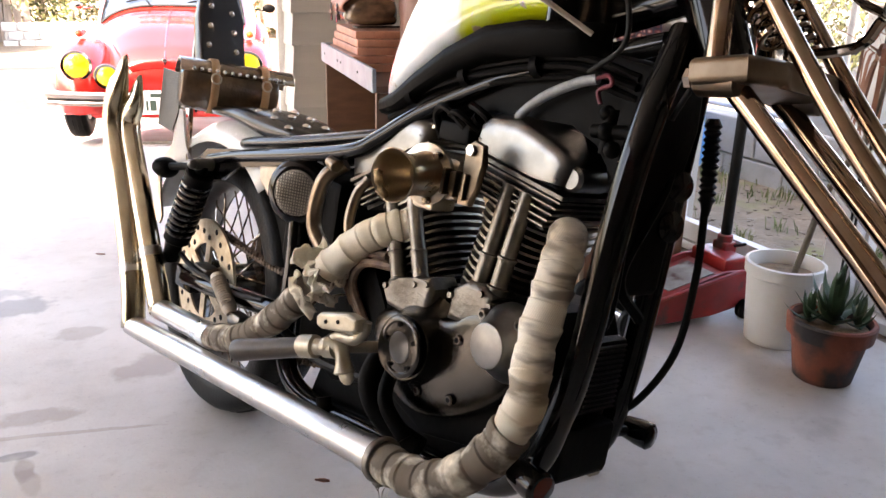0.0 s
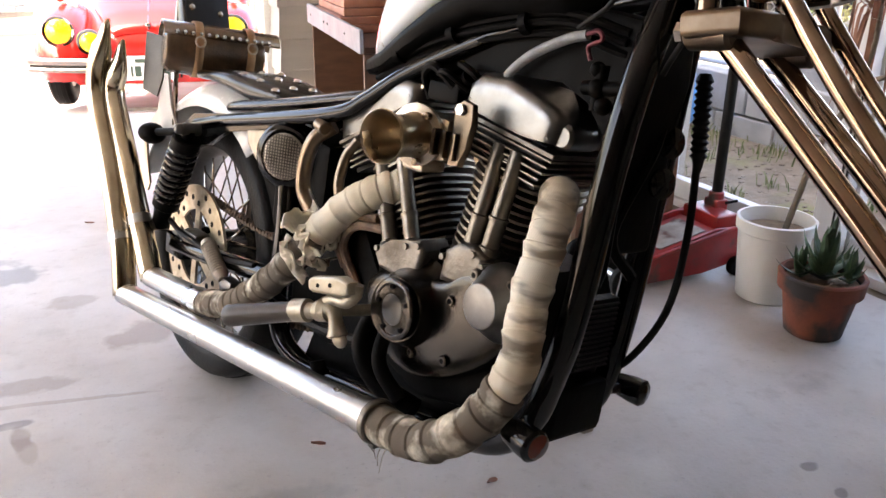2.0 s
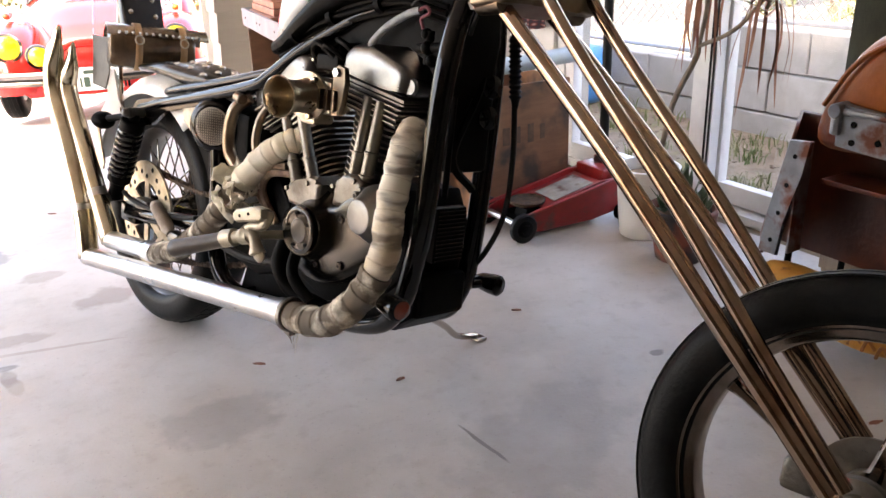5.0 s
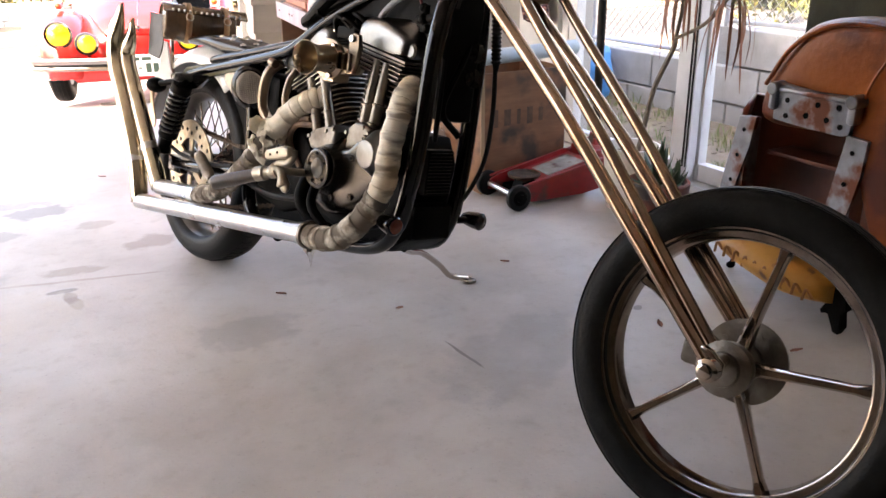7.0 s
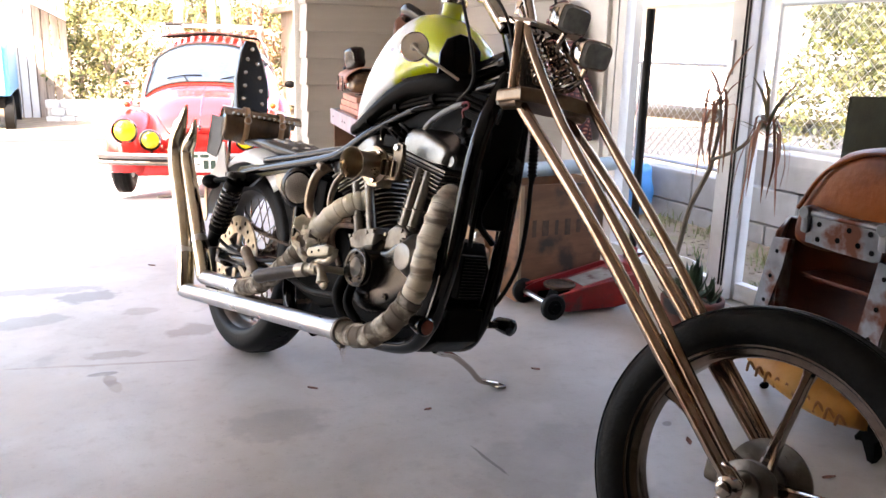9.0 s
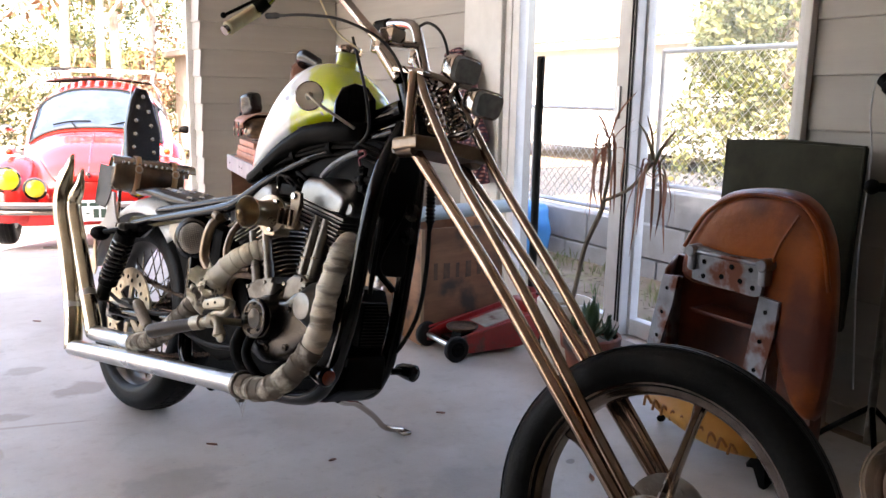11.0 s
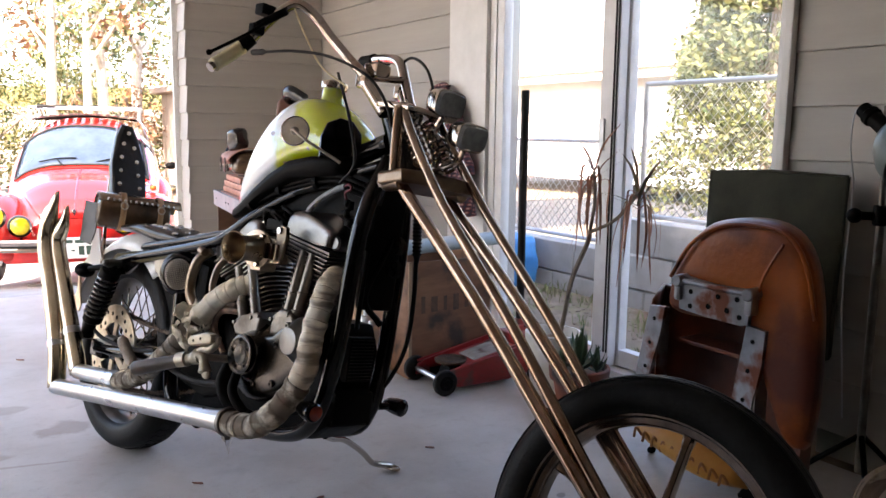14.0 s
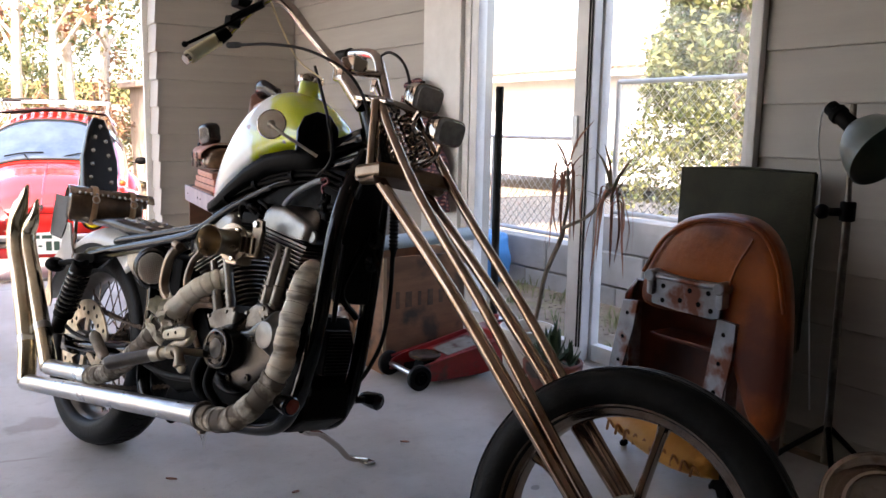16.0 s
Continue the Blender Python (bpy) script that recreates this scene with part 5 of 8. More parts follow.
UPR = [(-0.003, 0.17, 0.232), (-0.083, 0.17, 0.332), (-0.2, 0.17, 0.48), (-0.288, 0.17, 0.595), (-0.275, 0.17, 0.655), (-0.268, 0.17, 0.685)]


def exhaust():
    wrapped("front_header", [P(0.985, 0.05, 0.665), P(1.018, 0.09, 0.655), P(1.033, 0.115, 0.63), P(1.038, 0.125, 0.6), P(1.043, 0.138, 0.56), P(1.052, 0.15, 0.515), P(1.065, 0.163, 0.475), P(1.058, 0.175, 0.43)], 0.025, WRAP, "off-white wrapped front header pipe")
    wrapped("front_header_bend", [P(1.06, 0.174, 0.436), P(1.045, 0.182, 0.4), P(1.01, 0.194, 0.355), P(0.96, 0.2, 0.32), P(0.905, 0.202, 0.308), P(0.852, 0.202, 0.302)], 0.0265, WRAPDARK, "soot-brown wrapped header bend")
    wrapped("rear_header", [P(0.672, 0.06, 0.602), P(0.648, 0.088, 0.588), P(0.605, 0.11, 0.553), P(0.55, 0.135, 0.485)], 0.0265, WRAPWHITE, "off-white wrapped rear header pipe, torn near the middle")
    wrapped("rear_header_bend", [P(0.558, 0.132, 0.493), P(0.49, 0.15, 0.408), P(0.42, 0.158, 0.345), P(0.345, 0.165, 0.295), P(0.245, 0.17, 0.264)], 0.025, WRAPDARK, "soot-brown wrapped rear header pipe")
    rng = random.Random(4)
    axis = (P(0.605, 0.11, 0.553) - P(0.5, 0.146, 0.42)).normalized()
    _, e1, e2 = basis(axis)
    for k in range(9):
        b = B()
        o = P(0.545, 0.136, 0.478) + axis * rng.uniform(-0.035, 0.03)
        a0, span, w = rng.uniform(0, 6.28), rng.uniform(1.2, 2.4), rng.uniform(0.018, 0.034)
        rows, phase = [], rng.uniform(0, 6)
        for i in range(11):
            a = a0 + span * i / 10
            lift = 0.03 + 0.03 * (i / 10) ** 2 * rng.uniform(0.6, 1.1)
            row = []
            for j in range(5):
                s = j / 4 - 0.5
                rr = lift + 0.005 * math.sin(5 * s + phase + 1.7 * i) + rng.gauss(0, 0.0015)
                row.append(b.verts.new(o + axis * (w * s + 0.006 * math.sin(1.3 * i + phase) + rng.gauss(0, 0.0015)) + e1 * (rr * math.cos(a)) + e2 * (rr * math.sin(a))))
            rows.append(row)
        for p, q in zip(rows, rows[1:]):
            for j in range(4):
                b.faces.new((p[j], p[j + 1], q[j + 1], q[j]))
        ob = part("torn_wrap", b, WRAPWHITE, BIKE, "frayed loose end of torn exhaust wrap")
        md = ob.modifiers.new("thick", "SOLIDIFY")
        md.thickness = 0.003
    for name, p0, p1, r in (("front_pipe", P(0.855, 0.202, 0.303), P(-0.075, 0.2, 0.176), 0.0245), ("rear_pipe", P(0.25, 0.17, 0.265), P(-0.005, 0.17, 0.236), 0.0235)):
        b = B()
        cyl(b, p0, p1, r, seg=30)
        cyl(b, p0 + (p0 - p1).normalized() * 0.004, p0 - (p0 - p1).normalized() * 0.03, r + 0.0025, seg=30)
        part(name, b, STEEL, BIKE, "straight brushed steel exhaust pipe")
    for name, pts, r in (("front_upsweep", UPF, 0.0245), ("rear_upsweep", UPR, 0.0235)):
        b = B()
        pts = [P(*p) for p in pts]
        path = smooth_path(pts, 8)
        rings, n = [], len(path)
        for i, p in enumerate(path):
            d = (path[min(i + 1, n - 1)] - path[max(i - 1, 0)]).normalized()
            s = i / (n - 1)
            fl = max(0.0, (s - 0.72) / 0.28)
            side = Vector((0, -1, 0))
            side = (side - d * side.dot(d)).normalized()
            up = d.cross(side)
            rings.append([b.verts.new(p + side * (r * (1 - 0.6 * fl) * math.cos(q)) + up * (r * (1 + 0.3 * math.sin(fl * 3.14) - 0.72 * fl * fl) * math.sin(q)) + d * (0.045 * fl * fl * math.sin(q))) for q in [2 * math.pi * k / 24 for k in range(24)]])
        skin(b, rings, caps=False)
        ob = part(name, b, GOLDSTEEL, BIKE, "heat-tinted upswept fishtail exhaust")
        md = ob.modifiers.new("thick", "SOLIDIFY")
        md.thickness = 0.002
        b = B()
        cyl(b, pts[1], pts[1] + (pts[2] - pts[1]).normalized() * 0.022, r + 0.003, seg=26)
        part("clamp", b, STEEL, ob)
    b = B()
    torus(b, P(0.862, 0.202, 0.304), P(1, 0, 0.14), 0.03, 0.004, 0.007, 28, 8)
    box(b, P(0.862, 0.2, 0.27), (0.014, 0.018, 0.014), bevel=0.003)
    part("hose_clamp", b, ALUDARK, BIKE)
    b = B()
    for s in range(5):
        tube(b, [P(0.895 - 0.004 * s, 0.2, 0.285), P(0.888 - 0.01 * s, 0.204, 0.265), P(0.886 - 0.006 * s, 0.205, 0.235 + 0.008 * s)], 0.0008, 4)
    part("loose_thread", b, WRAPDARK, BIKE)


def tank_and_seat():
    b = B()
    secs = [(0.498, 0.006, 0.79, 0.802), (0.51, 0.028, 0.786, 0.842), (0.54, 0.052, 0.79, 0.91), (0.59, 0.072, 0.812, 0.998), (0.65, 0.083, 0.846, 1.06), (0.72, 0.089, 0.888, 1.094), (0.8, 0.091, 0.922, 1.1), (0.86, 0.089, 0.934, 1.078), (0.905, 0.085, 0.94, 1.046), (0.93, 0.074, 0.944, 1.024), (0.942, 0.05, 0.952, 1.006), (0.946, 0.018, 0.965, 0.99)]
    rings = []
    for u, hw, z0, z1 in secs:
        zc = z0 + 0.34 * (z1 - z0)
        ring_ = []
        for k in range(28):
            a = 2 * math.pi * k / 28
            c, s = math.cos(a), math.sin(a)
            h = (z1 - zc) * abs(s) ** 0.85 if s > 0 else -(zc - z0) * abs(s) ** 0.55
            ring_.append(b.verts.new(P(u, hw * math.copysign(abs(c) ** 0.8, c), zc + h)))
        rings.append(ring_)
    skin(b, rings)
    tank = part("fuel_tank", b, TANK, BIKE, "lime green fuel tank with pearl white flames", sharp=60)
    md = tank.modifiers.new("round", "SUBSURF")
    md.levels = md.render_levels = 2
    b = B()
    revolve(b, P(0.815, 0.0, 1.08), (0, 0, 1), [(0, 0.034), (0.012, 0.029), (0.018, 0.0275), (0.04, 0.0275)], 30)
    part("filler_neck", b, TANK, tank, "green painted filler neck")
    b = B()
    revolve(b, P(0.815, 0.0, 1.117), (0, 0, 1), [(0, 0.0275), (0.001, 0.0325), (0.014, 0.0335), (0.018, 0.0315), (0.0195, 0.028), (0.019, 0.022), (0.0225, 0.02), (0.0235, 0.001)], 30)
    part("filler_cap", b, CHROME, tank, "chrome filler cap")
    # flat black plate added where the tank's front has a dark cut-out
    b = B()
    prism(b, [(-0.05, -0.048), (-0.052, 0.0), (-0.04, 0.034), (-0.012, 0.05), (0.02, 0.046), (0.044, 0.02), (0.05, -0.02), (0.046, -0.05)], Matrix.Translation(P(0.936, 0.05, 0.984)) @ pose(0, 0, 0, 0, 0, 62) @ pose(0, 0, 0, 90, 0, 0), 0.018, 0.006)
    part("side_panel", b, BLACK, tank, "black plate standing in for a dark notch in the tank")
    # seat
    b = B()
    secs = [(0.56, 0.05, 0.722, 0.745), (0.53, 0.062, 0.708, 0.742), (0.45, 0.077, 0.688, 0.722), (0.33, 0.09, 0.66, 0.695), (0.2, 0.1, 0.636, 0.67), (0.13, 0.1, 0.624, 0.658), (0.1, 0.088, 0.618, 0.646)]
    rings = []
    for u, hw, z0, z1 in secs:
        zc, hz = (z0 + z1) / 2, (z1 - z0) / 2
        rings.append([b.verts.new(P(u, hw * math.copysign(abs(math.cos(a)) ** 0.6, math.cos(a)), zc + hz * math.copysign(abs(math.sin(a)) ** 0.7, math.sin(a)))) for a in [2 * math.pi * k / 20 for k in range(20)]])
    skin(b, rings)
    seat = part("seat", b, LEATHER, BIKE, "black leather solo seat")
    md = seat.modifiers.new("round", "SUBSURF")
    md.levels = md.render_levels = 2
    b = B()
    secs = [(0.3, 0.03, 0.672, 0.688), (0.27, 0.06, 0.664, 0.697), (0.2, 0.08, 0.652, 0.71), (0.13, 0.088, 0.66, 0.714), (0.07, 0.09, 0.67, 0.712), (0.01, 0.088, 0.674, 0.706), (-0.06, 0.08, 0.67, 0.697), (-0.1, 0.06, 0.668, 0.688)]
    rings = []
    for u, hw, z0, z1 in secs:
        zc, hz = (z0 + z1) / 2, (z1 - z0) / 2
        rings.append([b.verts.new(P(u, hw * math.copysign(abs(math.cos(a)) ** 0.6, math.cos(a)), zc + hz * math.copysign(abs(math.sin(a)) ** 0.7, math.sin(a)))) for a in [2 * math.pi * k / 20 for k in range(20)]])
    skin(b, rings)
    pad = part("passenger_pad", b, LEATHER, BIKE, "studded black leather passenger pad")
    md = pad.modifiers.new("round", "SUBSURF")
    md.levels = md.render_levels = 2
    for u, z in ((0.25, 0.699), (0.19, 0.709), (0.125, 0.713)):
        for v, dz in ((0.06, -0.006), (0.02, 0.0), (-0.025, 0.0)):
            b = B()
            ball(b, P(u, v, z + dz), (0.0095, 0.0095, 0.006), u=10, v=6)
            part("stud", b, STUDMETAL, pad)
    # rear fender
    b = B()
    rings = []
    for k in range(19):
        a = radians(52 + 113 * k / 18)
        r = 0.372
        row = []
        for j in range(11):
            q = -1 + 2 * j / 10
            rr = r - 0.05 * abs(q) ** 4 - 0.006 * q * q
            row.append(b.verts.new(P(0.03 + rr * math.cos(a), 0.095 * q, 0.306 + rr * math.sin(a))))
        rings.append(row)
    for p, q in zip(rings, rings[1:]):
        for j in range(10):
            b.faces.new((p[j], p[j + 1], q[j + 1], q[j]))
    fd = part("rear_fender", b, PRIMER, BIKE, "pale grey painted rear fender")
    md = fd.modifiers.new("thick", "SOLIDIFY")
    md.thickness = 0.003
    for s in (1, -1):
        b = B()
        prism(b, [(-0.18, 0.667), (-0.148, 0.667), (-0.125, 0.6), (-0.08, 0.55), (-0.22, 0.53), (-0.235, 0.545), (-0.19, 0.58)], Matrix.Translation((0, -0.1 * s, 0)) @ pose(0, 0, 0, 90, 0, 0), 0.006, 0.002)
        part("sissy_bar_bracket", b, PRIMER, BIKE)
    # backrest pad facing forward
    m = Matrix.Translation(P(-0.198, 0, 0.77)) @ pose(0, 0, 0, 0, -19.5, 0) @ pose(0, 0, 0, 90, 0, 90)
    b = B()
    prism(b, [(-0.062, -0.03), (0.062, -0.03), (0.056, 0.12), (0.038, 0.22), (0.018, 0.265), (-0.018, 0.265), (-0.038, 0.22), (-0.056, 0.12)], m, 0.035, 0.012, 3)
    bk = part("backrest", b, LEATHER, BIKE, "tall tapering black leather backrest with round studs")
    for x, z in ((0, 0.232), (-0.018, 0.192), (0.018, 0.182), (-0.026, 0.143), (0.026, 0.133), (-0.03, 0.095), (0.03, 0.086), (-0.036, 0.048), (0.034, 0.04)):
        b = B()
        ball(b, m @ Vector((x, z, 0.018)), (0.004, 0.0075, 0.0075), u=10, v=6)
        part("stud", b, STUDMETAL, bk)
    b = B()
    for s in (1, -1):
        tube(b, [P(-0.1, 0.1 * s, 0.56), P(-0.215, 0.06 * s, 0.76), P(-0.3, 0.02 * s, 1.01)], 0.006, 8)
    part("sissy_bar", b, CHROME, BIKE)
    b = B()
    ball(b, P(-0.15, 0.13, 0.531), (0.036, 0.03, 0.024))
    cyl(b, P(-0.125, 0.13, 0.538), P(-0.04, 0.12, 0.556), 0.009, seg=10)
    cyl(b, P(-0.04, 0.12, 0.556), P(0.03, 0.1, 0.572), 0.007, seg=10)
    sg = part("rear_signal", b, BLACKM, BIKE, "small black rear turn signal")
    b = B()
    prism(b, [(-0.195, 0.517), (-0.178, 0.516), (-0.162, 0.454), (-0.143, 0.419), (-0.153, 0.397), (-0.184, 0.405), (-0.201, 0.435), (-0.183, 0.462)], Matrix.Translation((0, -0.128, 0)) @ pose(0, 0, 0, 90, 0, 0), 0.005, 0.001)
    part("bracket", b, BRASS, sg, "tarnished hanging bracket")
    # oil tank, round cover and side hose
    b = B()
    prism(b, [(0.214, 0.622), (0.225, 0.579), (0.271, 0.551), (0.349, 0.568), (0.376, 0.628), (0.33, 0.656), (0.232, 0.651)], Matrix.Translation((0, -0.07, 0)) @ pose(0, 0, 0, 90, 0, 0), 0.06, 0.015, 3)
    part("oil_tank", b, CREAMPAINT, BIKE, "dull cream oil tank")
    b = B()
    o = Vector((0, 0, 0))
    revolve(b, o, -Y, [(-0.03, 0.056), (0, 0.064), (0.018, 0.065), (0.028, 0.061), (0.034, 0.053), (0.034, 0.0445), (0.03, 0.0435)], 36)
    af = part("air_box", b, BLACK, BIKE, "round black housing with a wire mesh cover")
    af.matrix_local = Matrix.Translation(P(0.362, 0.075, 0.588)) @ pose(0, 0, 0, 0, 0, 30)
    b = B()
    revolve(b, o - Y * 0.031, -Y, [(0, 0.0435), (0.003, 0.0425), (0.006, 0.033), (0.007, 0.001)], 30)
    part("mesh_cover", b, MESHALU, af, "silver wire mesh cover")
    b = B()
    for k in range(-7, 8):
        h = math.sqrt(max(0, 0.0415 ** 2 - (k * 0.0055) ** 2))
        cyl(b, P(-h, 0.039, k * 0.0055), P(h, 0.039, k * 0.0055), 0.0011, seg=5)
        cyl(b, P(k * 0.0055, 0.039, -h), P(k * 0.0055, 0.039, h), 0.0011, seg=5)
    part("mesh_wire", b, ALUDARK, af)
    b = B()
    tube(b, [P(0.5, 0.085, 0.668), P(0.475, 0.105, 0.64), P(0.462, 0.11, 0.594), P(0.466, 0.11, 0.545), P(0.5, 0.105, 0.51)], 0.0135, 14)
    tube(b, [P(0.581, 0.09, 0.659), P(0.565, 0.1, 0.626), P(0.569, 0.11, 0.575), P(0.598, 0.11, 0.533)], 0.009, 12)
    part("oil_pipe", b, BROWNCHROME, BIKE, "curved bronzed metal oil pipe")
    b = B()
    cyl(b, P(0.48, 0.105, 0.668), P(0.508, 0.108, 0.662), 0.0115, seg=14, bevel=0.002)
    part("pipe_union", b, BROWNCHROME, BIKE)


def rear_end():
    for s in (1, -1):
        a, c = P(0.047, 0.132 * s, 0.576), P(-0.071, 0.132 * s, 0.337)
        d = (c - a).normalized()
        b = B()
        cyl(b, a, a + d * 0.16, 0.014, seg=14)
        cyl(b, a + d * 0.14, c, 0.019, seg=16)
        cyl(b, a + d * 0.02, a + d * 0.05, 0.031, seg=20, bevel=0.004)
        cyl(b, c - d * 0.08, c - d * 0.055, 0.03, seg=20, bevel=0.003)
        sh = part("shock_absorber", b, BLACKM, BIKE, "black coil-over shock absorber")
        b = B()
        coil(b, a + d * 0.045, c - d * 0.075, 0.0275, 0.0062, 9)
        part("spring", b, SPRINGBLACK, sh)
        for p in (a, c):
            b = B()
            cyl(b, p - Y * 0.02, p + Y * 0.02, 0.013, seg=14)
            ball(b, p - Y * 0.024 * s, 0.0115)
            part("mount", b, POLISH, sh)
    # drive chain
    for name, z0, z1 in (("drive_chain", 0.425, 0.425), ("lower_chain", 0.185, 0.3)):
        b = B()
        n = 46
        for k in range(n):
            s = k / n
            u, z = -0.02 + 0.56 * s, z0 + (z1 - z0) * s - 0.015 * math.sin(s * 3.14)
            box(b, P(u, 0.058 + (0.004 if k % 2 else -0.004), z), (0.017, 0.004, 0.012), bevel=0.0)
            cyl(b, P(u, 0.048, z), P(u, 0.068, z), 0.0055, seg=6)
        part(name, b, RUST, BIKE, "rusty drive chain", smooth=False)
    # rider's peg and brake pedal
    b = B()
    revolve(b, P(0.672, 0.238, 0.408), P(0.07, -0.02, 0.022), [(0, 0.016), (0.002, 0.018), (0.03, 0.018), (0.032, 0.013), (0.045, 0.012), (0.05, 0.016), (0.072, 0.017)], 18)
    tube(b, [P(0.728, 0.222, 0.43), P(0.748, 0.22, 0.432), P(0.76, 0.22, 0.415), P(0.768, 0.22, 0.398)], 0.0135, 14, radii=lambda s: 0.018 - 0.007 * math.sin(s * 3.1) if s < 0.95 else 0.013)
    ball(b, P(0.77, 0.218, 0.396), (0.016, 0.008, 0.013))
    tube(b, [P(0.732, 0.222, 0.44), P(0.748, 0.22, 0.45), P(0.775, 0.218, 0.455), P(0.792, 0.217, 0.472), P(0.793, 0.216, 0.488)], 0.0095, 12)
    cyl(b, P(0.742, 0.1, 0.42), P(0.741, 0.215, 0.43), 0.009, seg=12)
    pg = part("foot_control", b, PEGMETAL, BIKE, "dull metal foot control bracket")
    b = B()
    a, c = P(0.682, 0.236, 0.41), P(0.56, 0.292, 0.364)
    revolve(b, a, c - a, [(0, 0.01), (0.001, 0.0155), (0.06, 0.0165), (0.118, 0.018), (0.132, 0.018), (0.136, 0.015), (0.138, 0.001)], 22)
    part("foot_peg", b, BROWNRUBBER, pg, "worn brown rubber foot peg")
    b = B()
    prism(b, [(0.7, 0.452), (0.697, 0.466), (0.706, 0.474), (0.77, 0.494), (0.796, 0.493), (0.8, 0.476), (0.79, 0.468), (0.712, 0.45)], Matrix.Translation((0, -0.226, 0)) @ pose(0, 0, 0, 90, 0, 0), 0.022, 0.006, 3)
    pd = part("brake_pedal_pad", b, PEGMETAL, pg, "dull grey brake pedal plate")
    for u, z in ((0.726, 0.466), (0.756, 0.476)):
        b = B()
        cyl(b, P(u, 0.2365, z), P(u, 0.2385, z), 0.0032, seg=10)
        part("hole", b, BLACKM, pd)
    b = B()
    a, c = P(0.16, 0.14, 0.382), P(0.262, 0.14, 0.315)
    revolve(b, c, a - c, [(0, 0.01), (0.01, 0.015)] + [(0.016 + 0.006 * k + dz, 0.0165 - (0.002 if dz else 0)) for k in range(13) for dz in (0, 0.003)] + [(0.1, 0.012)], 16)
    pp = part("passenger_peg", b, MESHALU, BIKE, "folded ribbed passenger foot peg")
    b = B()
    box(b, P(0.275, 0.13, 0.305), (0.05, 0.03, 0.03), bevel=0.008)
    part("peg_mount", b, POLISH, pp)
    b = B()
    tube(b, [P(0.333, 0.115, 0.364), P(0.212, 0.125, 0.345), P(0.041, 0.125, 0.344), P(-0.047, 0.12, 0.355)], 0.006, 8)
    tube(b, [P(0.715, 0.12, 0.353), P(0.571, 0.13, 0.334), P(0.415, 0.125, 0.343)], 0.009, 8)
    part("brake_line", b, RUBBER, BIKE)
    b = B()
    box(b, P(0.051, 0.1, 0.329), (0.07, 0.04, 0.05), bevel=0.01)
    part("rear_caliper", b, ALUDARK, BIKE, "grimy rear brake caliper")
    b = B()
    tube(b, [P(0.739, 0.13, 0.419), P(0.741, 0.15, 0.364), P(0.78, 0.14, 0.317), P(0.847, 0.12, 0.299)], 0.018, 12)
    tube(b, [P(0.773, 0.13, 0.412), P(0.785, 0.15, 0.356), P(0.833, 0.14, 0.311)], 0.012, 12)
    part("crankcase_hose", b, BLACKM, BIKE)
    b = B()
    cyl(b, P(0.558, 0.1, 0.256), P(0.572, 0.1, 0.225), 0.014, seg=10)
    ball(b, P(0.574, 0.1, 0.221), 0.014)
    part("side_stop", b, BLACKM, BIKE)


def front_end():
    # springer fork, steered a little to the left; Q takes the right leg's plan
    def Q(u, v, z):
        return P(u + 0.2 * (v - 0.09), v, z)

    for s in (1, -1):
        b = B()
        tube(b, [Q(1.196, 0.085 * s, 0.885), Q(1.24, 0.088 * s, 0.85), Q(1.44, 0.09 * s, 0.684), Q(1.648, 0.092 * s, 0.494), Q(1.83, 0.094 * s, 0.326)], 0.0132, 16, n=3)
        part("fork_leg", b, FORKCHROME, BIKE, "chrome springer fork rear leg")
        b = B()
        tube(b, [Q(1.15, 0.065 * s, 1.06), Q(1.205, 0.08 * s, 0.99), Q(1.33, 0.09 * s, 0.85), Q(1.526, 0.09 * s, 0.662), Q(1.685, 0.09 * s, 0.497), Q(1.815, 0.09 * s, 0.365)], 0.0105, 14, n=4)
        part("spring_rod", b, FORKCHROME, BIKE, "chrome springer fork front rod")
        b = B()
        tube(b, [Q(1.145, 0.075 * s, 1.055), Q(1.168, 0.085 * s, 0.9)], 0.0125, 12)
        part("upper_leg", b, FORKCHROME, BIKE)
        b = B()
        o = 0.2 * (0.09 * s - 0.09)
        prism(b, [(1.798 + o, 0.352), (1.806 + o, 0.362), (1.824 + o, 0.36), (1.848 + o, 0.343), (1.846 + o, 0.322), (1.826 + o, 0.312), (1.806 + o, 0.322)], Matrix.Translation((0, -0.098 * s, 0)) @ pose(0, 0, 0, 90, 0, 0), 0.014, 0.005)
        part("rocker_link", b, CHROME, BIKE)
        b = B()
        revolve(b, Q(1.828, 0.105 * s, 0.33), (0, -s, 0), [(0, 0.019), (0.014, 0.019), (0.018, 0.013), (0.026, 0.012), (0.028, 0.007)], 18)
        part("axle_nut", b, CHROME, BIKE)
        b = B()
        coil(b, Q(1.135, 0.045 * s, 1.05), Q(1.225, 0.05 * s, 0.935), 0.017, 0.0042, 9)
        part("fork_spring", b, FORKCHROME, BIKE, "chrome fork spring")
    b = B()
    cyl(b, Q(1.828, 0.1, 0.33), Q(1.828, -0.1, 0.322), 0.01, seg=14)
    part("axle", b, CHROME, BIKE)
    # cast lower clamp
    b = B()
    m = Matrix.Translation(P(1.192, 0, 0.9)) @ pose(0, 0, 0, 0, -10, 0)
    prism(b, [(-0.035, -0.12), (0.03, -0.115), (0.045, -0.06), (0.03, -0.02), (0.03, 0.02), (0.045, 0.06), (0.03, 0.115), (-0.035, 0.12), (-0.05, 0.05), (-0.06, 0), (-0.05, -0.05)], m @ pose(0, 0, 0, 0, 0, 0), 0.03, 0.008, 3)
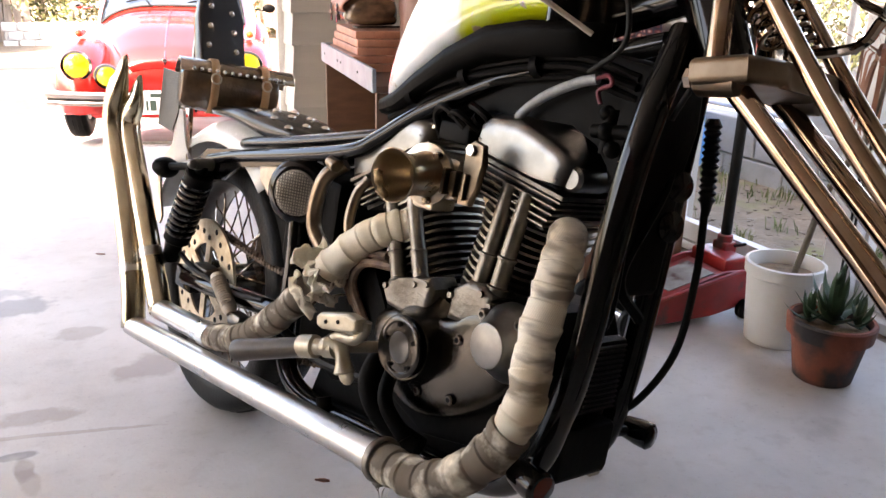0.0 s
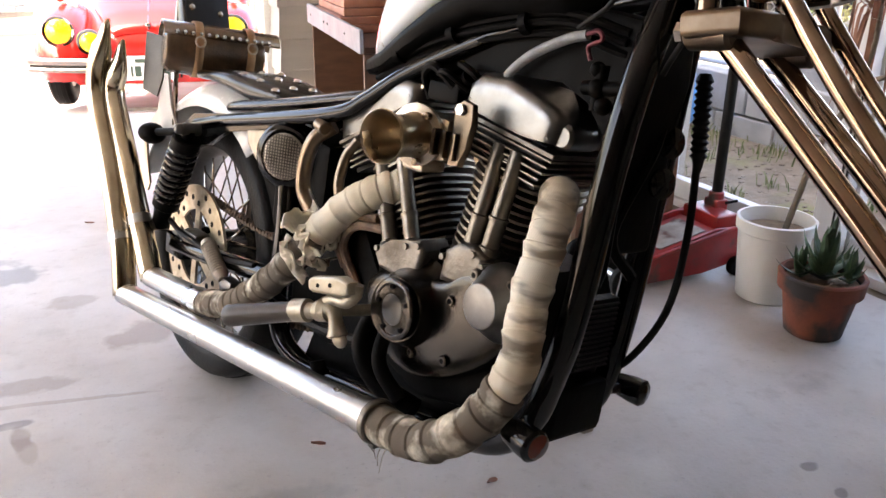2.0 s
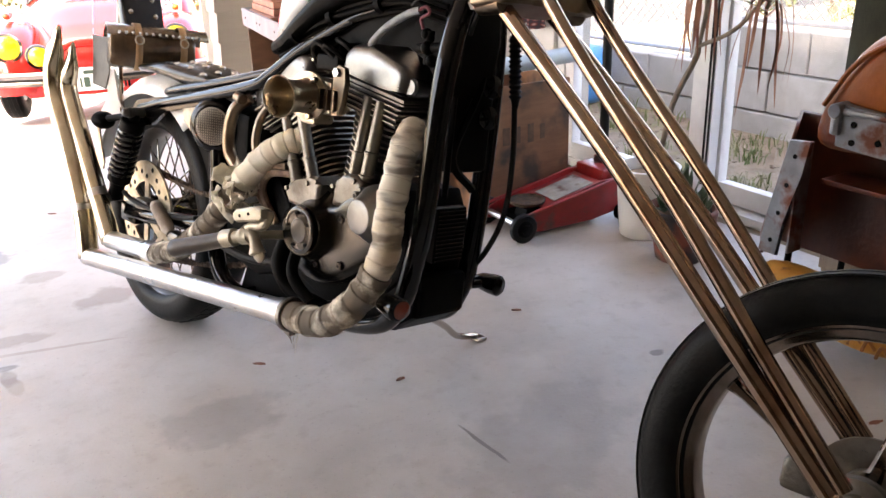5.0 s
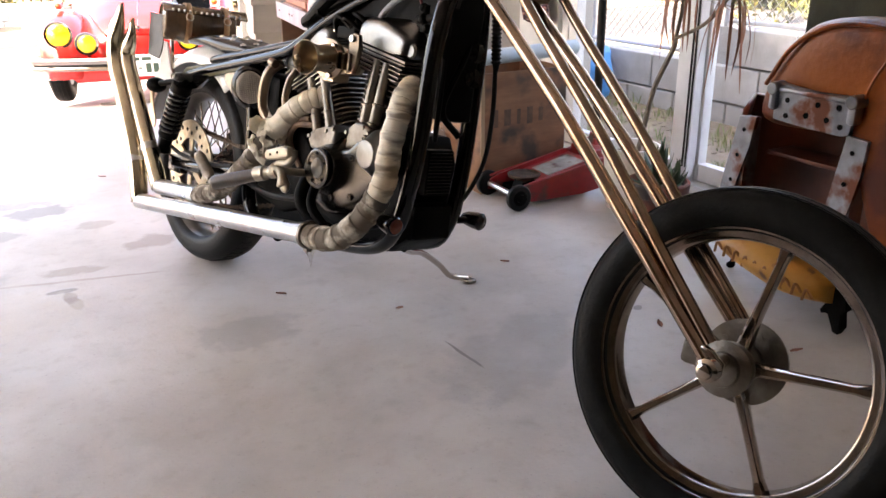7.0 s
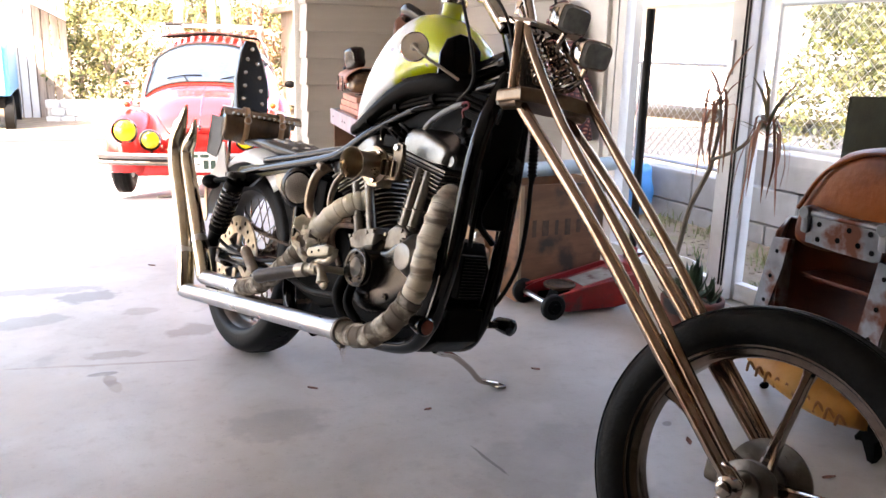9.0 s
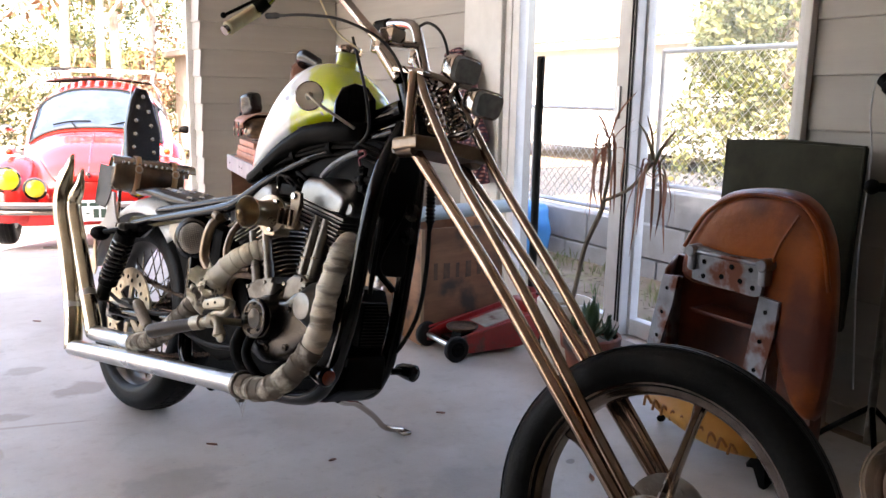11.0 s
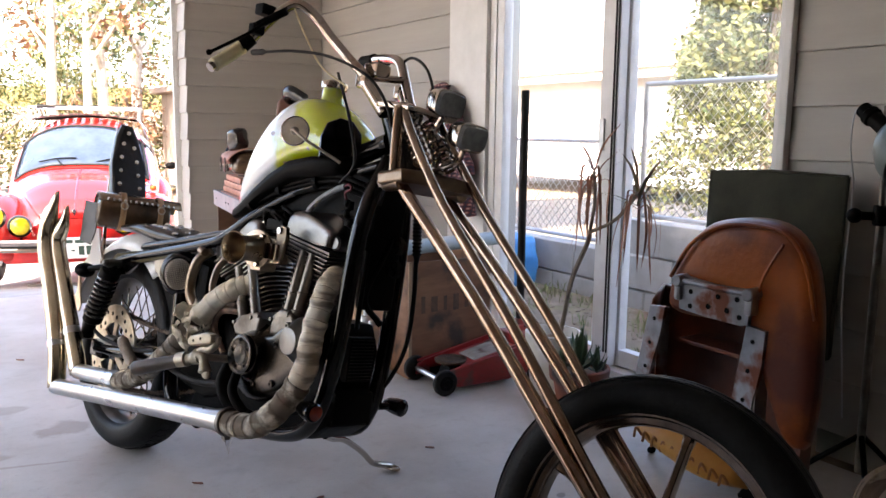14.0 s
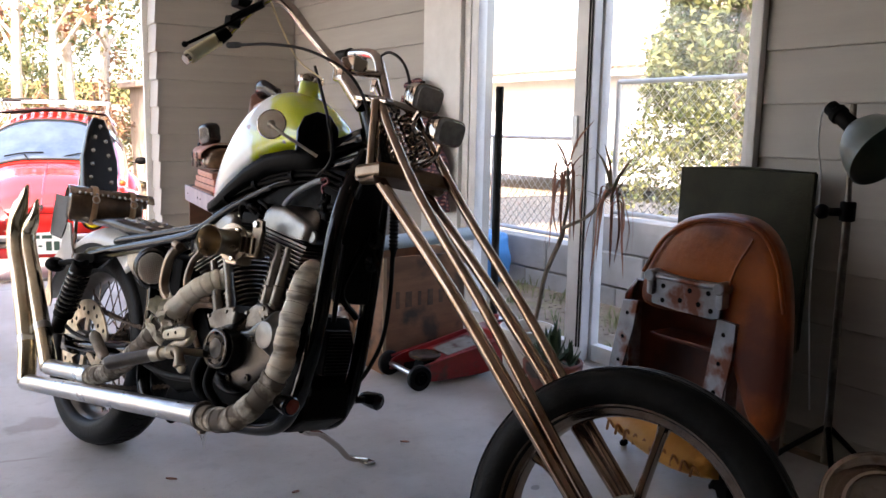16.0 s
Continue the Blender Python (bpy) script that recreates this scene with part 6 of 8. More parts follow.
    cl = part("lower_clamp", b, BROWNCHROME, BIKE, "cast metal lower fork clamp")
    for s in (1, -1):
        b = B()
        cyl(b, P(1.155, 0.095 * s, 0.888), P(1.21, 0.095 * s, 0.893), 0.019, seg=20, bevel=0.004)
        part("clamp_end", b, BROWNCHROME, cl)
        b = B()
        cyl(b, P(1.15, 0.095 * s, 0.888), P(1.142, 0.095 * s, 0.887), 0.012, seg=6)
        part("bolt", b, CHROME, cl)
    b = B()
    m = Matrix.Translation(P(1.12, 0, 1.06)) @ pose(0, 0, 0, 0, 5, 0)
    prism(b, [(-0.03, -0.09), (0.05, -0.075), (0.055, 0.075), (-0.03, 0.09), (-0.1, 0.045), (-0.14, 0.0), (-0.1, -0.045)], m, 0.016, 0.006)
    part("top_clamp", b, CHROME, BIKE, "chrome top fork clamp")
    # handlebar
    b = B()
    tube(b, [P(1.04, 0.045, 1.07), P(1.012, 0.06, 1.12), P(0.96, 0.08, 1.165), P(0.905, 0.1, 1.215), P(0.86, 0.125, 1.265), P(0.825, 0.155, 1.284), P(0.785, 0.185, 1.245), P(0.735, 0.215, 1.178), P(0.735, 0.3, 1.1)], 0.0115, 16, n=8)
    hb = part("handlebar", b, CHROME, BIKE, "tall chrome handlebar")
    b = B()
    tube(b, [P(1.044, -0.05, 1.084), P(1.002, -0.06, 1.149), P(0.949, -0.08, 1.203), P(0.836, -0.125, 1.228), P(0.71, -0.175, 1.239)], 0.0127, 16, n=8)
    part("bar_side", b, CHROME, hb)
    b = B()
    cyl(b, P(1.005, -0.06, 1.149), P(0.995, 0.065, 1.129), 0.009, seg=12)
    part("cross_bar", b, CHROME, hb)
    for s in (1, -1):
        b = B()
        cyl(b, P(1.075, 0.05 * s, 1.045), P(1.004, 0.058 * s, 1.116), 0.017, seg=16, bevel=0.003)
        box(b, P(0.999, 0.06 * s, 1.12), (0.035, 0.03, 0.035), pose(0, 0, 0), bevel=0.006)
        part("riser", b, CHROME, hb)
        b = B()
        a, c = (P(0.727, 0.22, 1.17), P(0.736, 0.31, 1.092)) if s > 0 else (P(0.779, -0.148, 1.234), P(0.688, -0.184, 1.242))
        revolve(b, a, c - a, [(0, 0.013), (0.003, 0.0172)] + [(0.006 + 0.0045 * k + dz, 0.016 - (0.001 if dz else 0)) for k in range(18) for dz in (0, 0.0025)] + [(0.089, 0.0165), (0.094, 0.0165), (0.097, 0.012)], 20)
        part("grip", b, CREAM if s > 0 else RUBBER, hb, "ribbed cream grip" if s > 0 else "black rubber grip")
        b = B()
        tube(b, [P(0.79, 0.21, 1.225), P(0.779, 0.24, 1.194), P(0.755, 0.28, 1.158), P(0.744, 0.31, 1.133)] if s > 0 else [P(0.861, -0.12, 1.222), P(0.806, -0.15, 1.22), P(0.718, -0.185, 1.218)], 0.004, 10)
        ball(b, P(0.743, 0.312, 1.132) if s > 0 else P(0.717, -0.186, 1.218), 0.007)
        part("lever", b, BLACKM, hb)
        b = B()
        if s > 0:
            box(b, P(0.765, 0.195, 1.262), (0.034, 0.04, 0.026), bevel=0.005)
            cyl(b, P(0.83, 0.18, 1.26), P(0.77, 0.215, 1.22), 0.0095, seg=14, bevel=0.002)
            box(b, P(0.765, 0.212, 1.212), (0.026, 0.032, 0.026), bevel=0.005)
            cyl(b, P(0.745, 0.208, 1.195), P(0.732, 0.222, 1.172), 0.0165, seg=14)
        else:
            box(b, P(0.844, -0.125, 1.222), (0.03, 0.026, 0.022), bevel=0.006)
        part("switch_pod", b, BLACKM, hb)
    b = B()
    tube(b, [P(0.665, 0.15, 1.18), P(0.721, 0.15, 1.178), P(0.837, 0.15, 1.173), P(0.967, 0.14, 1.155), P(1.075, 0.11, 1.11), P(1.135, 0.09, 1.03), P(1.15, 0.08, 0.92), P(1.11, 0.06, 0.84)], 0.005, 10, radii=lambda s: 0.0075 if s < 0.13 else 0.0035)
    tube(b, [P(0.945, -0.09, 1.201), P(1.012, -0.07, 1.206), P(1.094, -0.05, 1.156), P(1.154, -0.04, 1.028), P(1.178, -0.06, 0.889)], 0.0035, 10)
    tube(b, [P(0.936, 0.09, 1.133), P(1.018, 0.1, 1.014), P(1.052, 0.1, 0.924), P(0.993, 0.085, 0.879)], 0.0035, 10)
    part("control_cable", b, RUBBER, hb, "black control cables")
    b = B()
    tube(b, [P(0.83, 0.16, 1.27), P(0.87, 0.15, 1.21), P(0.92, 0.13, 1.14), P(0.98, 0.1, 1.1)], 0.0022, 6)
    part("brake_hose", b, CREAM, hb, "thin cream cable")
    b = B()
    box(b, P(1.002, 0.03, 1.148), (0.05, 0.045, 0.035), bevel=0.006)
    part("instrument_block", b, CHROME, hb)
    # mirror
    b = B()
    ax = Vector((0.55, -0.83, 0.08))
    o = P(0.888, 0.15, 0.984)
    revolve(b, o, ax, [(-0.02, 0.004), (-0.018, 0.013), (-0.011, 0.028), (0, 0.0345), (0.004, 0.035), (0.006, 0.0325)], 32, caps=False)
    mi = part("mirror", b, CHROME, BIKE, "round chrome mirror on a stem")
    b = B()
    revolve(b, o + ax.normalized() * 0.004, ax, [(0, 0.0325), (0.0012, 0.0005)], 32)
    part("mirror_back", b, mat("mirror_back", (0.78, 0.69, 0.54), 0.35, 0.2, (0.66, 0.56, 0.42), 30), mi)
    b = B()
    revolve(b, o + ax.normalized() * 0.006, ax, [(0, 0.01), (0.006, 0.008), (0.01, 0.004)], 18)
    tube(b, [o + ax.normalized() * 0.014, P(0.93, 0.15, 0.965), P(0.96, 0.12, 0.945), P(0.99, 0.09, 0.925)], 0.0035, 10)
    part("stem", b, CREAMPAINT, mi)
    # spot lamps
    for o in (P(1.25, 0.04, 1.068), P(1.315, 0.03, 1.0)):
        m = Matrix.Translation(o) @ pose(0, 0, 0, 0, 12, -6)
        b = B()
        rings = []
        for x, sc in ((-0.045, 0.35), (-0.035, 0.7), (-0.015, 0.93), (0.008, 1.0), (0.012, 1.0)):
            rings.append([b.verts.new(m @ Vector((x, 0.04 * sc * math.copysign(abs(math.cos(a)) ** 0.5, math.cos(a)), 0.029 * sc * math.copysign(abs(math.sin(a)) ** 0.5, math.sin(a))))) for a in [2 * math.pi * k / 24 for k in range(24)]])
        skin(b, rings)
        sp = part("spot_lamp", b, CHROME, BIKE, "small chrome rectangular spot lamp")
        b = B()
        for x, sc in ((0.012, 0.93),):
            r0 = [b.verts.new(m @ Vector((x, 0.04 * sc * math.copysign(abs(math.cos(a)) ** 0.5, math.cos(a)), 0.029 * sc * math.copysign(abs(math.sin(a)) ** 0.5, math.sin(a))))) for a in [2 * math.pi * k / 24 for k in range(24)]]
            r1 = [b.verts.new(m @ Vector((0.02, 0.036 * sc * math.copysign(abs(math.cos(a)) ** 0.5, math.cos(a)), 0.025 * sc * math.copysign(abs(math.sin(a)) ** 0.5, math.sin(a))))) for a in [2 * math.pi * k / 24 for k in range(24)]]
            skin(b, [r0, r1])
        part("lens", b, GLASSY, sp, "ribbed grey lamp glass")
        b = B()
        tube(b, [o + Vector((-0.01, 0, -0.028)), o + Vector((-0.03, 0.005, -0.055)), P(1.22, 0.02, o.z - 0.07)], 0.006, 8)
        part("bracket", b, CHROME, sp)
    # turn signals
    for s, u, z, stalk in ((1, 1.09, 0.385, P(1.04, 0.09, 0.375)), (-1, 1.02, 0.362, P(0.985, -0.08, 0.355))):
        o = P(u, 0.16 * s, z)
        b = B()
        revolve(b, o + Vector((-0.035, 0, 0)), Vector((1, -0.12 * s, 0)), [(0, 0.004), (0.006, 0.011), (0.02, 0.0175), (0.045, 0.021), (0.062, 0.0215), (0.066, 0.0175)], 24)
        tube(b, [stalk, o.lerp(stalk, 0.5), o], 0.009, 10)
        sg = part("turn_signal", b, BLACK, BIKE, "black bullet turn signal")
        b = B()
        revolve(b, o + Vector((0.031, -0.004 * s, 0)), Vector((1, -0.12 * s, 0)), [(0, 0.0165), (0.003, 0.012), (0.005, 0.001)], 24)
        part("lens", b, REDLENS if s > 0 else BLACK, sg, "dark amber signal lens")
    b = B()
    revolve(b, P(1.068, -0.1, 0.85), P(0.02, 0, -0.12), [(0, 0.008)] + [(0.01 + 0.009 * k + dz, 0.0125 - (0.004 if dz else 0)) for k in range(12) for dz in (0, 0.0045)] + [(0.13, 0.005)], 14)
    tube(b, [P(1.086, -0.1, 0.735), P(1.098, -0.1, 0.63), P(1.093, -0.1, 0.522), P(1.05, -0.1, 0.43), P(1.0, -0.1, 0.387)], 0.0055, 10)
    part("clutch_cable", b, RUBBER, BIKE, "black cable with a ribbed bellows boot")
    b = B()
    tube(b, [P(0.9, -0.06, 0.262), P(0.86, -0.12, 0.24), P(0.819, -0.2, 0.219), P(0.775, -0.31, 0.165), P(0.757, -0.38, 0.12), P(0.752, -0.455, 0.104)], 0.0085, 10)
    box(b, P(0.75, -0.462, 0.098), (0.045, 0.035, 0.012), pose(0, 0, 0), bevel=0.004)
    part("kickstand", b, CHROME, BIKE, "chrome kickstand")


front_wheel()
rear_wheel()
frame_tubes()
engine()
exhaust()
tank_and_seat()
rear_end()
front_end()


def tool_roll():
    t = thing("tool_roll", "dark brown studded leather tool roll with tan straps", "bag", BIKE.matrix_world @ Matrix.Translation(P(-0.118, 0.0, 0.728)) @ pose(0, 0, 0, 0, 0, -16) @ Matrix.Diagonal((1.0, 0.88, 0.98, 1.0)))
    b = B()
    L = 0.14
    revolve(b, (0, -L, 0), (0, 1, 0), [(0, 0.02), (0.002, 0.048), (0.012, 0.056), (0.06, 0.058), (0.19, 0.058), (0.238, 0.056), (0.248, 0.048), (0.25, 0.02)], 26)
    part("body", b, BROWNLEATHER, t)
    b = B()
    rows = []
    for k in range(11):
        a = radians(165 - 130 * k / 10)
        rows.append([b.verts.new((0.061 * math.cos(a) + 0.001, y, 0.061 * math.sin(a))) for y in (-L - 0.006, L + 0.006)])
    for p, q in zip(rows, rows[1:]):
        b.faces.new((p[0], p[1], q[1], q[0]))
    fl = part("flap", b, BROWNLEATHER, t)
    md = fl.modifiers.new("thick", "SOLIDIFY")
    md.thickness = 0.004
    for k in range(13):
        b = B()
        a = radians(38)
        ball(b, (0.0645 * math.cos(a), -0.115 + 0.23 * k / 12, 0.0645 * math.sin(a)), 0.0058, u=8, v=6)
        part("stud", b, STUDMETAL, fl)
    for y in (-0.06, 0.07):
        b = B()
        rows = []
        for k in range(15):
            a = radians(150 - 230 * k / 14)
            r = 0.0665 if k < 14 else 0.062
            rows.append([b.verts.new((r * math.cos(a), y + w, r * math.sin(a))) for w in (-0.01, 0.01)])
        for p, q in zip(rows, rows[1:]):
            b.faces.new((p[0], p[1], q[1], q[0]))
        st = part("strap", b, TANLEATHER, t, "tan leather strap")
        md = st.modifiers.new("thick", "SOLIDIFY")
        md.thickness = 0.003
        b = B()
        torus(b, (0.07 * math.cos(radians(20)), y, 0.07 * math.sin(radians(20))), (1, 0, 0.36), 0.012, 0.0022, 0.0022, 16, 6)
        part("buckle", b, BRASS, st)
    b = B()
    prism(b, [(-0.03, 0.045), (0.03, 0.04), (0.036, -0.05), (0.02, -0.1), (-0.03, -0.09)], Matrix.Translation((-0.05, -L - 0.012, -0.02)) @ pose(0, 0, 0, 90, 0, 40), 0.006, 0.002)
    part("end_flap", b, DARKLEATHER, t)


tool_roll()


# ---- the car outside ----
def lerp_rows(rows, y):
    for p, q in zip(rows, rows[1:]):
        if y <= q[0]:
            s = max(0.0, (y - p[0]) / (q[0] - p[0]))
            s = s * s * (3 - 2 * s) * 0.35 + s * 0.65
            return [a + (b - a) * s for a, b in zip(p[1:], q[1:])]
    return list(rows[-1][1:])


def signed_pow(x, e):
    return math.copysign(abs(x) ** e, x)


def red_car():
    car = thing("car", "small rounded red vintage car with yellow headlights, parked outside", "car", pose(0.86, 5.06, -0.28, 0, 0, -13))
    # y from the nose, half width, bottom, top, tumblehome
    rows = [(0.1, 0.24, 0.3, 0.47, 0.1), (0.15, 0.33, 0.27, 0.57, 0.15), (0.28, 0.42, 0.25, 0.68, 0.2), (0.6, 0.5, 0.24, 0.81, 0.2), (0.95, 0.57, 0.24, 0.875, 0.18), (1.13, 0.62, 0.24, 0.9, 0.16), (1.3, 0.64, 0.24, 1.02, 0.22), (1.62, 0.65, 0.24, 1.245, 0.3), (1.75, 0.655, 0.24, 1.3, 0.3), (2.1, 0.66, 0.24, 1.36, 0.3), (2.6, 0.65, 0.24, 1.36, 0.3), (3.1, 0.6, 0.26, 1.24, 0.3), (3.6, 0.48, 0.3, 0.92, 0.25), (3.95, 0.28, 0.36, 0.55, 0.2)]

    def shell(y, a, off=0.0):
        hw, z0, z1, tumble = lerp_rows(rows, y)
        c, s = math.cos(a), math.sin(a)
        zc, hz = (z0 + z1) / 2, (z1 - z0) / 2
        up = max(0.0, signed_pow(s, 0.62))
        return Vector(((hw + off) * signed_pow(c, 0.62) * (1 - tumble * up * up), y, zc + (hz + off) * signed_pow(s, 0.62)))

    ys = [0.1 + 3.85 * k / 54 for k in range(55)]
    b = B()
    skin(b, [[b.verts.new(shell(y, 2 * math.pi * k / 40)) for k in range(40)] for y in ys])
    body = part("body", b, RED, car, sharp=60)

    def patch(name, y0, y1, spread, off, material, label="", n=16, m=18):
        b = B()
        g = []
        for i in range(n + 1):
            y = y0 + (y1 - y0) * i / n
            w = spread(i / n)
            g.append([b.verts.new(shell(y, math.pi / 2 + w * (2 * j / m - 1), off)) for j in range(m + 1)])
        for p, q in zip(g, g[1:]):
            for j in range(m):
                b.faces.new((p[j], p[j + 1], q[j + 1], q[j]))
        ob = part(name, b, material, car, label, sharp=60)
        md = ob.modifiers.new("thick", "SOLIDIFY")
        md.thickness, md.offset = 0.012, -1
        return ob

    hood = patch("bonnet", 0.135, 1.08, lambda s: 0.75 + 0.42 * s ** 0.6, 0.014, RED, "red bonnet with a chrome centre strip")
    b = B()
    tube(b, [shell(y, math.pi / 2, 0.018) for y in (0.14, 0.2, 0.35, 0.6, 0.85, 1.07)], 0.006, 8)
    part("trim_strip", b, CHROME, hood, "chrome strip along the bonnet")
    b = B()
    box(b, shell(0.16, math.pi / 2, 0.03), (0.035, 0.05, 0.03), bevel=0.01)
    part("bonnet_handle", b, CHROME, hood, "chrome bonnet handle")
    patch("windscreen", 1.17, 1.66, lambda s: 1.08 - 0.1 * s, 0.01, CARGLASS, "windscreen reflecting the pale sky")
    for s in (1, -1):
        b = B()
        tube(b, [shell(y, math.pi / 2 + s * (1.1 - 0.1 * (y - 1.17) / 0.49), 0.012) for y in (1.16, 1.3, 1.45, 1.58, 1.68)], 0.011, 8)
        part("screen_seal", b, RUBBER, car)
    for yy in (1.165, 1.675):
        b = B()
        tube(b, [shell(yy, math.pi / 2 + 1.1 * (2 * j / 10 - 1), 0.012) for j in range(11)], 0.011, 8)
        part("screen_seal", b, RUBBER, car)
    for x0, x1 in ((-0.36, -0.05), (0.12, 0.42)):
        b = B()
        tube(b, [(x0, 1.2, 0.955), ((x0 + x1) / 2, 1.215, 0.985), (x1, 1.22, 0.99)], 0.007, 6)
        tube(b, [((x0 + x1) / 2 + 0.05, 1.13, 0.92), ((x0 + x1) / 2, 1.2, 0.975)], 0.006, 6)
        part("wiper", b, BLACKM, car)
    for s in (1, -1):
        # side window
        b = B()
        g = []
        for i in range(9):
            y = 1.78 + 0.75 * i / 8
            hw, z0, z1, tm = lerp_rows(rows, y)
            g.append([b.verts.new(shell(y, math.pi / 2 - s * (0.95 + 0.38 * j / 4), 0.006)) for j in range(5)])
        for p, q in zip(g, g[1:]):
            for j in range(4):
                b.faces.new((p[j], p[j + 1], q[j + 1], q[j]))
        part("side_window", b, CARGLASS, car)
        # fenders
        for name, yc, zc, rx, ry, rz in (("front_fender", 0.53, 0.36, 0.235, 0.47, 0.37), ("rear_fender", 3.15, 0.36, 0.24, 0.5, 0.38)):
            b = B()
            rings = []
            for i in range(15):
                a = math.pi * i / 14
                y = yc - ry * math.cos(a)
                k = max(0.02, math.sin(a)) ** 0.72
                rings.append([b.verts.new((s * 0.575 + rx * k * signed_pow(math.cos(q), 0.8), y, max(0.245 - 0.02 * k, zc + rz * k * signed_pow(math.sin(q), 0.85)))) for q in [2 * math.pi * j / 26 for j in range(26)]])
            skin(b, rings)
            part(name, b, RED, car, sharp=60)
        b = B()
        tube(b, [(s * 0.69, 0.95, 0.27), (s * 0.7, 1.8, 0.26), (s * 0.69, 2.75, 0.27)], 0.04, 10)
        part("running_board", b, RUBBER, car)
        # wheels
        for yc in (0.52, 2.95):
            b = B()
            torus(b, (s * 0.665, yc, 0.3), (1, 0, 0), 0.225, 0.075, 0.078, 40, 14, 0.75)
            w = part("wheel", b, TYRE, car, "black tyre with a pale steel rim")
            b = B()
            revolve(b, (s * 0.6, yc, 0.3), (s, 0, 0), [(0, 0.165), (0.11, 0.165), (0.12, 0.155), (0.1, 0.11), (0.12, 0.08), (0.14, 0.03), (0.142, 0.001)], 28)
            part("rim", b, GALV, w)
            b = B()
            for j in (-0.045, -0.015, 0.015, 0.045):
                torus(b, (s * 0.665 + j, yc, 0.3), (1, 0, 0), 0.2985 - 0.06 * abs(j), 0.003, 0.003, 40, 5)
            part("tread", b, TYRE, w)
        # lamps
        for name, x, y, z, r in (("headlight", 0.578, 0.095, 0.575, 0.098), ("fog_lamp", 0.375, 0.03, 0.51, 0.082)):
            b = B()
            o = Vector((s * x, y, z))
            back = 0.2 if name == "headlight" else 0.08
            ax = Vector((0, -1, 0.1 if name == "headlight" else 0.0))
            revolve(b, o, ax, [(-back, r * 0.55), (-back * 0.5, r * 0.93), (-0.012, r), (0.008, r + 0.006), (0.014, r + 0.002), (0.012, r - 0.012), (-0.006, r - 0.014)], 36)
            h = part(name, b, CHROME, car, "chrome-ringed lamp with yellow glass")
            b = B()
            revolve(b, o, ax, [(-0.004, r - 0.013), (0.008, r - 0.016), (0.02, r * 0.6), (0.026, r * 0.3), (0.028, 0.001)], 32)
            part("lens", b, YELLOW, h, "clear yellow lamp glass")
            b = B()
            for k in range(-3, 4):
                hh = math.sqrt((r - 0.018) ** 2 - (k * r * 0.24) ** 2) * 0.92
                cyl(b, o + Vector((k * r * 0.24, -0.0225 + 0.006 * abs(k), -hh)), o + Vector((k * r * 0.24, -0.0225 + 0.006 * abs(k), hh)), 0.0016, seg=4)
            part("flute", b, YELLOW, h)
            if name == "fog_lamp":
                b = B()
                cyl(b, o + Vector((0, 0.03, -r)), o + Vector((0, 0.04, -0.14)), 0.012, seg=8)
                part("post", b, CHROME, h)
        b = B()
        box(b, (s * 0.6, 0.5, 0.765), (0.055, 0.16, 0.05), bevel=0.02, segs=3)
        sg = part("indicator", b, CHROME, car, "orange indicator on the fender")
        b = B()
        ball(b, (s * 0.6, 0.42, 0.768), (0.026, 0.03, 0.022))
        part("lens", b, ORANGE, sg, "orange plastic lens")
        b = B()
        tube(b, [(s * 0.66, 1.45, 0.9), (s * 0.72, 1.4, 0.89), (s * 0.74, 1.38, 0.9)], 0.006, 6)
        ball(b, (s * 0.77, 1.38, 0.91), (0.055, 0.025, 0.036))
        part("door_mirror", b, BLACKM if s > 0 else CHROME, car)
        b = B()
        tube(b, [(s * 0.2, 0.2, 0.26), (s * 0.55, 0.4, 0.22), (s * 0.62, 0.5, 0.3)], 0.018, 8)
        part("track_arm", b, BLACKM, car)
    # bumper
    b = B()
    rings = []
    for k in range(25):
        s = -1 + k / 12
        x = 0.8 * s
        y = -0.05 + 0.15 * abs(s) ** 2.6
        rings.append([b.verts.new((x, y + dy, 0.36 + dz)) for dy, dz in ((0.025, -0.052), (0.0, -0.05), (-0.016, -0.03), (-0.008, -0.012), (-0.008, 0.012), (-0.016, 0.03), (0.0, 0.048), (0.025, 0.05))])
    skin(b, rings)
    bp = part("bumper", b, CHROME, car, "chrome front bumper with a dark rubber band")
    b = B()
    rings = []
    for k in range(25):
        s = -1 + k / 12
        y = -0.059 + 0.15 * abs(s) ** 2.6
        rings.append([b.verts.new((0.79 * s, y + dy, 0.352 + dz)) for dy, dz in ((0.004, -0.012), (-0.006, -0.009), (-0.006, 0.009), (0.004, 0.012))])
    skin(b, rings)
    part("rubber_band", b, RUBBER, bp)
    b = B()
    box(b, (0.0, -0.085, 0.345), (0.33, 0.012, 0.165), bevel=0.006)
    pl = part("number_plate", b, PLATE, car, "white number plate with dark bars")
    for x, z, w, h in ((-0.045, 0.395, 0.09, 0.026), (0.05, 0.395, 0.07, 0.026), (-0.115, 0.325, 0.014, 0.07), (-0.075, 0.325, 0.04, 0.07), (0.0, 0.325, 0.028, 0.012), (0.06, 0.325, 0.04, 0.07), (0.115, 0.325, 0.04, 0.07)):
        b = B()
        box(b, (x, -0.0925, z), (w, 0.003, h))
        part("plate_bar", b, PLATEINK, pl, smooth=False)
    b = B()
    box(b, (0, 0.12, 0.265), (0.4, 0.03, 0.05), bevel=0.006)
    gr = part("lower_grille", b, BLACKM, car, "dark slotted lower grille")
    for k in range(16):
        b = B()
        box(b, (-0.18 + 0.024 * k, 0.102, 0.265), (0.008, 0.006, 0.04))
        part("slat", b, RED, gr, smooth=False)
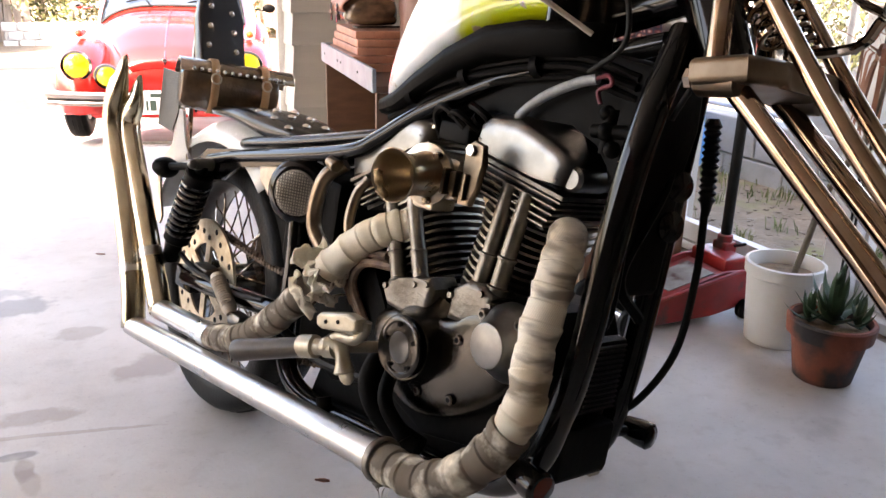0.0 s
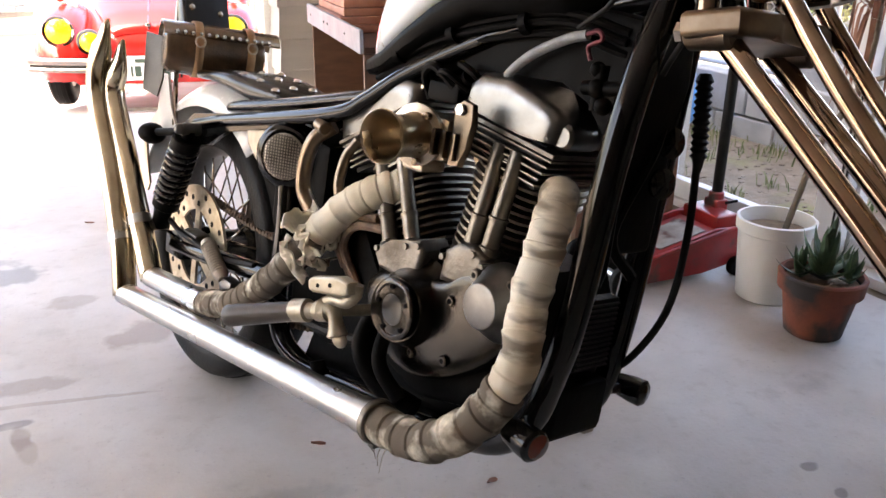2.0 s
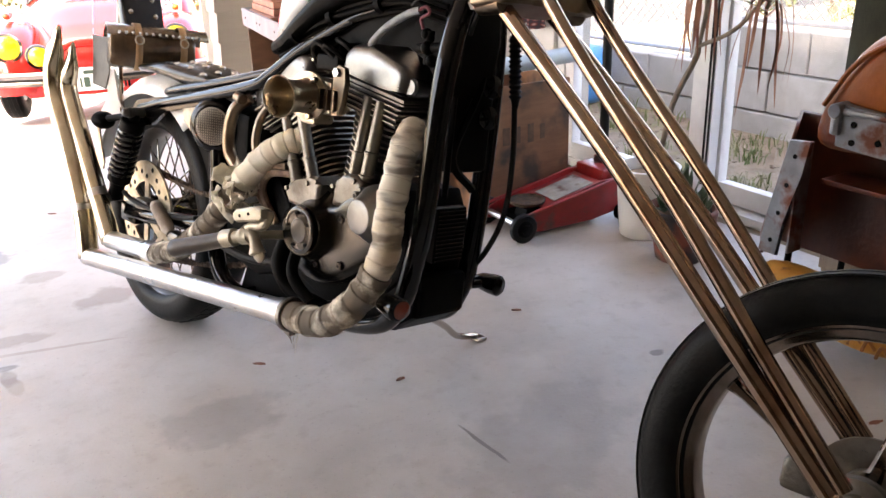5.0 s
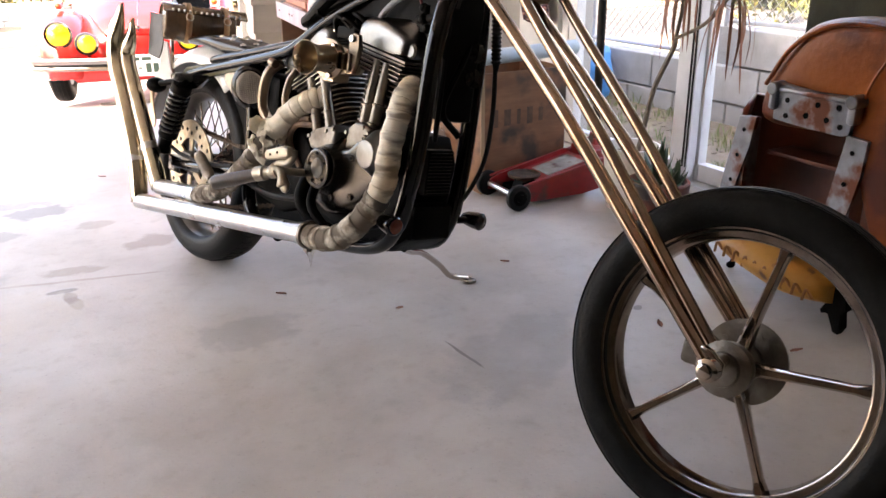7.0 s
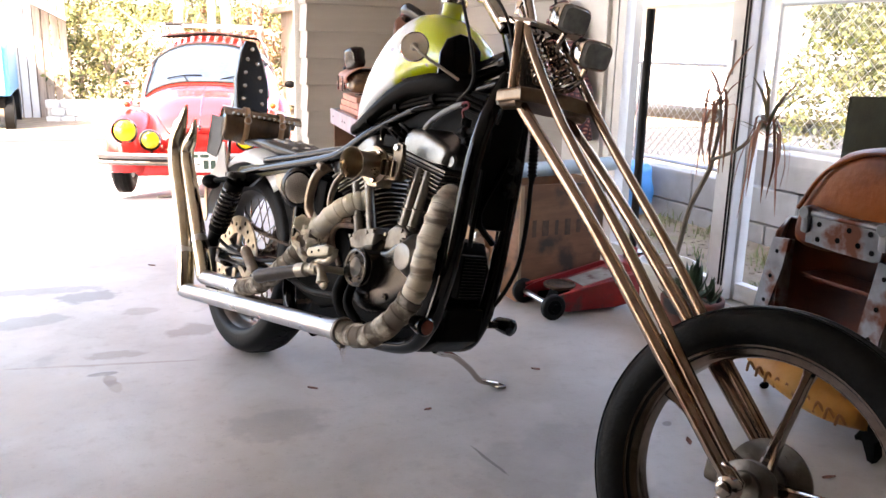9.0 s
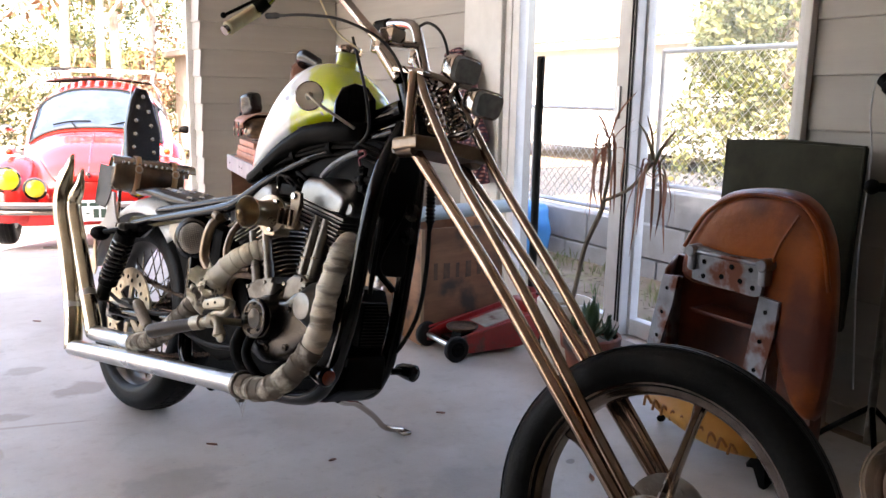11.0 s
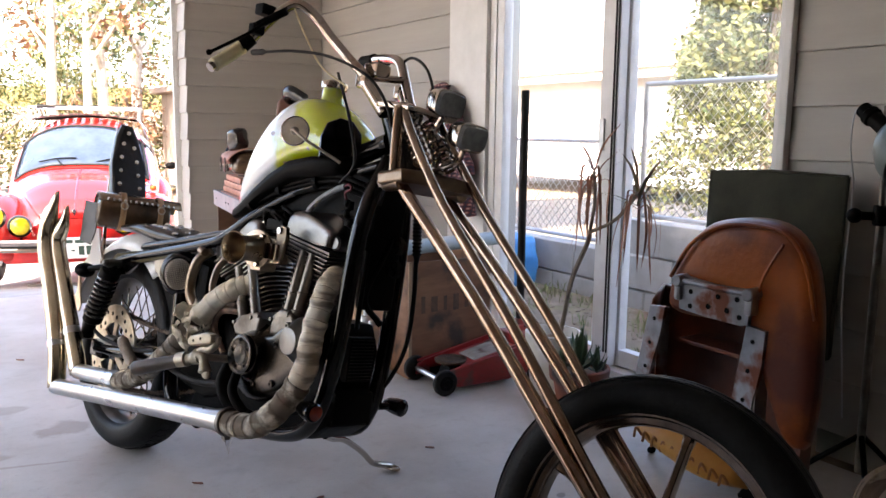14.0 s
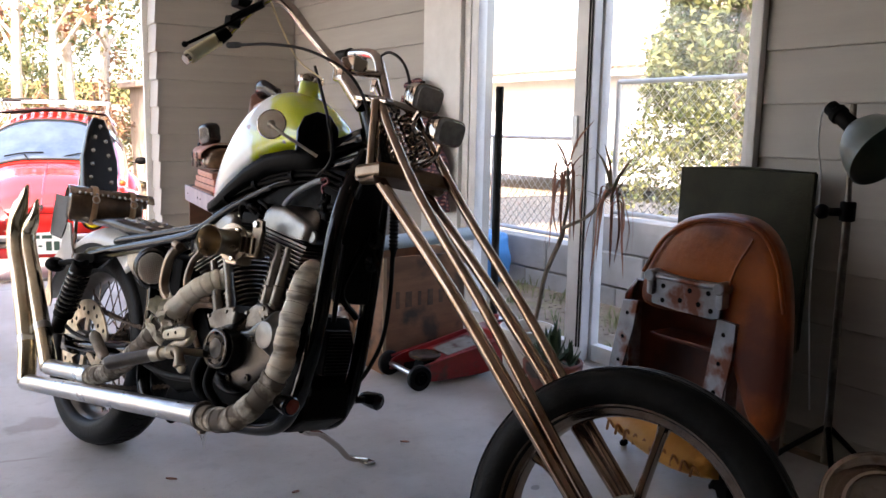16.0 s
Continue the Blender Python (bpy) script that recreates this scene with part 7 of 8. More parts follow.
    b = B()
    prism(b, [(-0.62, 0.3), (0.62, 0.3), (0.5, 0.2), (-0.5, 0.2)], Matrix.Translation((0, 0.22, 0)) @ pose(0, 0, 0, 90, 0, 0), 0.2, 0.02)
    part("front_apron", b, RED, car)
    # seats and wheel seen through the glass
    b = B()
    torus(b, (0.3, 1.62, 0.93), (0, 1, -0.5), 0.17, 0.012, 0.012, 28, 8)
    part("steering_wheel", b, BLACKM, car)


def roof_rack():
    r = thing("roof_rack", "dark tubular roof rack with wooden slats on the red car", "roof rack", pose(0.86, 5.06, -0.28, 0, 0, -13))
    z = 1.455
    for pts, name in (([(-0.5, 1.9, z), (-0.44, 1.8, z), (0, 1.75, z), (0.44, 1.8, z), (0.5, 1.9, z)], "front_rail"), ([(-0.5, 2.9, z), (0, 2.95, z), (0.5, 2.9, z)], "rear_rail")):
        b = B()
        tube(b, pts, 0.009, 8)
        part(name, b, GALV, r)
    for x0, x1 in ((-0.42, -0.16), (-0.1, 0.14)):
        b = B()
        cyl(b, (x0, 1.79, z + 0.004), (x1, 1.765, z + 0.004), 0.017, seg=10)
        part("foam_sleeve", b, RUBBER, r)
    for s in (1, -1):
        b = B()
        tube(b, [(0.5 * s, 1.9, z), (0.51 * s, 2.4, z), (0.5 * s, 2.9, z)], 0.009, 8)
        part("side_rail", b, GALV, r)
        b = B()
        tube(b, [(0.47 * s, 1.85, z - 0.11), (0.48 * s, 2.4, z - 0.1), (0.47 * s, 2.9, z - 0.1)], 0.012, 8)
        part("lower_rail", b, GALV, r)
        for y in (1.86, 2.2, 2.55, 2.88):
            b = B()
            tube(b, [(0.5 * s, y, z), (0.48 * s, y, z - 0.1), (0.56 * s, y, 1.23 if y < 2.6 else 1.13)], 0.007, 6)
            part("leg", b, GALV, r)
    for y in (1.84, 2.3, 2.86):
        b = B()
        tube(b, [(-0.47, y, z - 0.12), (0, y - 0.03, z - 0.08), (0.47, y, z - 0.12)], 0.009, 6)
        part("cross_bar", b, BLACKM, r)
    for k in range(11):
        b = B()
        x = -0.42 + 0.084 * k
        zz = z - 0.06 - 0.04 * (x / 0.47) ** 2
        box(b, (x, 2.35, zz), (0.045, 1.1, 0.016), bevel=0.003)
        part("slat", b, BARK, r, smooth=False)


red_car()
roof_rack()


# ---- things along the window wall ----
JACKLABEL = mix_mask(mat("grubby_label", (0.36, 0.35, 0.31), 0.5, 0.0, (0.24, 0.22, 0.19), 18), (0.1, 0.04, 0.03), 14, 0.55, 0.66)


def floor_jack():
    j = thing("floor_jack", "scuffed red trolley jack, its black handle standing in the socket", "jack", pose(1.53, 0.82, 0, 0, 0, -2))
    # local x to the rear, y across
    for s in (1, -1):
        b = B()
        y = 0.096 * s
        prism(b, [(-0.012, 0.03), (-0.004, 0.072), (0.04, 0.088), (0.2, 0.124), (0.34, 0.155), (0.43, 0.15), (0.47, 0.105), (0.47, 0.04), (0.3, 0.018), (0.08, 0.018)], Matrix.Translation((0, y, 0)) @ pose(0, 0, 0, 90, 0, 0), 0.01, 0.003)
        sp = part("side_plate", b, JACKRED, j, "red side plate with chipped paint")
        b = B()
        cyl(b, (0.0, y + 0.01 * s, 0.082), (0.4, y + 0.01 * s, 0.152), 0.006, seg=8)
        part("rolled_edge", b, JACKRED, sp)
        b = B()
        cyl(b, (0.0, y + 0.022 * s - 0.013, 0.05), (0.0, y + 0.022 * s + 0.013, 0.05), 0.05, seg=28, bevel=0.005)
        w = part("front_wheel", b, RUBBER, j, "black front wheel")
        b = B()
        revolve(b, (0.0, y + 0.034 * s, 0.05), (0, s, 0), [(0, 0.03), (0.003, 0.028), (0.003, 0.016), (0.008, 0.015), (0.01, 0.001)], 20)
        part("hub", b, BLACKM, w)
        b = B()
        cyl(b, (0.42, y + 0.02 * s - 0.012, 0.03), (0.42, y + 0.02 * s + 0.012, 0.03), 0.03, seg=18, bevel=0.004)
        part("rear_caster", b, BLACKM, j)
    b = B()
    cyl(b, (0.0, -0.11, 0.05), (0.0, 0.11, 0.05), 0.011, seg=12)
    part("axle", b, STEEL, j)
    b = B()
    box(b, (0.24, 0, 0.112), (0.25, 0.18, 0.006), Matrix.Translation((0.24, 0, 0.112)) @ pose(0, 0, 0, 0, -12, 0) @ Matrix.Translation((-0.24, 0, -0.112)))
    part("cover_plate", b, JACKRED, j)
    b = B()
    box(b, (0.25, 0, 0.12), (0.17, 0.12, 0.002), Matrix.Translation((0.25, 0, 0.12)) @ pose(0, 0, 0, 0, -12, 0) @ Matrix.Translation((-0.25, 0, -0.12)))
    part("paper_label", b, JACKLABEL, j, "worn pale label with no readable text", smooth=False)
    b = B()
    prism(b, [(0.06, 0.05), (0.07, 0.078), (0.16, 0.09), (0.16, 0.05)], pose(0, 0, 0, 90, 0, 0), 0.07, 0.004)
    part("lift_arm", b, BLACKM, j)
    b = B()
    revolve(b, (0.1, 0.01, 0.07), (0, 0, 1), [(0, 0.03), (0.018, 0.035), (0.02, 0.062), (0.03, 0.065), (0.033, 0.058), (0.026, 0.05), (0.024, 0.001)], 30)
    part("saddle", b, RUST, j, "dark round lifting saddle")
    b = B()
    box(b, (0.42, 0.02, 0.15), (0.09, 0.16, 0.05), bevel=0.01)
    box(b, (0.455, 0.038, 0.17), (0.05, 0.06, 0.06), bevel=0.008)
    cyl(b, (0.4535, 0.0383, 0.16), (0.4535, 0.0383, 0.222), 0.024, seg=20, bevel=0.004)
    part("handle_socket", b, JACKRED, j)
    b = B()
    cyl(b, (0.43, -0.03, 0.205), (0.47, -0.035, 0.208), 0.005, seg=8)
    part("release_pin", b, BLACKM, j)
    b = B()
    box(b, (0.2, 0, 0.04), (0.3, 0.18, 0.02))
    part("base_plate", b, BLACKM, j)
    return j


floor_jack()


def jack_handle():
    t = thing("jack_handle", "black steel jack handle standing upright in its socket", "handle")
    b = B()
    cyl(b, (1.985, 0.842, 0.2), (1.985, 0.842, 1.165), 0.0165, seg=16, bevel=0.003)
    part("sleeve", b, RUBBER, t, "black foam handle sleeve")


jack_handle()


PAINTMARK = mat("faded_black_paint", (0.05, 0.03, 0.022), 0.7, 0.0, (0.14, 0.075, 0.04), 18)


def plywood_box():
    m = pose(1.505, 0.956, 0, 0, 0, -1)
    t = thing("plywood_box", "dark stained plywood box with faded painted marks, open on top", "box", m)
    w, d, h = 0.398, 0.34, 0.478
    for name, c, s in (("front_panel", (w / 2, 0, h / 2), (w, 0.012, h)), ("back_panel", (w / 2, d, h / 2), (w, 0.012, h)), ("side_panel", (0.006, d / 2, h / 2), (0.012, d - 0.014, h)), ("side_panel", (w - 0.006, d / 2, h / 2), (0.012, d - 0.014, h)), ("floor_panel", (w / 2, d / 2, 0.02), (w - 0.03, d - 0.02, 0.012))):
        b = B()
        box(b, c, s, bevel=0.0015)
        part(name, b, PLY, t)
    b = B()
    box(b, (0.008, -0.009, h / 2), (0.016, 0.004, h - 0.004))
    part("edge_strip", b, CARD, t, "pale bare plywood edge", smooth=False)
    for k, (w_, h_) in enumerate(((0.018, 0.07), (0.03, 0.064), (0.016, 0.06), (0.026, 0.068), (0.02, 0.055))):
        b = B()
        box(b, (0.07 + 0.052 * k, -0.0068, 0.3), (w_, 0.0012, h_))
        part("paint_mark", b, PAINTMARK, t, "faded painted mark as a plain bar", smooth=False)


plywood_box()


def plain_tube():
    t = thing("cardboard_tube", "pale blue-grey tube lying across the plywood box", "tube")
    b = B()
    y0, y1 = (1.5, 1.06, 0.519), (2.1, 1.16, 0.519)
    a = Vector(y1) - Vector(y0)
    revolve(b, y0, a, [(0, 0.024), (0, 0.03), (0.004, 0.031), (a.length - 0.004, 0.031), (a.length, 0.03), (a.length, 0.024), (0.02, 0.024)], 24)
    part("tube_wall", b, mat("tube_grey", (0.42, 0.5, 0.53), 0.45, col2=(0.34, 0.4, 0.42), scale=5, bump=0.03), t)


plain_tube()


def spray_can(x, y, material, label, h=0.2):
    t = thing("spray_can", label, "can", pose(x, y, 0), group="cans beside the box")
    b = B()
    revolve(b, (0, 0, 0), (0, 0, 1), [(0, 0.03), (0.004, 0.033), (h - 0.03, 0.033), (h - 0.022, 0.031), (h - 0.012, 0.022), (h - 0.01, 0.001)], 24)
    part("can_body", b, material, t)
    b = B()
    revolve(b, (0, 0, h - 0.012), (0, 0, 1), [(0, 0.013), (0.02, 0.013), (0.024, 0.01), (0.025, 0.001)], 14)
    part("nozzle", b, GALV, t)


spray_can(1.44, 1.14, GALV, "grey metal spray can on the concrete")
spray_can(1.4, 1.26, mat("can_blue", (0.12, 0.2, 0.32), 0.35, col2=(0.25, 0.3, 0.36), scale=9), "dull blue spray can on the concrete", 0.17)
spray_can(1.47, 1.25, GALV, "grey metal spray can on the concrete", 0.22)


def carton(x, y, z, sx, sy, sz, yaw, label):
    t = thing("cardboard_carton", label, "carton", pose(x, y, z, 0, 0, yaw), group="cartons behind the motorcycle")
    b = B()
    box(b, (0, 0, sz / 2), (sx, sy, sz), bevel=0.004)
    part("carton_body", b, CARD, t)
    b = B()
    box(b, (-sx / 4 - 0.001, 0, sz + 0.003), (sx / 2 - 0.006, sy - 0.004, 0.004))
    box(b, (sx / 4 + 0.001, 0, sz + 0.003), (sx / 2 - 0.006, sy - 0.004, 0.004))
    part("lid_flaps", b, CARD, t, smooth=False)
    b = B()
    box(b, (0, 0, sz + 0.0065), (0.05, sy + 0.002, 0.002))
    part("tape", b, CREAMPAINT, t, smooth=False)


carton(1.72, 1.62, 0, 0.34, 0.26, 0.26, 8, "brown cardboard carton on the floor by the wall")
carton(1.72, 1.63, 0.268, 0.26, 0.2, 0.13, -6, "small brown cardboard carton stacked on another")
carton(1.85, 2.4, 0, 0.4, 0.36, 0.5, 3, "tall brown cardboard carton by the wall")


def potted_dracaena():
    t = thing("potted_dracaena", "white plastic pot with a bent dry dracaena", "plant", pose(1.915, 0.54, 0))
    b = B()
    revolve(b, (0, 0, 0), (0, 0, 1), [(0, 0.078), (0.004, 0.083), (0.2, 0.1), (0.205, 0.107), (0.238, 0.109), (0.24, 0.106), (0.24, 0.1), (0.215, 0.097), (0.2, 0.096)], 44, caps=False)
    part("pot", b, WHITEPOT, t, "white plastic pot")
    b = B()
    revolve(b, (0, 0, 0.0), (0, 0, 1), [(0.003, 0.001), (0.003, 0.08), (0.2, 0.097), (0.212, 0.06), (0.208, 0.001)], 30)
    part("soil", b, POTSOIL, t)
    stem = [Vector(p) for p in ((0.0, -0.03, 0.2), (0.012, -0.05, 0.33), (0.02, -0.075, 0.46), (0.02, -0.15, 0.6), (0.02, -0.16, 0.64))]
    b = B()
    tube(b, stem, 0.009, 10)
    br = [[stem[-1], Vector((0.02, -0.18, 0.75)), Vector((0.02, -0.17, 0.86))], [stem[-1], Vector((0.02, -0.29, 0.7)), Vector((0.02, -0.39, 0.8))]]
    for pts in br:
        tube(b, pts, 0.0065, 8)
    part("stem", b, BARK, t, "bent ringed grey-brown stem")
    rng = random.Random(21)
    for bi, pts in enumerate(br):
        for k in range(20):
            az = rng.uniform(0, 6.283)
            up = rng.random() < 0.42
            L = rng.uniform(0.16, 0.27)
            d = Vector((math.cos(az), math.sin(az), 0))
            p0 = pts[-1] + Vector((0, 0, rng.uniform(-0.06, 0.01)))
            if up:
                el = rng.uniform(0.3, 1.2)
                path = [p0, p0 + d * L * 0.45 * math.cos(el) + Vector((0, 0, L * 0.45 * math.sin(el))), p0 + d * L * 0.95 * math.cos(el * 0.8) + Vector((0, 0, L * 0.8 * math.sin(el)))]
            else:
                path = [p0, p0 + d * rng.uniform(0.03, 0.07) + Vector((0, 0, 0.01)), p0 + d * rng.uniform(0.04, 0.085) + Vector((0, 0, -L * 0.5)), p0 + d * rng.uniform(0.035, 0.095) + Vector((0, 0, -L))]
            path = smooth_path(path, 4)
            b = B()
            side = Vector((-d.y, d.x, 0))
            lo, hi = [], []
            for i, p in enumerate(path):
                s = i / (len(path) - 1)
                w = 0.0052 * (0.55 + 0.9 * s) * (1 - s ** 3) + 0.0006
                lo.append(b.verts.new(p - side * w))
                hi.append(b.verts.new(p + side * w))
            for i in range(len(path) - 1):
                b.faces.new((lo[i], lo[i + 1], hi[i + 1], hi[i]))
            part("leaf", b, (GREENLEAF if rng.random() < 0.55 else DRYLEAF) if up else DRYLEAF, t)


potted_dracaena()


def potted_succulent():
    t = thing("potted_succulent", "dark green spiky aloe in a weathered terracotta pot", "plant", pose(1.85, 0.315, 0))
    b = B()
    revolve(b, (0, 0, 0), (0, 0, 1), [(0, 0.068), (0.004, 0.073), (0.12, 0.093), (0.125, 0.106), (0.165, 0.11), (0.17, 0.106), (0.17, 0.098), (0.15, 0.095)], 40, caps=False)
    part("pot", b, TERRA, t, "weathered terracotta pot")
    b = B()
    revolve(b, (0, 0, 0), (0, 0, 1), [(0.003, 0.001), (0.003, 0.07), (0.145, 0.092), (0.15, 0.05), (0.15, 0.001)], 26)
    part("soil", b, POTSOIL, t)
    rng = random.Random(5)
    for cx, cy, n, sc in ((0.0, 0.0, 26, 1.0), (-0.045, 0.035, 12, 0.6), (0.035, -0.05, 12, 0.62), (0.04, 0.045, 10, 0.55)):
        for k in range(n):
            az = k * 2.39996 + rng.uniform(-0.2, 0.2)
            s = k / n
            el = radians(12 + 72 * s + rng.uniform(-6, 6))
            L = sc * rng.uniform(0.1, 0.135) * (1 - 0.15 * s)
            d = Vector((math.cos(az), math.sin(az), 0))
            b = B()
            rings = []
            for i in range(5):
                q = i / 4
                e = el + 0.35 * q
                p = Vector((cx, cy, 0.155 + 0.06 * s * sc)) + d * (L * q * math.cos(e)) + Vector((0, 0, L * q * math.sin(e)))
                w = sc * 0.017 * (1 - q ** 1.6) + 0.0007
                side = Vector((-d.y, d.x, 0))
                up = (d * -math.sin(e) + Vector((0, 0, math.cos(e))))
                rings.append([b.verts.new(p + side * w), b.verts.new(p + up * w * 0.18), b.verts.new(p - side * w), b.verts.new(p - up * w * 0.42)])
            skin(b, rings)
            part("leaf", b, SUCC, t)


potted_succulent()


def loft_x(b, slices):
    rings = [[b.verts.new((x, y, z)) for y, z in pts] for x, pts in slices]
    skin(b, rings)


# darker copy of the orange vinyl, for the seat's inner pan
DARKVINYL = mix_mask(mat("dark_orange_vinyl", (0.17, 0.04, 0.013), 0.4, 0.0, (0.1, 0.022, 0.009), 6, bump=0.15, bscale=60), (0.08, 0.024, 0.014), 6, 0.45, 0.62)


# darker ochre that paints the shade along the cushion's creases
CREASESHADE = mat("crease_shade_ochre", (0.3, 0.12, 0.02), 0.5, 0.0, (0.2, 0.07, 0.015), 14)


def car_seat():
    t = thing("bucket_seat", "stripped orange vinyl car seat with a scuffed steel frame", "seat")
    b = B()
    loft_x(b, [(1.668, [(-0.24, 0.52), (-0.28, 0.63), (-0.345, 0.722), (-0.41, 0.752), (-0.5, 0.762), (-0.58, 0.752), (-0.62, 0.7), (-0.635, 0.61), (-0.635, 0.45), (-0.62, 0.24), (-0.6, 0.24), (-0.6, 0.53), (-0.42, 0.56), (-0.3, 0.53)]),
               (1.69, [(-0.2, 0.495), (-0.245, 0.64), (-0.325, 0.75), (-0.39, 0.772), (-0.49, 0.788), (-0.6, 0.78), (-0.66, 0.73), (-0.695, 0.64), (-0.71, 0.48), (-0.705, 0.21), (-0.61, 0.22), (-0.605, 0.5), (-0.45, 0.52), (-0.28, 0.505)]),
               (1.76, [(-0.165, 0.47), (-0.2, 0.63), (-0.285, 0.745), (-0.345, 0.772), (-0.455, 0.79), (-0.56, 0.782), (-0.625, 0.73), (-0.66, 0.64), (-0.675, 0.48), (-0.672, 0.17), (-0.59, 0.18), (-0.585, 0.47), (-0.45, 0.49), (-0.27, 0.475)]),
               (1.86, [(-0.15, 0.46), (-0.18, 0.61), (-0.255, 0.725), (-0.315, 0.757), (-0.42, 0.775), (-0.5, 0.768), (-0.56, 0.715), (-0.595, 0.63), (-0.612, 0.46), (-0.61, 0.16), (-0.53, 0.17), (-0.525, 0.45), (-0.45, 0.47), (-0.25, 0.46)]),
               (1.97, [(-0.2, 0.45), (-0.23, 0.57), (-0.29, 0.67), (-0.34, 0.7), (-0.44, 0.715), (-0.47, 0.71), (-0.5, 0.66), (-0.525, 0.57), (-0.542, 0.43), (-0.54, 0.17), (-0.48, 0.18), (-0.475, 0.44), (-0.45, 0.45), (-0.28, 0.45)])])
    sh = part("backrest_shell", b, ORANGE, t, "worn orange vinyl backrest", sharp=75)
    md = sh.modifiers.new("round", "SUBSURF")
    md.levels = md.render_levels = 2
    b = B()
    tube(b, [(1.672, -0.245, 0.6), (1.672, -0.31, 0.7), (1.675, -0.4, 0.758), (1.675, -0.5, 0.772), (1.675, -0.6, 0.757), (1.678, -0.655, 0.69), (1.685, -0.685, 0.56)], 0.006, 8)
    part("piping", b, ORANGE, sh, "stitched orange piping")
    b = B()
    tube(b, [(1.663, -0.53, 0.565), (1.661, -0.555, 0.65), (1.664, -0.6, 0.735)], 0.004, 8)
    part("seam", b, ORANGE, sh)
    # hollow seat pan between the two rails
    b = B()
    prism(b, [(-0.06, 0.53), (-0.6, 0.53), (-0.57, 0.17), (0.02, 0.17)], Matrix.Translation((1.86, 0, 0)) @ pose(0, 0, 0, 90, 0, 90), 0.02, 0.004)
    part("seat_pan", b, DARKVINYL, t, "dark red-brown inner pan")
    b = B()
    prism(b, [(-0.6, 0.515), (-0.66, 0.5), (-0.66, 0.12), (-0.55, 0.12)], Matrix.Translation((1.73, 0, 0)) @ pose(0, 0, 0, 90, 0, 90), 0.05, 0.006)
    part("pan_side", b, DARKVINYL, t)
    b = B()
    vs = [b.verts.new(p) for p in ((1.7, -0.165, 0.515), (1.86, -0.06, 0.53), (1.86, 0.02, 0.17), (1.7, -0.11, 0.19))]
    b.faces.new(vs)
    md = part("pan_side", b, DARKVINYL, t).modifiers.new("thick", "SOLIDIFY")
    md.thickness = 0.008
    b = B()
    box(b, (1.8, -0.39, 0.4), (0.1, 0.36, 0.012), pose(0, 0, 0), bevel=0.003)
    part("pan_ledge", b, DARKVINYL, t)
    for pts, x in (([(-0.155, 0.5), (-0.215, 0.505), (-0.2, 0.42), (-0.16, 0.29), (-0.155, 0.2), (-0.1, 0.2), (-0.115, 0.3)], 1.695), ([(-0.512, 0.517), (-0.572, 0.512), (-0.565, 0.42), (-0.545, 0.32), (-0.53, 0.2), (-0.475, 0.2), (-0.485, 0.33)], 1.665)):
        b = B()
        prism(b, pts, Matrix.Translation((x, 0, 0)) @ pose(0, 0, 0, 90, 0, 90), 0.012, 0.003)
        rl = part("side_rail", b, BAREMETAL, t, "scuffed bare steel rail")
        b = B()
        (ya, za), (yb, zb) = pts[1], pts[4]
        box(b, (x + 0.025, (ya + yb) / 2 + 0.004, (za + zb) / 2), (0.05, 0.006, 0.28), bevel=0.002)
        part("flange", b, BAREMETAL, rl)
        for k in range(4):
            b = B()
            q = (k + 0.5) / 4
            y, z = pts[0][0] * (1 - q) + pts[5][0] * q - 0.028, pts[0][1] * (1 - q) + pts[5][1] * q
            cyl(b, (x - 0.0055, y, z), (x - 0.0075, y, z), 0.006, seg=12)
            part("hole", b, BLACKM, rl)
    b = B()
    prism(b, [(-0.295, 0.605), (-0.3, 0.618), (-0.42, 0.602), (-0.52, 0.612), (-0.535, 0.605), (-0.525, 0.52), (-0.505, 0.512), (-0.4, 0.515), (-0.3, 0.52)], Matrix.Translation((1.655, 0, 0)) @ pose(0, 0, 0, 90, 0, 90), 0.016, 0.004)
    bk = part("hinge_bracket", b, BAREMETAL, t, "scuffed steel hinge bracket")
    for y in (-0.3, -0.53):
        b = B()
        cyl(b, (1.63, y, 0.6), (1.675, y, 0.6), 0.017, seg=18, bevel=0.003)
        box(b, (1.652, y, 0.57), (0.034, 0.024, 0.05), bevel=0.008)
        part("hinge_end", b, BAREMETAL, bk)
    b = B()
    cyl(b, (1.643, -0.31, 0.6), (1.643, -0.52, 0.6), 0.007, seg=10)
    part("hinge_rod", b, BAREMETAL, bk)
    for y, z in ((-0.34, 0.575), (-0.4, 0.545), (-0.46, 0.545), (-0.34, 0.535), (-0.43, 0.577), (-0.5, 0.535), (-0.49, 0.58)):
        b = B()
        cyl(b, (1.6475, y, z), (1.6455, y, z), 0.007, seg=12)
        part("hole", b, BLACKM, bk)
    # cushion under the frame
    b = B()
    rings = []
    for k in range(15):
        s = k / 14
        w = math.sin(math.pi * min(1, max(0, 0.06 + 0.88 * s))) ** 0.45
        c = Vector((1.7 - 0.02 * s, -0.13 - 0.41 * s, 0.15 - 0.045 * s))
        rings.append([b.verts.new(c + Vector((0.09 * w * math.cos(q), 0, (0.055 + 0.004 * math.sin(9 * s + 2 * q)) * w * math.sin(q)))) for q in [2 * math.pi * j / 20 for j in range(20)]])
    skin(b, rings)
    cu = part("seat_cushion", b, OCHRE, t, "creased ochre vinyl cushion edge", sharp=70)
    for k in range(10):
        b = B()
        y = -0.19 - 0.034 * k
        zc = 0.142 - 0.035 * k / 10
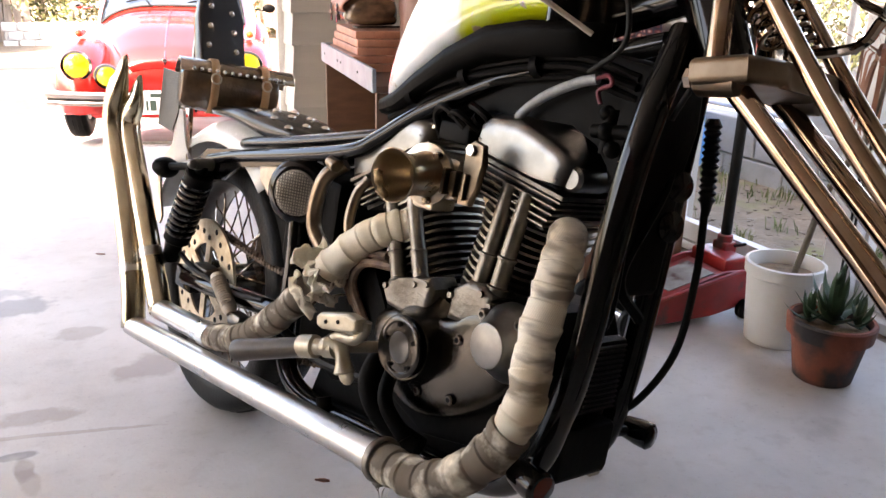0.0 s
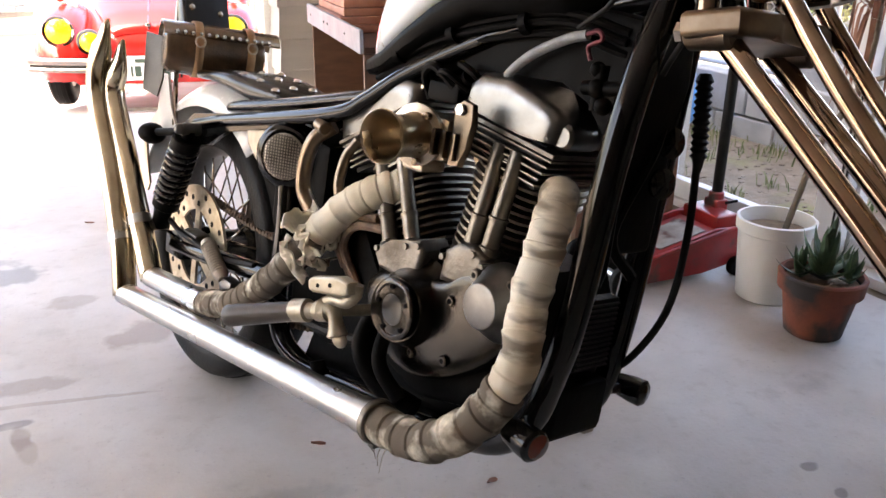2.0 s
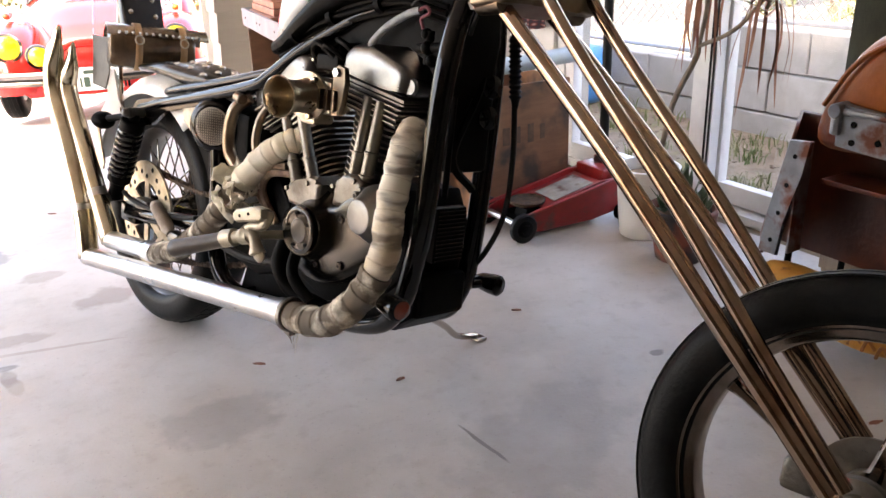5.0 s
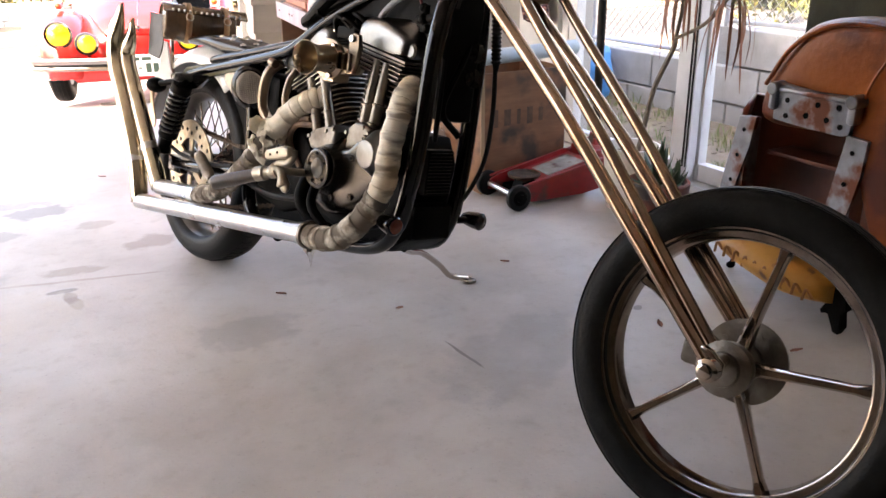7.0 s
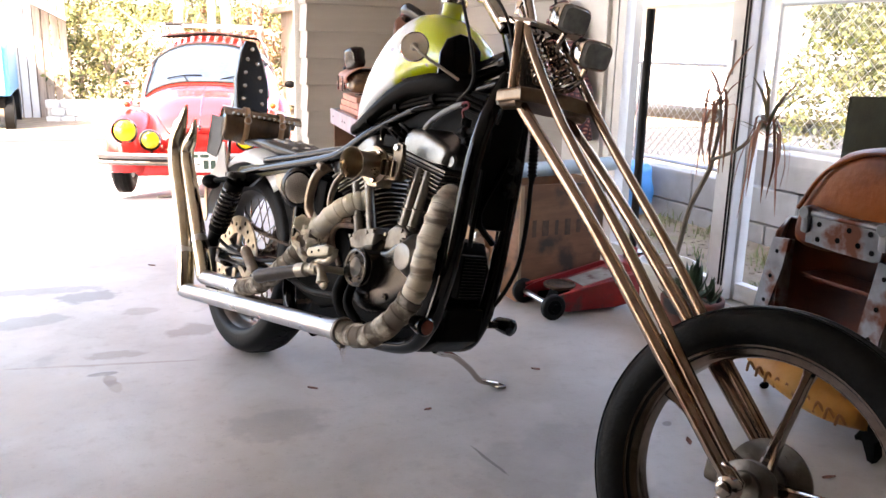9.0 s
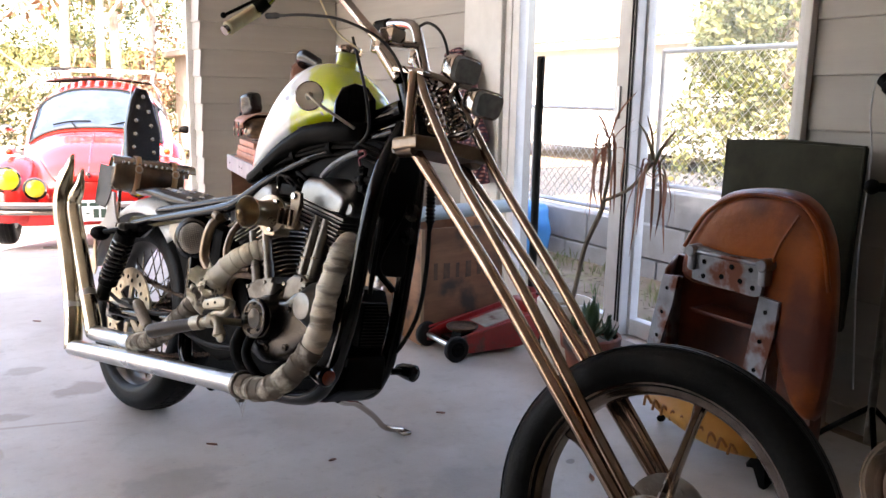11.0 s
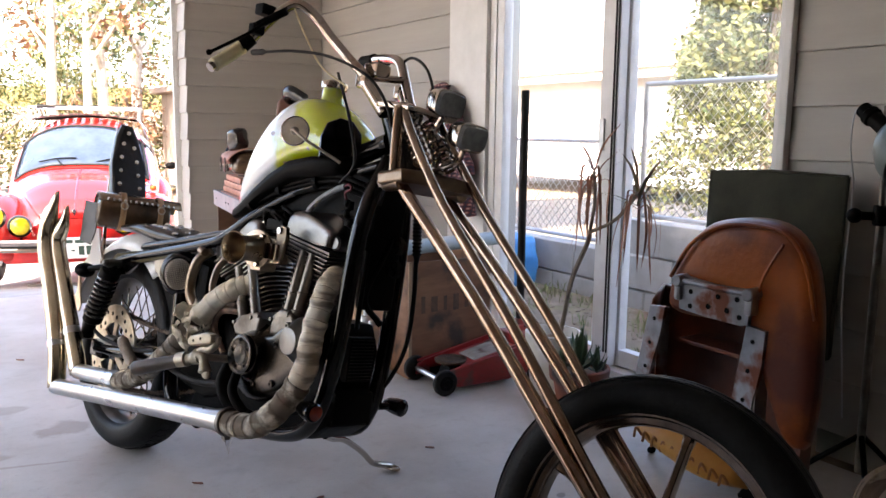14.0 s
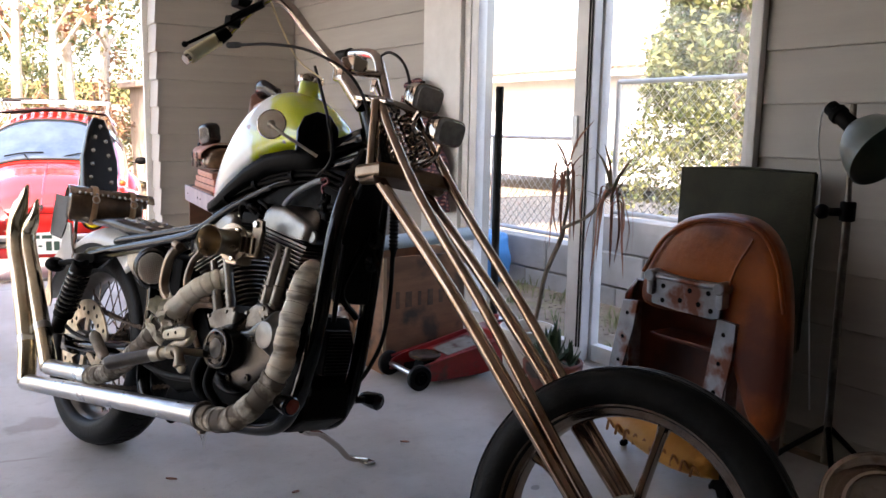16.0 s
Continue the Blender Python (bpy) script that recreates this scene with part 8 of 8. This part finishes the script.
        tube(b, [(1.613, y, zc - 0.022), (1.605, y - 0.015, zc + 0.012), (1.612, y - 0.03, zc - 0.008)], 0.0042, 6)
        part("crease", b, CREASESHADE, cu)
    b = B()
    prism(b, [(-0.53, 0.2), (-0.57, 0.2), (-0.565, 0.12), (-0.585, 0.075), (-0.56, 0.06), (-0.575, 0.02), (-0.565, 0.0), (-0.55, 0.002), (-0.54, 0.03), (-0.535, 0.055), (-0.51, 0.04), (-0.505, 0.052), (-0.53, 0.08), (-0.54, 0.12)], Matrix.Translation((1.69, 0, 0)) @ pose(0, 0, 0, 90, 0, 90), 0.028, 0.005)
    part("foot_lever", b, BLACKM, t, "black cast seat lever resting on the floor")
    for x, y in ((1.8, -0.1), (1.95, -0.16), (1.94, -0.5)):
        b = B()
        tube(b, [(x + 0.02, y, 0.2), (x + 0.01, y, 0.06), (x - 0.01, y, 0.009)], 0.009, 8)
        ball(b, (x - 0.012, y, 0.011), (0.016, 0.012, 0.011))
        part("foot", b, BLACKM, t)


car_seat()


def green_cushion():
    t = thing("seat_cushion", "dark green cloth garden cushion leaning on the wall", "cushion")
    b = B()
    g0, g1 = [], []
    n = 14
    for i in range(n + 1):
        r0, r1 = [], []
        for j in range(n + 1):
            s, q = i / n, j / n
            y, z = 0.025 - 0.475 * s, 0.34 + 0.54 * q
            puff = 0.032 * (max(0.0, math.sin(math.pi * s)) ** 0.35) * (max(0.0, math.sin(math.pi * q)) ** 0.35) * (1 - 0.35 * math.exp(-((s - 0.34) / 0.02) ** 2))
            lean = 0.03 * (1 - q)
            r0.append(b.verts.new((2.16 - lean - 0.012 - puff, y, z)))
            r1.append(b.verts.new((2.16 - lean + 0.012 + puff * 0.5, y, z)))
        g0.append(r0)
        g1.append(r1)
    for i in range(n):
        for j in range(n):
            b.faces.new((g0[i][j], g0[i + 1][j], g0[i + 1][j + 1], g0[i][j + 1]))
            b.faces.new((g1[i][j], g1[i][j + 1], g1[i + 1][j + 1], g1[i + 1][j]))
        b.faces.new((g0[i][0], g1[i][0], g1[i + 1][0], g0[i + 1][0]))
        b.faces.new((g0[i][n], g0[i + 1][n], g1[i + 1][n], g1[i][n]))
        b.faces.new((g0[0][i], g0[0][i + 1], g1[0][i + 1], g1[0][i]))
        b.faces.new((g0[n][i], g1[n][i], g1[n][i + 1], g0[n][i + 1]))
    part("cushion_cover", b, GREENCLOTH, t, sharp=60)
    b = B()
    tube(b, [(2.14, 0.027, 0.35), (2.15, 0.027, 0.877), (2.15, -0.2, 0.886), (2.15, -0.452, 0.884), (2.135, -0.452, 0.35)], 0.006, 8, straight=True)
    part("piping", b, GREENCLOTH, t)


green_cushion()


def cushion_base():
    t = thing("wooden_crate", "dark brown wooden crate under the green cushion", "crate", pose(2.13, -0.21, 0))
    for z in (0.06, 0.17, 0.28):
        b = B()
        box(b, (0, 0, z), (0.09, 0.4, 0.075), bevel=0.004)
        part("slat", b, WEATHERED, t)
    for y in (-0.18, 0.18):
        b = B()
        box(b, (0.0, y, 0.165), (0.075, 0.03, 0.31), bevel=0.003)
        part("post", b, WEATHERED, t)


cushion_base()


def work_lamp():
    t = thing("work_lamp", "thin grey lamp stand with a clamped grey-green work lamp", "lamp", pose(2.08, -0.6, 0))
    b = B()
    cyl(b, (0, 0, 0.06), (0, 0, 0.79), 0.011, seg=14)
    part("lower_pole", b, ALUDARK, t)
    b = B()
    cyl(b, (0, 0, 0.79), (0, 0.01, 1.08), 0.008, seg=12)
    part("upper_pole", b, ALUDARK, t)
    b = B()
    cyl(b, (0, 0, 0.76), (0, 0, 0.815), 0.021, seg=16, bevel=0.003)
    cyl(b, (-0.012, 0.012, 0.785), (-0.04, 0.045, 0.785), 0.012, seg=12)
    ball(b, (-0.043, 0.049, 0.785), 0.021)
    part("clamp_knob", b, BLACKM, t, "black clamp knob")
    for k in range(3):
        b = B()
        a = radians(100 + 120 * k)
        tube(b, [(0, 0, 0.17), (0.12 * math.cos(a), 0.12 * math.sin(a), 0.06), (0.17 * math.cos(a), 0.17 * math.sin(a), 0.01)], 0.008, 8, straight=True)
        ball(b, (0.17 * math.cos(a), 0.17 * math.sin(a), 0.011), 0.011)
        part("leg", b, BLACKM, t)
    b = B()
    ax = Vector((-0.03, -0.136, -0.092))
    o = Vector((0, 0.08, 1.075))
    revolve(b, o, ax, [(0, 0.012), (0.006, 0.021), (0.03, 0.022), (0.034, 0.027), (0.05, 0.027), (0.054, 0.022), (0.115, 0.024), (0.12, 0.02)], 20)
    part("socket", b, BLACKM, t)
    b = B()
    revolve(b, o + ax.normalized() * 0.11, ax, [(0, 0.026), (0.01, 0.045), (0.035, 0.07), (0.08, 0.092), (0.12, 0.1), (0.12, 0.097), (0.08, 0.089), (0.035, 0.066), (0.01, 0.04)], 32, caps=False)
    part("shade", b, LAMPGREEN, t, "grey-green enamel shade")
    b = B()
    tube(b, [(0, 0.075, 1.078), (0.0, 0.098, 1.06), (0.004, 0.105, 0.97), (0.006, 0.09, 0.85), (0.008, 0.095, 0.55), (0.0, 0.06, 0.2)], 0.0022, 6)
    part("cable", b, GALV, t, "thin grey lamp cable")
    b = B()
    tube(b, [(0, 0.005, 0.98), (-0.005, 0.004, 1.02), (-0.012, 0.02, 1.035)], 0.006, 8)
    part("arm", b, BLACKM, t)


work_lamp()


def chrome_part():
    t = thing("hub_cap", "round chrome wheel trim ring tilted on the floor", "hub cap", pose(1.784, -0.922, 0.0))
    b = B()
    ax = Vector((-0.55, -0.5, 0.67))
    o = Vector((0, 0, 0.118))
    revolve(b, o, ax, [(-0.012, 0.138), (0.0, 0.146), (0.008, 0.144), (0.01, 0.136), (-0.002, 0.124), (-0.008, 0.112), (0.0, 0.102), (0.01, 0.098), (0.012, 0.09), (0.004, 0.075), (0.006, 0.03), (0.007, 0.001)], 56)
    part("dome", b, CHROME, t)
    b = B()
    torus(b, o + ax.normalized() * 0.006, ax, 0.144, 0.004, 0.004, 56, 8)
    part("rim_edge", b, CHROME, t)


chrome_part()


# ---- the heap by the front wall ----
def wavy_box(b, c, size, amp, seed, n=8, sag=0.0):
    """A soft leather body: a rounded box with folds."""
    rng = random.Random(seed)
    ph = [rng.uniform(0, 6.28) for _ in range(6)]
    rings = []
    for i in range(n + 5):
        s = i / (n + 4)
        z = -1 + 2 * s
        k = (1 - abs(z) ** 4) ** 0.5 * 0.55 + 0.45 if abs(z) < 1 else 0.3
        row = []
        for j in range(28):
            q = 2 * math.pi * j / 28
            f = 1 + amp * (math.sin(3 * q + ph[0] + 2 * z) + 0.6 * math.sin(5 * q + ph[1] - 3 * z) + 0.5 * math.sin(7 * z + ph[2] + q))
            x = size[0] * 0.5 * k * f * signed_pow(math.cos(q), 0.6)
            y = size[1] * 0.5 * k * f * signed_pow(math.sin(q), 0.6)
            row.append(b.verts.new(Vector(c) + Vector((x + sag * z * z, y, size[2] * 0.5 * z * (1 + 0.3 * amp * math.sin(2 * q + ph[3]))))))
        rings.append(row)
    skin(b, rings)


PINKLEATHER = mat("faded_pink_leather", (0.42, 0.2, 0.13), 0.55, 0.0, (0.3, 0.13, 0.085), 9, bump=0.1, bscale=80)
LIPPAINT = mat("blue_grey_paint", (0.25, 0.275, 0.3), 0.5, 0.0, (0.19, 0.21, 0.23), 10)
SHELFWOOD = mat("dark_shelf_wood", (0.07, 0.032, 0.018), 0.5, 0.0, (0.11, 0.055, 0.03), 6, stretch=(1, 1, 4))
SHELF = pose(1.37, 3.03, 0, 0, 0, -98)


def shelf():
    t = thing("low_shelf", "dark wooden low shelf with a blue-grey front lip", "shelf", SHELF)
    for z in (0.16, 0.552):
        b = B()
        box(b, (0.55, 0.21, z), (1.06, 0.4, 0.022), bevel=0.003)
        part("board", b, SHELFWOOD, t)
    b = B()
    box(b, (0.55, -0.001, 0.588), (1.12, 0.016, 0.09), bevel=0.004)
    lip = part("front_lip", b, LIPPAINT, t, "blue-grey painted front lip")
    for x in (0.1, 0.42, 0.5, 0.85):
        b = B()
        cyl(b, (x, -0.008, 0.59), (x, -0.0115, 0.59), 0.005, seg=10)
        part("screw", b, BLACKM, lip)
    b = B()
    box(b, (-0.002, 0.21, 0.588), (0.016, 0.4, 0.09), bevel=0.004)
    part("end_lip", b, LIPPAINT, t)
    for x in (0.012, 1.088):
        b = B()
        box(b, (x, 0.21, 0.27), (0.02, 0.4, 0.54), bevel=0.003)
        part("end_panel", b, SHELFWOOD, t)
    b = B()
    box(b, (0.55, 0.405, 0.27), (1.05, 0.008, 0.54))
    part("back_panel", b, SHELFWOOD, t)


def leather_stack():
    rng = random.Random(12)
    t = thing("leather_stack", "stack of faded pink leather sheets in the shelf's tray", "leather", SHELF @ pose(0.36, 0.17, 0.564))
    for k in range(5):
        b = B()
        box(b, (0, 0, 0), (0.6 - 0.03 * k, 0.3 - 0.012 * k, 0.0325), Matrix.Translation((rng.uniform(-0.012, 0.012), rng.uniform(-0.006, 0.006), 0.017 + 0.0335 * k)) @ pose(0, 0, 0, 0, 0, rng.uniform(-1.5, 1.5)), bevel=0.005)
        part("sheet", b, PINKLEATHER, t, sharp=60)
    b = B()
    box(b, (0.12, 0.0, 0.178), (0.05, 0.3, 0.006), pose(0, 0, 0, 0, 0, 14), bevel=0.002)
    part("strap", b, LEATHER, t, "black strap across the sheets")


def leather_bags():
    t = thing("saddle_bag", "worn brown saddle bag with a faded flap on the low shelf", "bag", pose(1.46, 2.64, 0.738, 0, 0, -98) @ Matrix.Diagonal((1.0, 0.95, 0.5, 1.0)))
    b = B()
    wavy_box(b, (0, 0, 0.14), (0.27, 0.26, 0.27), 0.035, 2)
    bd = part("bag_body", b, BROWNLEATHER, t, sharp=70)
    b = B()
    rows = []
    for k in range(12):
        a = radians(-20 + 170 * k / 11)
        rows.append([b.verts.new((x, -0.02 - 0.135 * math.cos(a), 0.17 + 0.125 * math.sin(a) + 0.008 * math.sin(9 * x + k))) for x in (-0.13, -0.07, 0.0, 0.07, 0.13)])
    for p, q in zip(rows, rows[1:]):
        for j in range(4):
            b.faces.new((p[j], p[j + 1], q[j + 1], q[j]))
    fl = part("flap", b, PINKLEATHER, t, "faded pink leather flap")
    md = fl.modifiers.new("thick", "SOLIDIFY")
    md.thickness = 0.006
    for x in (-0.07, 0.06):
        b = B()
        box(b, (x, -0.162, 0.12), (0.022, 0.006, 0.16), bevel=0.002)
        st = part("strap", b, LEATHER, t)
        b = B()
        torus(b, (x, -0.168, 0.12), (0, 1, 0), 0.014, 0.0025, 0.0025, 16, 6)
        part("buckle", b, BRASS, st)
    b = B()
    tube(b, [(-0.11, -0.08, 0.24), (-0.17, -0.1, 0.2), (-0.2, -0.1, 0.28), (-0.16, -0.06, 0.33), (-0.1, -0.02, 0.3)], 0.008, 8)
    part("carry_loop", b, LEATHER, t)
    t = thing("leather_jacket", "brown leather jacket heaped on the low shelf", "jacket", pose(1.62, 2.3, 0.563, 0, 0, -110) @ Matrix.Diagonal((1.05, 1.0, 1.45, 1.0)))
    b = B()
    wavy_box(b, (0, 0, 0.19), (0.28, 0.26, 0.4), 0.06, 7, n=12)
    part("jacket_body", b, BROWNJACKET, t, sharp=75)
    b = B()
    wavy_box(b, (-0.1, -0.06, 0.27), (0.12, 0.14, 0.3), 0.07, 9, n=10)
    part("sleeve", b, BROWNJACKET, t, sharp=75)
    b = B()
    tube(b, [(-0.1, 0.0, 0.39), (-0.03, -0.07, 0.42), (0.05, -0.05, 0.43), (0.1, 0.02, 0.4)], 0.025, 10)
    part("collar", b, LEATHER, t, "dark collar")
    t = thing("leather_pouch", "small black leather pouch on the saddle bag", "pouch", pose(1.41, 2.68, 0.872, 6, -10, -80) @ Matrix.Scale(1.05, 4))
    b = B()
    wavy_box(b, (0, 0, 0.06), (0.12, 0.09, 0.12), 0.04, 12)
    part("pouch_body", b, LEATHER, t, sharp=70)
    b = B()
    tube(b, [(-0.05, 0, 0.05), (-0.1, -0.02, -0.02), (-0.12, -0.03, -0.09)], 0.007, 8)
    part("strap", b, LEATHER, t)


shelf()
leather_stack()
leather_bags()


def plaid_shirt():
    t = thing("plaid_shirt", "red and blue plaid shirt hanging beside the window", "shirt")
    b = B()
    rows = []
    for i in range(22):
        s = i / 21
        z = 1.21 - 0.62 * s
        row = []
        for j in range(19):
            q = j / 18
            hw = 0.11 + 0.03 * min(1, s * 4) - 0.03 * s
            y = 1.755 - 0.21 * s + hw * (1 - 2 * q)
            row.append(b.verts.new((2.183 - 0.025 * math.sin(math.pi * q) - 0.02 * math.sin(q * 19 + s * 2) * (0.3 + s), y, z - 0.02 * (1 - s) * abs(2 * q - 1) - 0.012 * math.sin(q * 11) * s)))
        rows.append(row)
    for p, q in zip(rows, rows[1:]):
        for j in range(18):
            b.faces.new((p[j], p[j + 1], q[j + 1], q[j]))
    sh = part("shirt_body", b, PLAID, t, sharp=80)
    md = sh.modifiers.new("thick", "SOLIDIFY")
    md.thickness = 0.006
    for sd in (1, -1):
        b = B()
        tube(b, [(2.161, 1.74 + 0.1 * sd, 1.150), (2.146, 1.71 + 0.13 * sd, 1.030), (2.151, 1.66 + 0.13 * sd, 0.880), (2.156, 1.63 + 0.13 * sd, 0.780)], 0.036, 14, radii=lambda s: 0.03 + 0.012 * math.sin(9 * s) * s)
        part("sleeve", b, PLAID, t)
    b = B()
    tube(b, [(2.146, 1.685, 1.205), (2.133, 1.755, 1.195), (2.146, 1.825, 1.205), (2.171, 1.755, 1.23), (2.151, 1.69, 1.21)], 0.014, 10)
    part("collar", b, PLAID, t)
    b = B()
    tube(b, [(2.216, 1.755, 1.225), (2.185, 1.755, 1.225), (2.18, 1.755, 1.24)], 0.005, 8)
    part("wall_hook", b, BLACKM, t)


plaid_shirt()


def tarp_bag():
    t = thing("tarp_bag", "crumpled bright blue tarpaulin bag on the soil outside", "bag", pose(3.14, 2.45, 0.0))
    b = B()
    wavy_box(b, (0, 0, 0.165), (0.26, 0.4, 0.35), 0.06, 31, n=14)
    part("bag_body", b, BLUETARP, t, sharp=30)
    b = B()
    tube(b, [(-0.03, -0.06, 0.31), (-0.05, -0.02, 0.38), (-0.03, 0.05, 0.36), (0.0, 0.06, 0.31)], 0.02, 8)
    part("tied_neck", b, BLUETARP, t, sharp=30)


tarp_bag()


# ---- marks and litter on the slab ----
def leaf_litter():
    rng = random.Random(11)
    for x, y in ((0.5, 0.39), (0.76, 0.13), (1.51, -0.58), (1.2, 0.28), (0.2, 2.0), (-0.7, 1.4), (1.32, -0.3)):
        t = thing("fallen_leaf", "small curled brown leaf lying on the concrete", "leaf", pose(x, y, 0.003, 0, 0, rng.uniform(0, 360)), group="fallen leaves")
        b = B()
        g = []
        for i in range(6):
            s = i / 5
            w = 0.007 * math.sin(math.pi * min(0.97, 0.08 + s)) + 0.0008
            g.append([b.verts.new((0.03 * s - 0.015, w * q, 0.004 * q * q + 0.006 * s * s)) for q in (-1, 0, 1)])
        for p, q in zip(g, g[1:]):
            for j in range(2):
                b.faces.new((p[j], p[j + 1], q[j + 1], q[j]))
        part("blade", b, DRYLEAF, t)


leaf_litter()


def ramp_board():
    t = thing("drain_cover", "flat dark metal plate lying on the driveway before the car", "plate", pose(0.93, 4.9, -0.205, -9, 0, -14))
    b = B()
    prism(b, [(-0.42, -0.06), (0.55, -0.02), (0.6, 0.22), (0.1, 0.24), (-0.1, 0.12)], Matrix(), 0.02, 0.003)
    part("plate", b, ALUDARK, t)


ramp_board()


def weeds():
    # thin grass blades and pebbles on the soil strip outside the glass
    rng = random.Random(64)
    vs, fs = [], []
    spots = [(rng.uniform(2.5, 3.2), rng.uniform(-0.2, 2.9), rng.uniform(0.03, 0.1)) for _ in range(15)]
    spots += [(3.18, 2.1, 0.16), (3.15, 1.7, 0.14), (3.16, 1.1, 0.14), (2.95, 1.0, 0.12), (2.65, 0.65, 0.1), (3.1, 2.6, 0.15)]
    for cx, cy, r in spots:
        for _ in range(int(420 * r)):
            x, y = cx + rng.gauss(0, r * 0.5), cy + rng.gauss(0, r * 0.5)
            if x > 3.29 or x < 2.42:
                continue
            h = rng.uniform(0.02, 0.075)
            a = rng.uniform(0, 6.283)
            w = rng.uniform(0.0015, 0.004)
            lx, ly = math.cos(a) * h * rng.uniform(0.2, 0.9), math.sin(a) * h * rng.uniform(0.2, 0.9)
            sx, sy = -math.sin(a) * w, math.cos(a) * w
            i = len(vs)
            vs += [(x - sx, y - sy, -0.003), (x + sx, y + sy, -0.003), (x + lx * 0.4 + sx, y + ly * 0.4 + sy, h * 0.7), (x + lx * 0.4 - sx, y + ly * 0.4 - sy, h * 0.7), (x + lx, y + ly, h)]
            fs += [(i, i + 1, i + 2, i + 3), (i + 3, i + 2, i + 4)]
    me = bpy.data.meshes.new("weeds")
    me.from_pydata(vs, [], fs)
    me.materials.append(mat("weed_green", (0.1, 0.16, 0.045), 0.6, 0.0, (0.2, 0.2, 0.08), 6))
    tagged(new("weeds", me), "small green weeds growing in dry soil outside the glass", "weeds", kind="stuff")
    vs, fs = [], []
    for _ in range(900):
        x, y = rng.uniform(2.42, 3.26), rng.uniform(-0.3, 3.2)
        r = rng.uniform(0.003, 0.013)
        i = len(vs)
        n = 5
        a0 = rng.uniform(0, 6)
        z0 = -0.004
        for zz, q in ((z0, 1.0), (z0 + r * 0.8, 0.8)):
            for k in range(n):
                a = a0 + 6.283 * k / n
                m = r * q * rng.uniform(0.75, 1.25)
                vs.append((x + math.cos(a) * m * 1.3, y + math.sin(a) * m, zz))
        fs += [(i + k, i + (k + 1) % n, i + n + (k + 1) % n, i + n + k) for k in range(n)]
        fs.append(tuple(i + n + k for k in range(n)))
    me = bpy.data.meshes.new("pebbles")
    me.from_pydata(vs, [], fs)
    me.materials.append(mat("pebble_brown", (0.3, 0.25, 0.19), 0.9, 0.0, (0.14, 0.1, 0.07), 14, bump=0.4, bscale=120))
    tagged(new("pebbles", me), "brown pebbles and bark scattered over bare soil", "pebbles", kind="stuff")


weeds()


# ---- lap siding boards ----
clad(wall_north, (PX + 0.012, PY + 0.01), 0, WX - PX - 0.014, 1.087, TOP - COURSE)
clad(wall_east, (WX + 0.02, PY + 0.008), -90, PY - 1.767, 1.087, TOP - COURSE)
clad(wall_east, (WX + 0.02, -0.197), -90, 8.65, 1.087, TOP - COURSE)
clad(wall_north, (PX + 0.019, PY + 0.168), -90, 0.168 + 0.006, 1.087, TOP - COURSE)
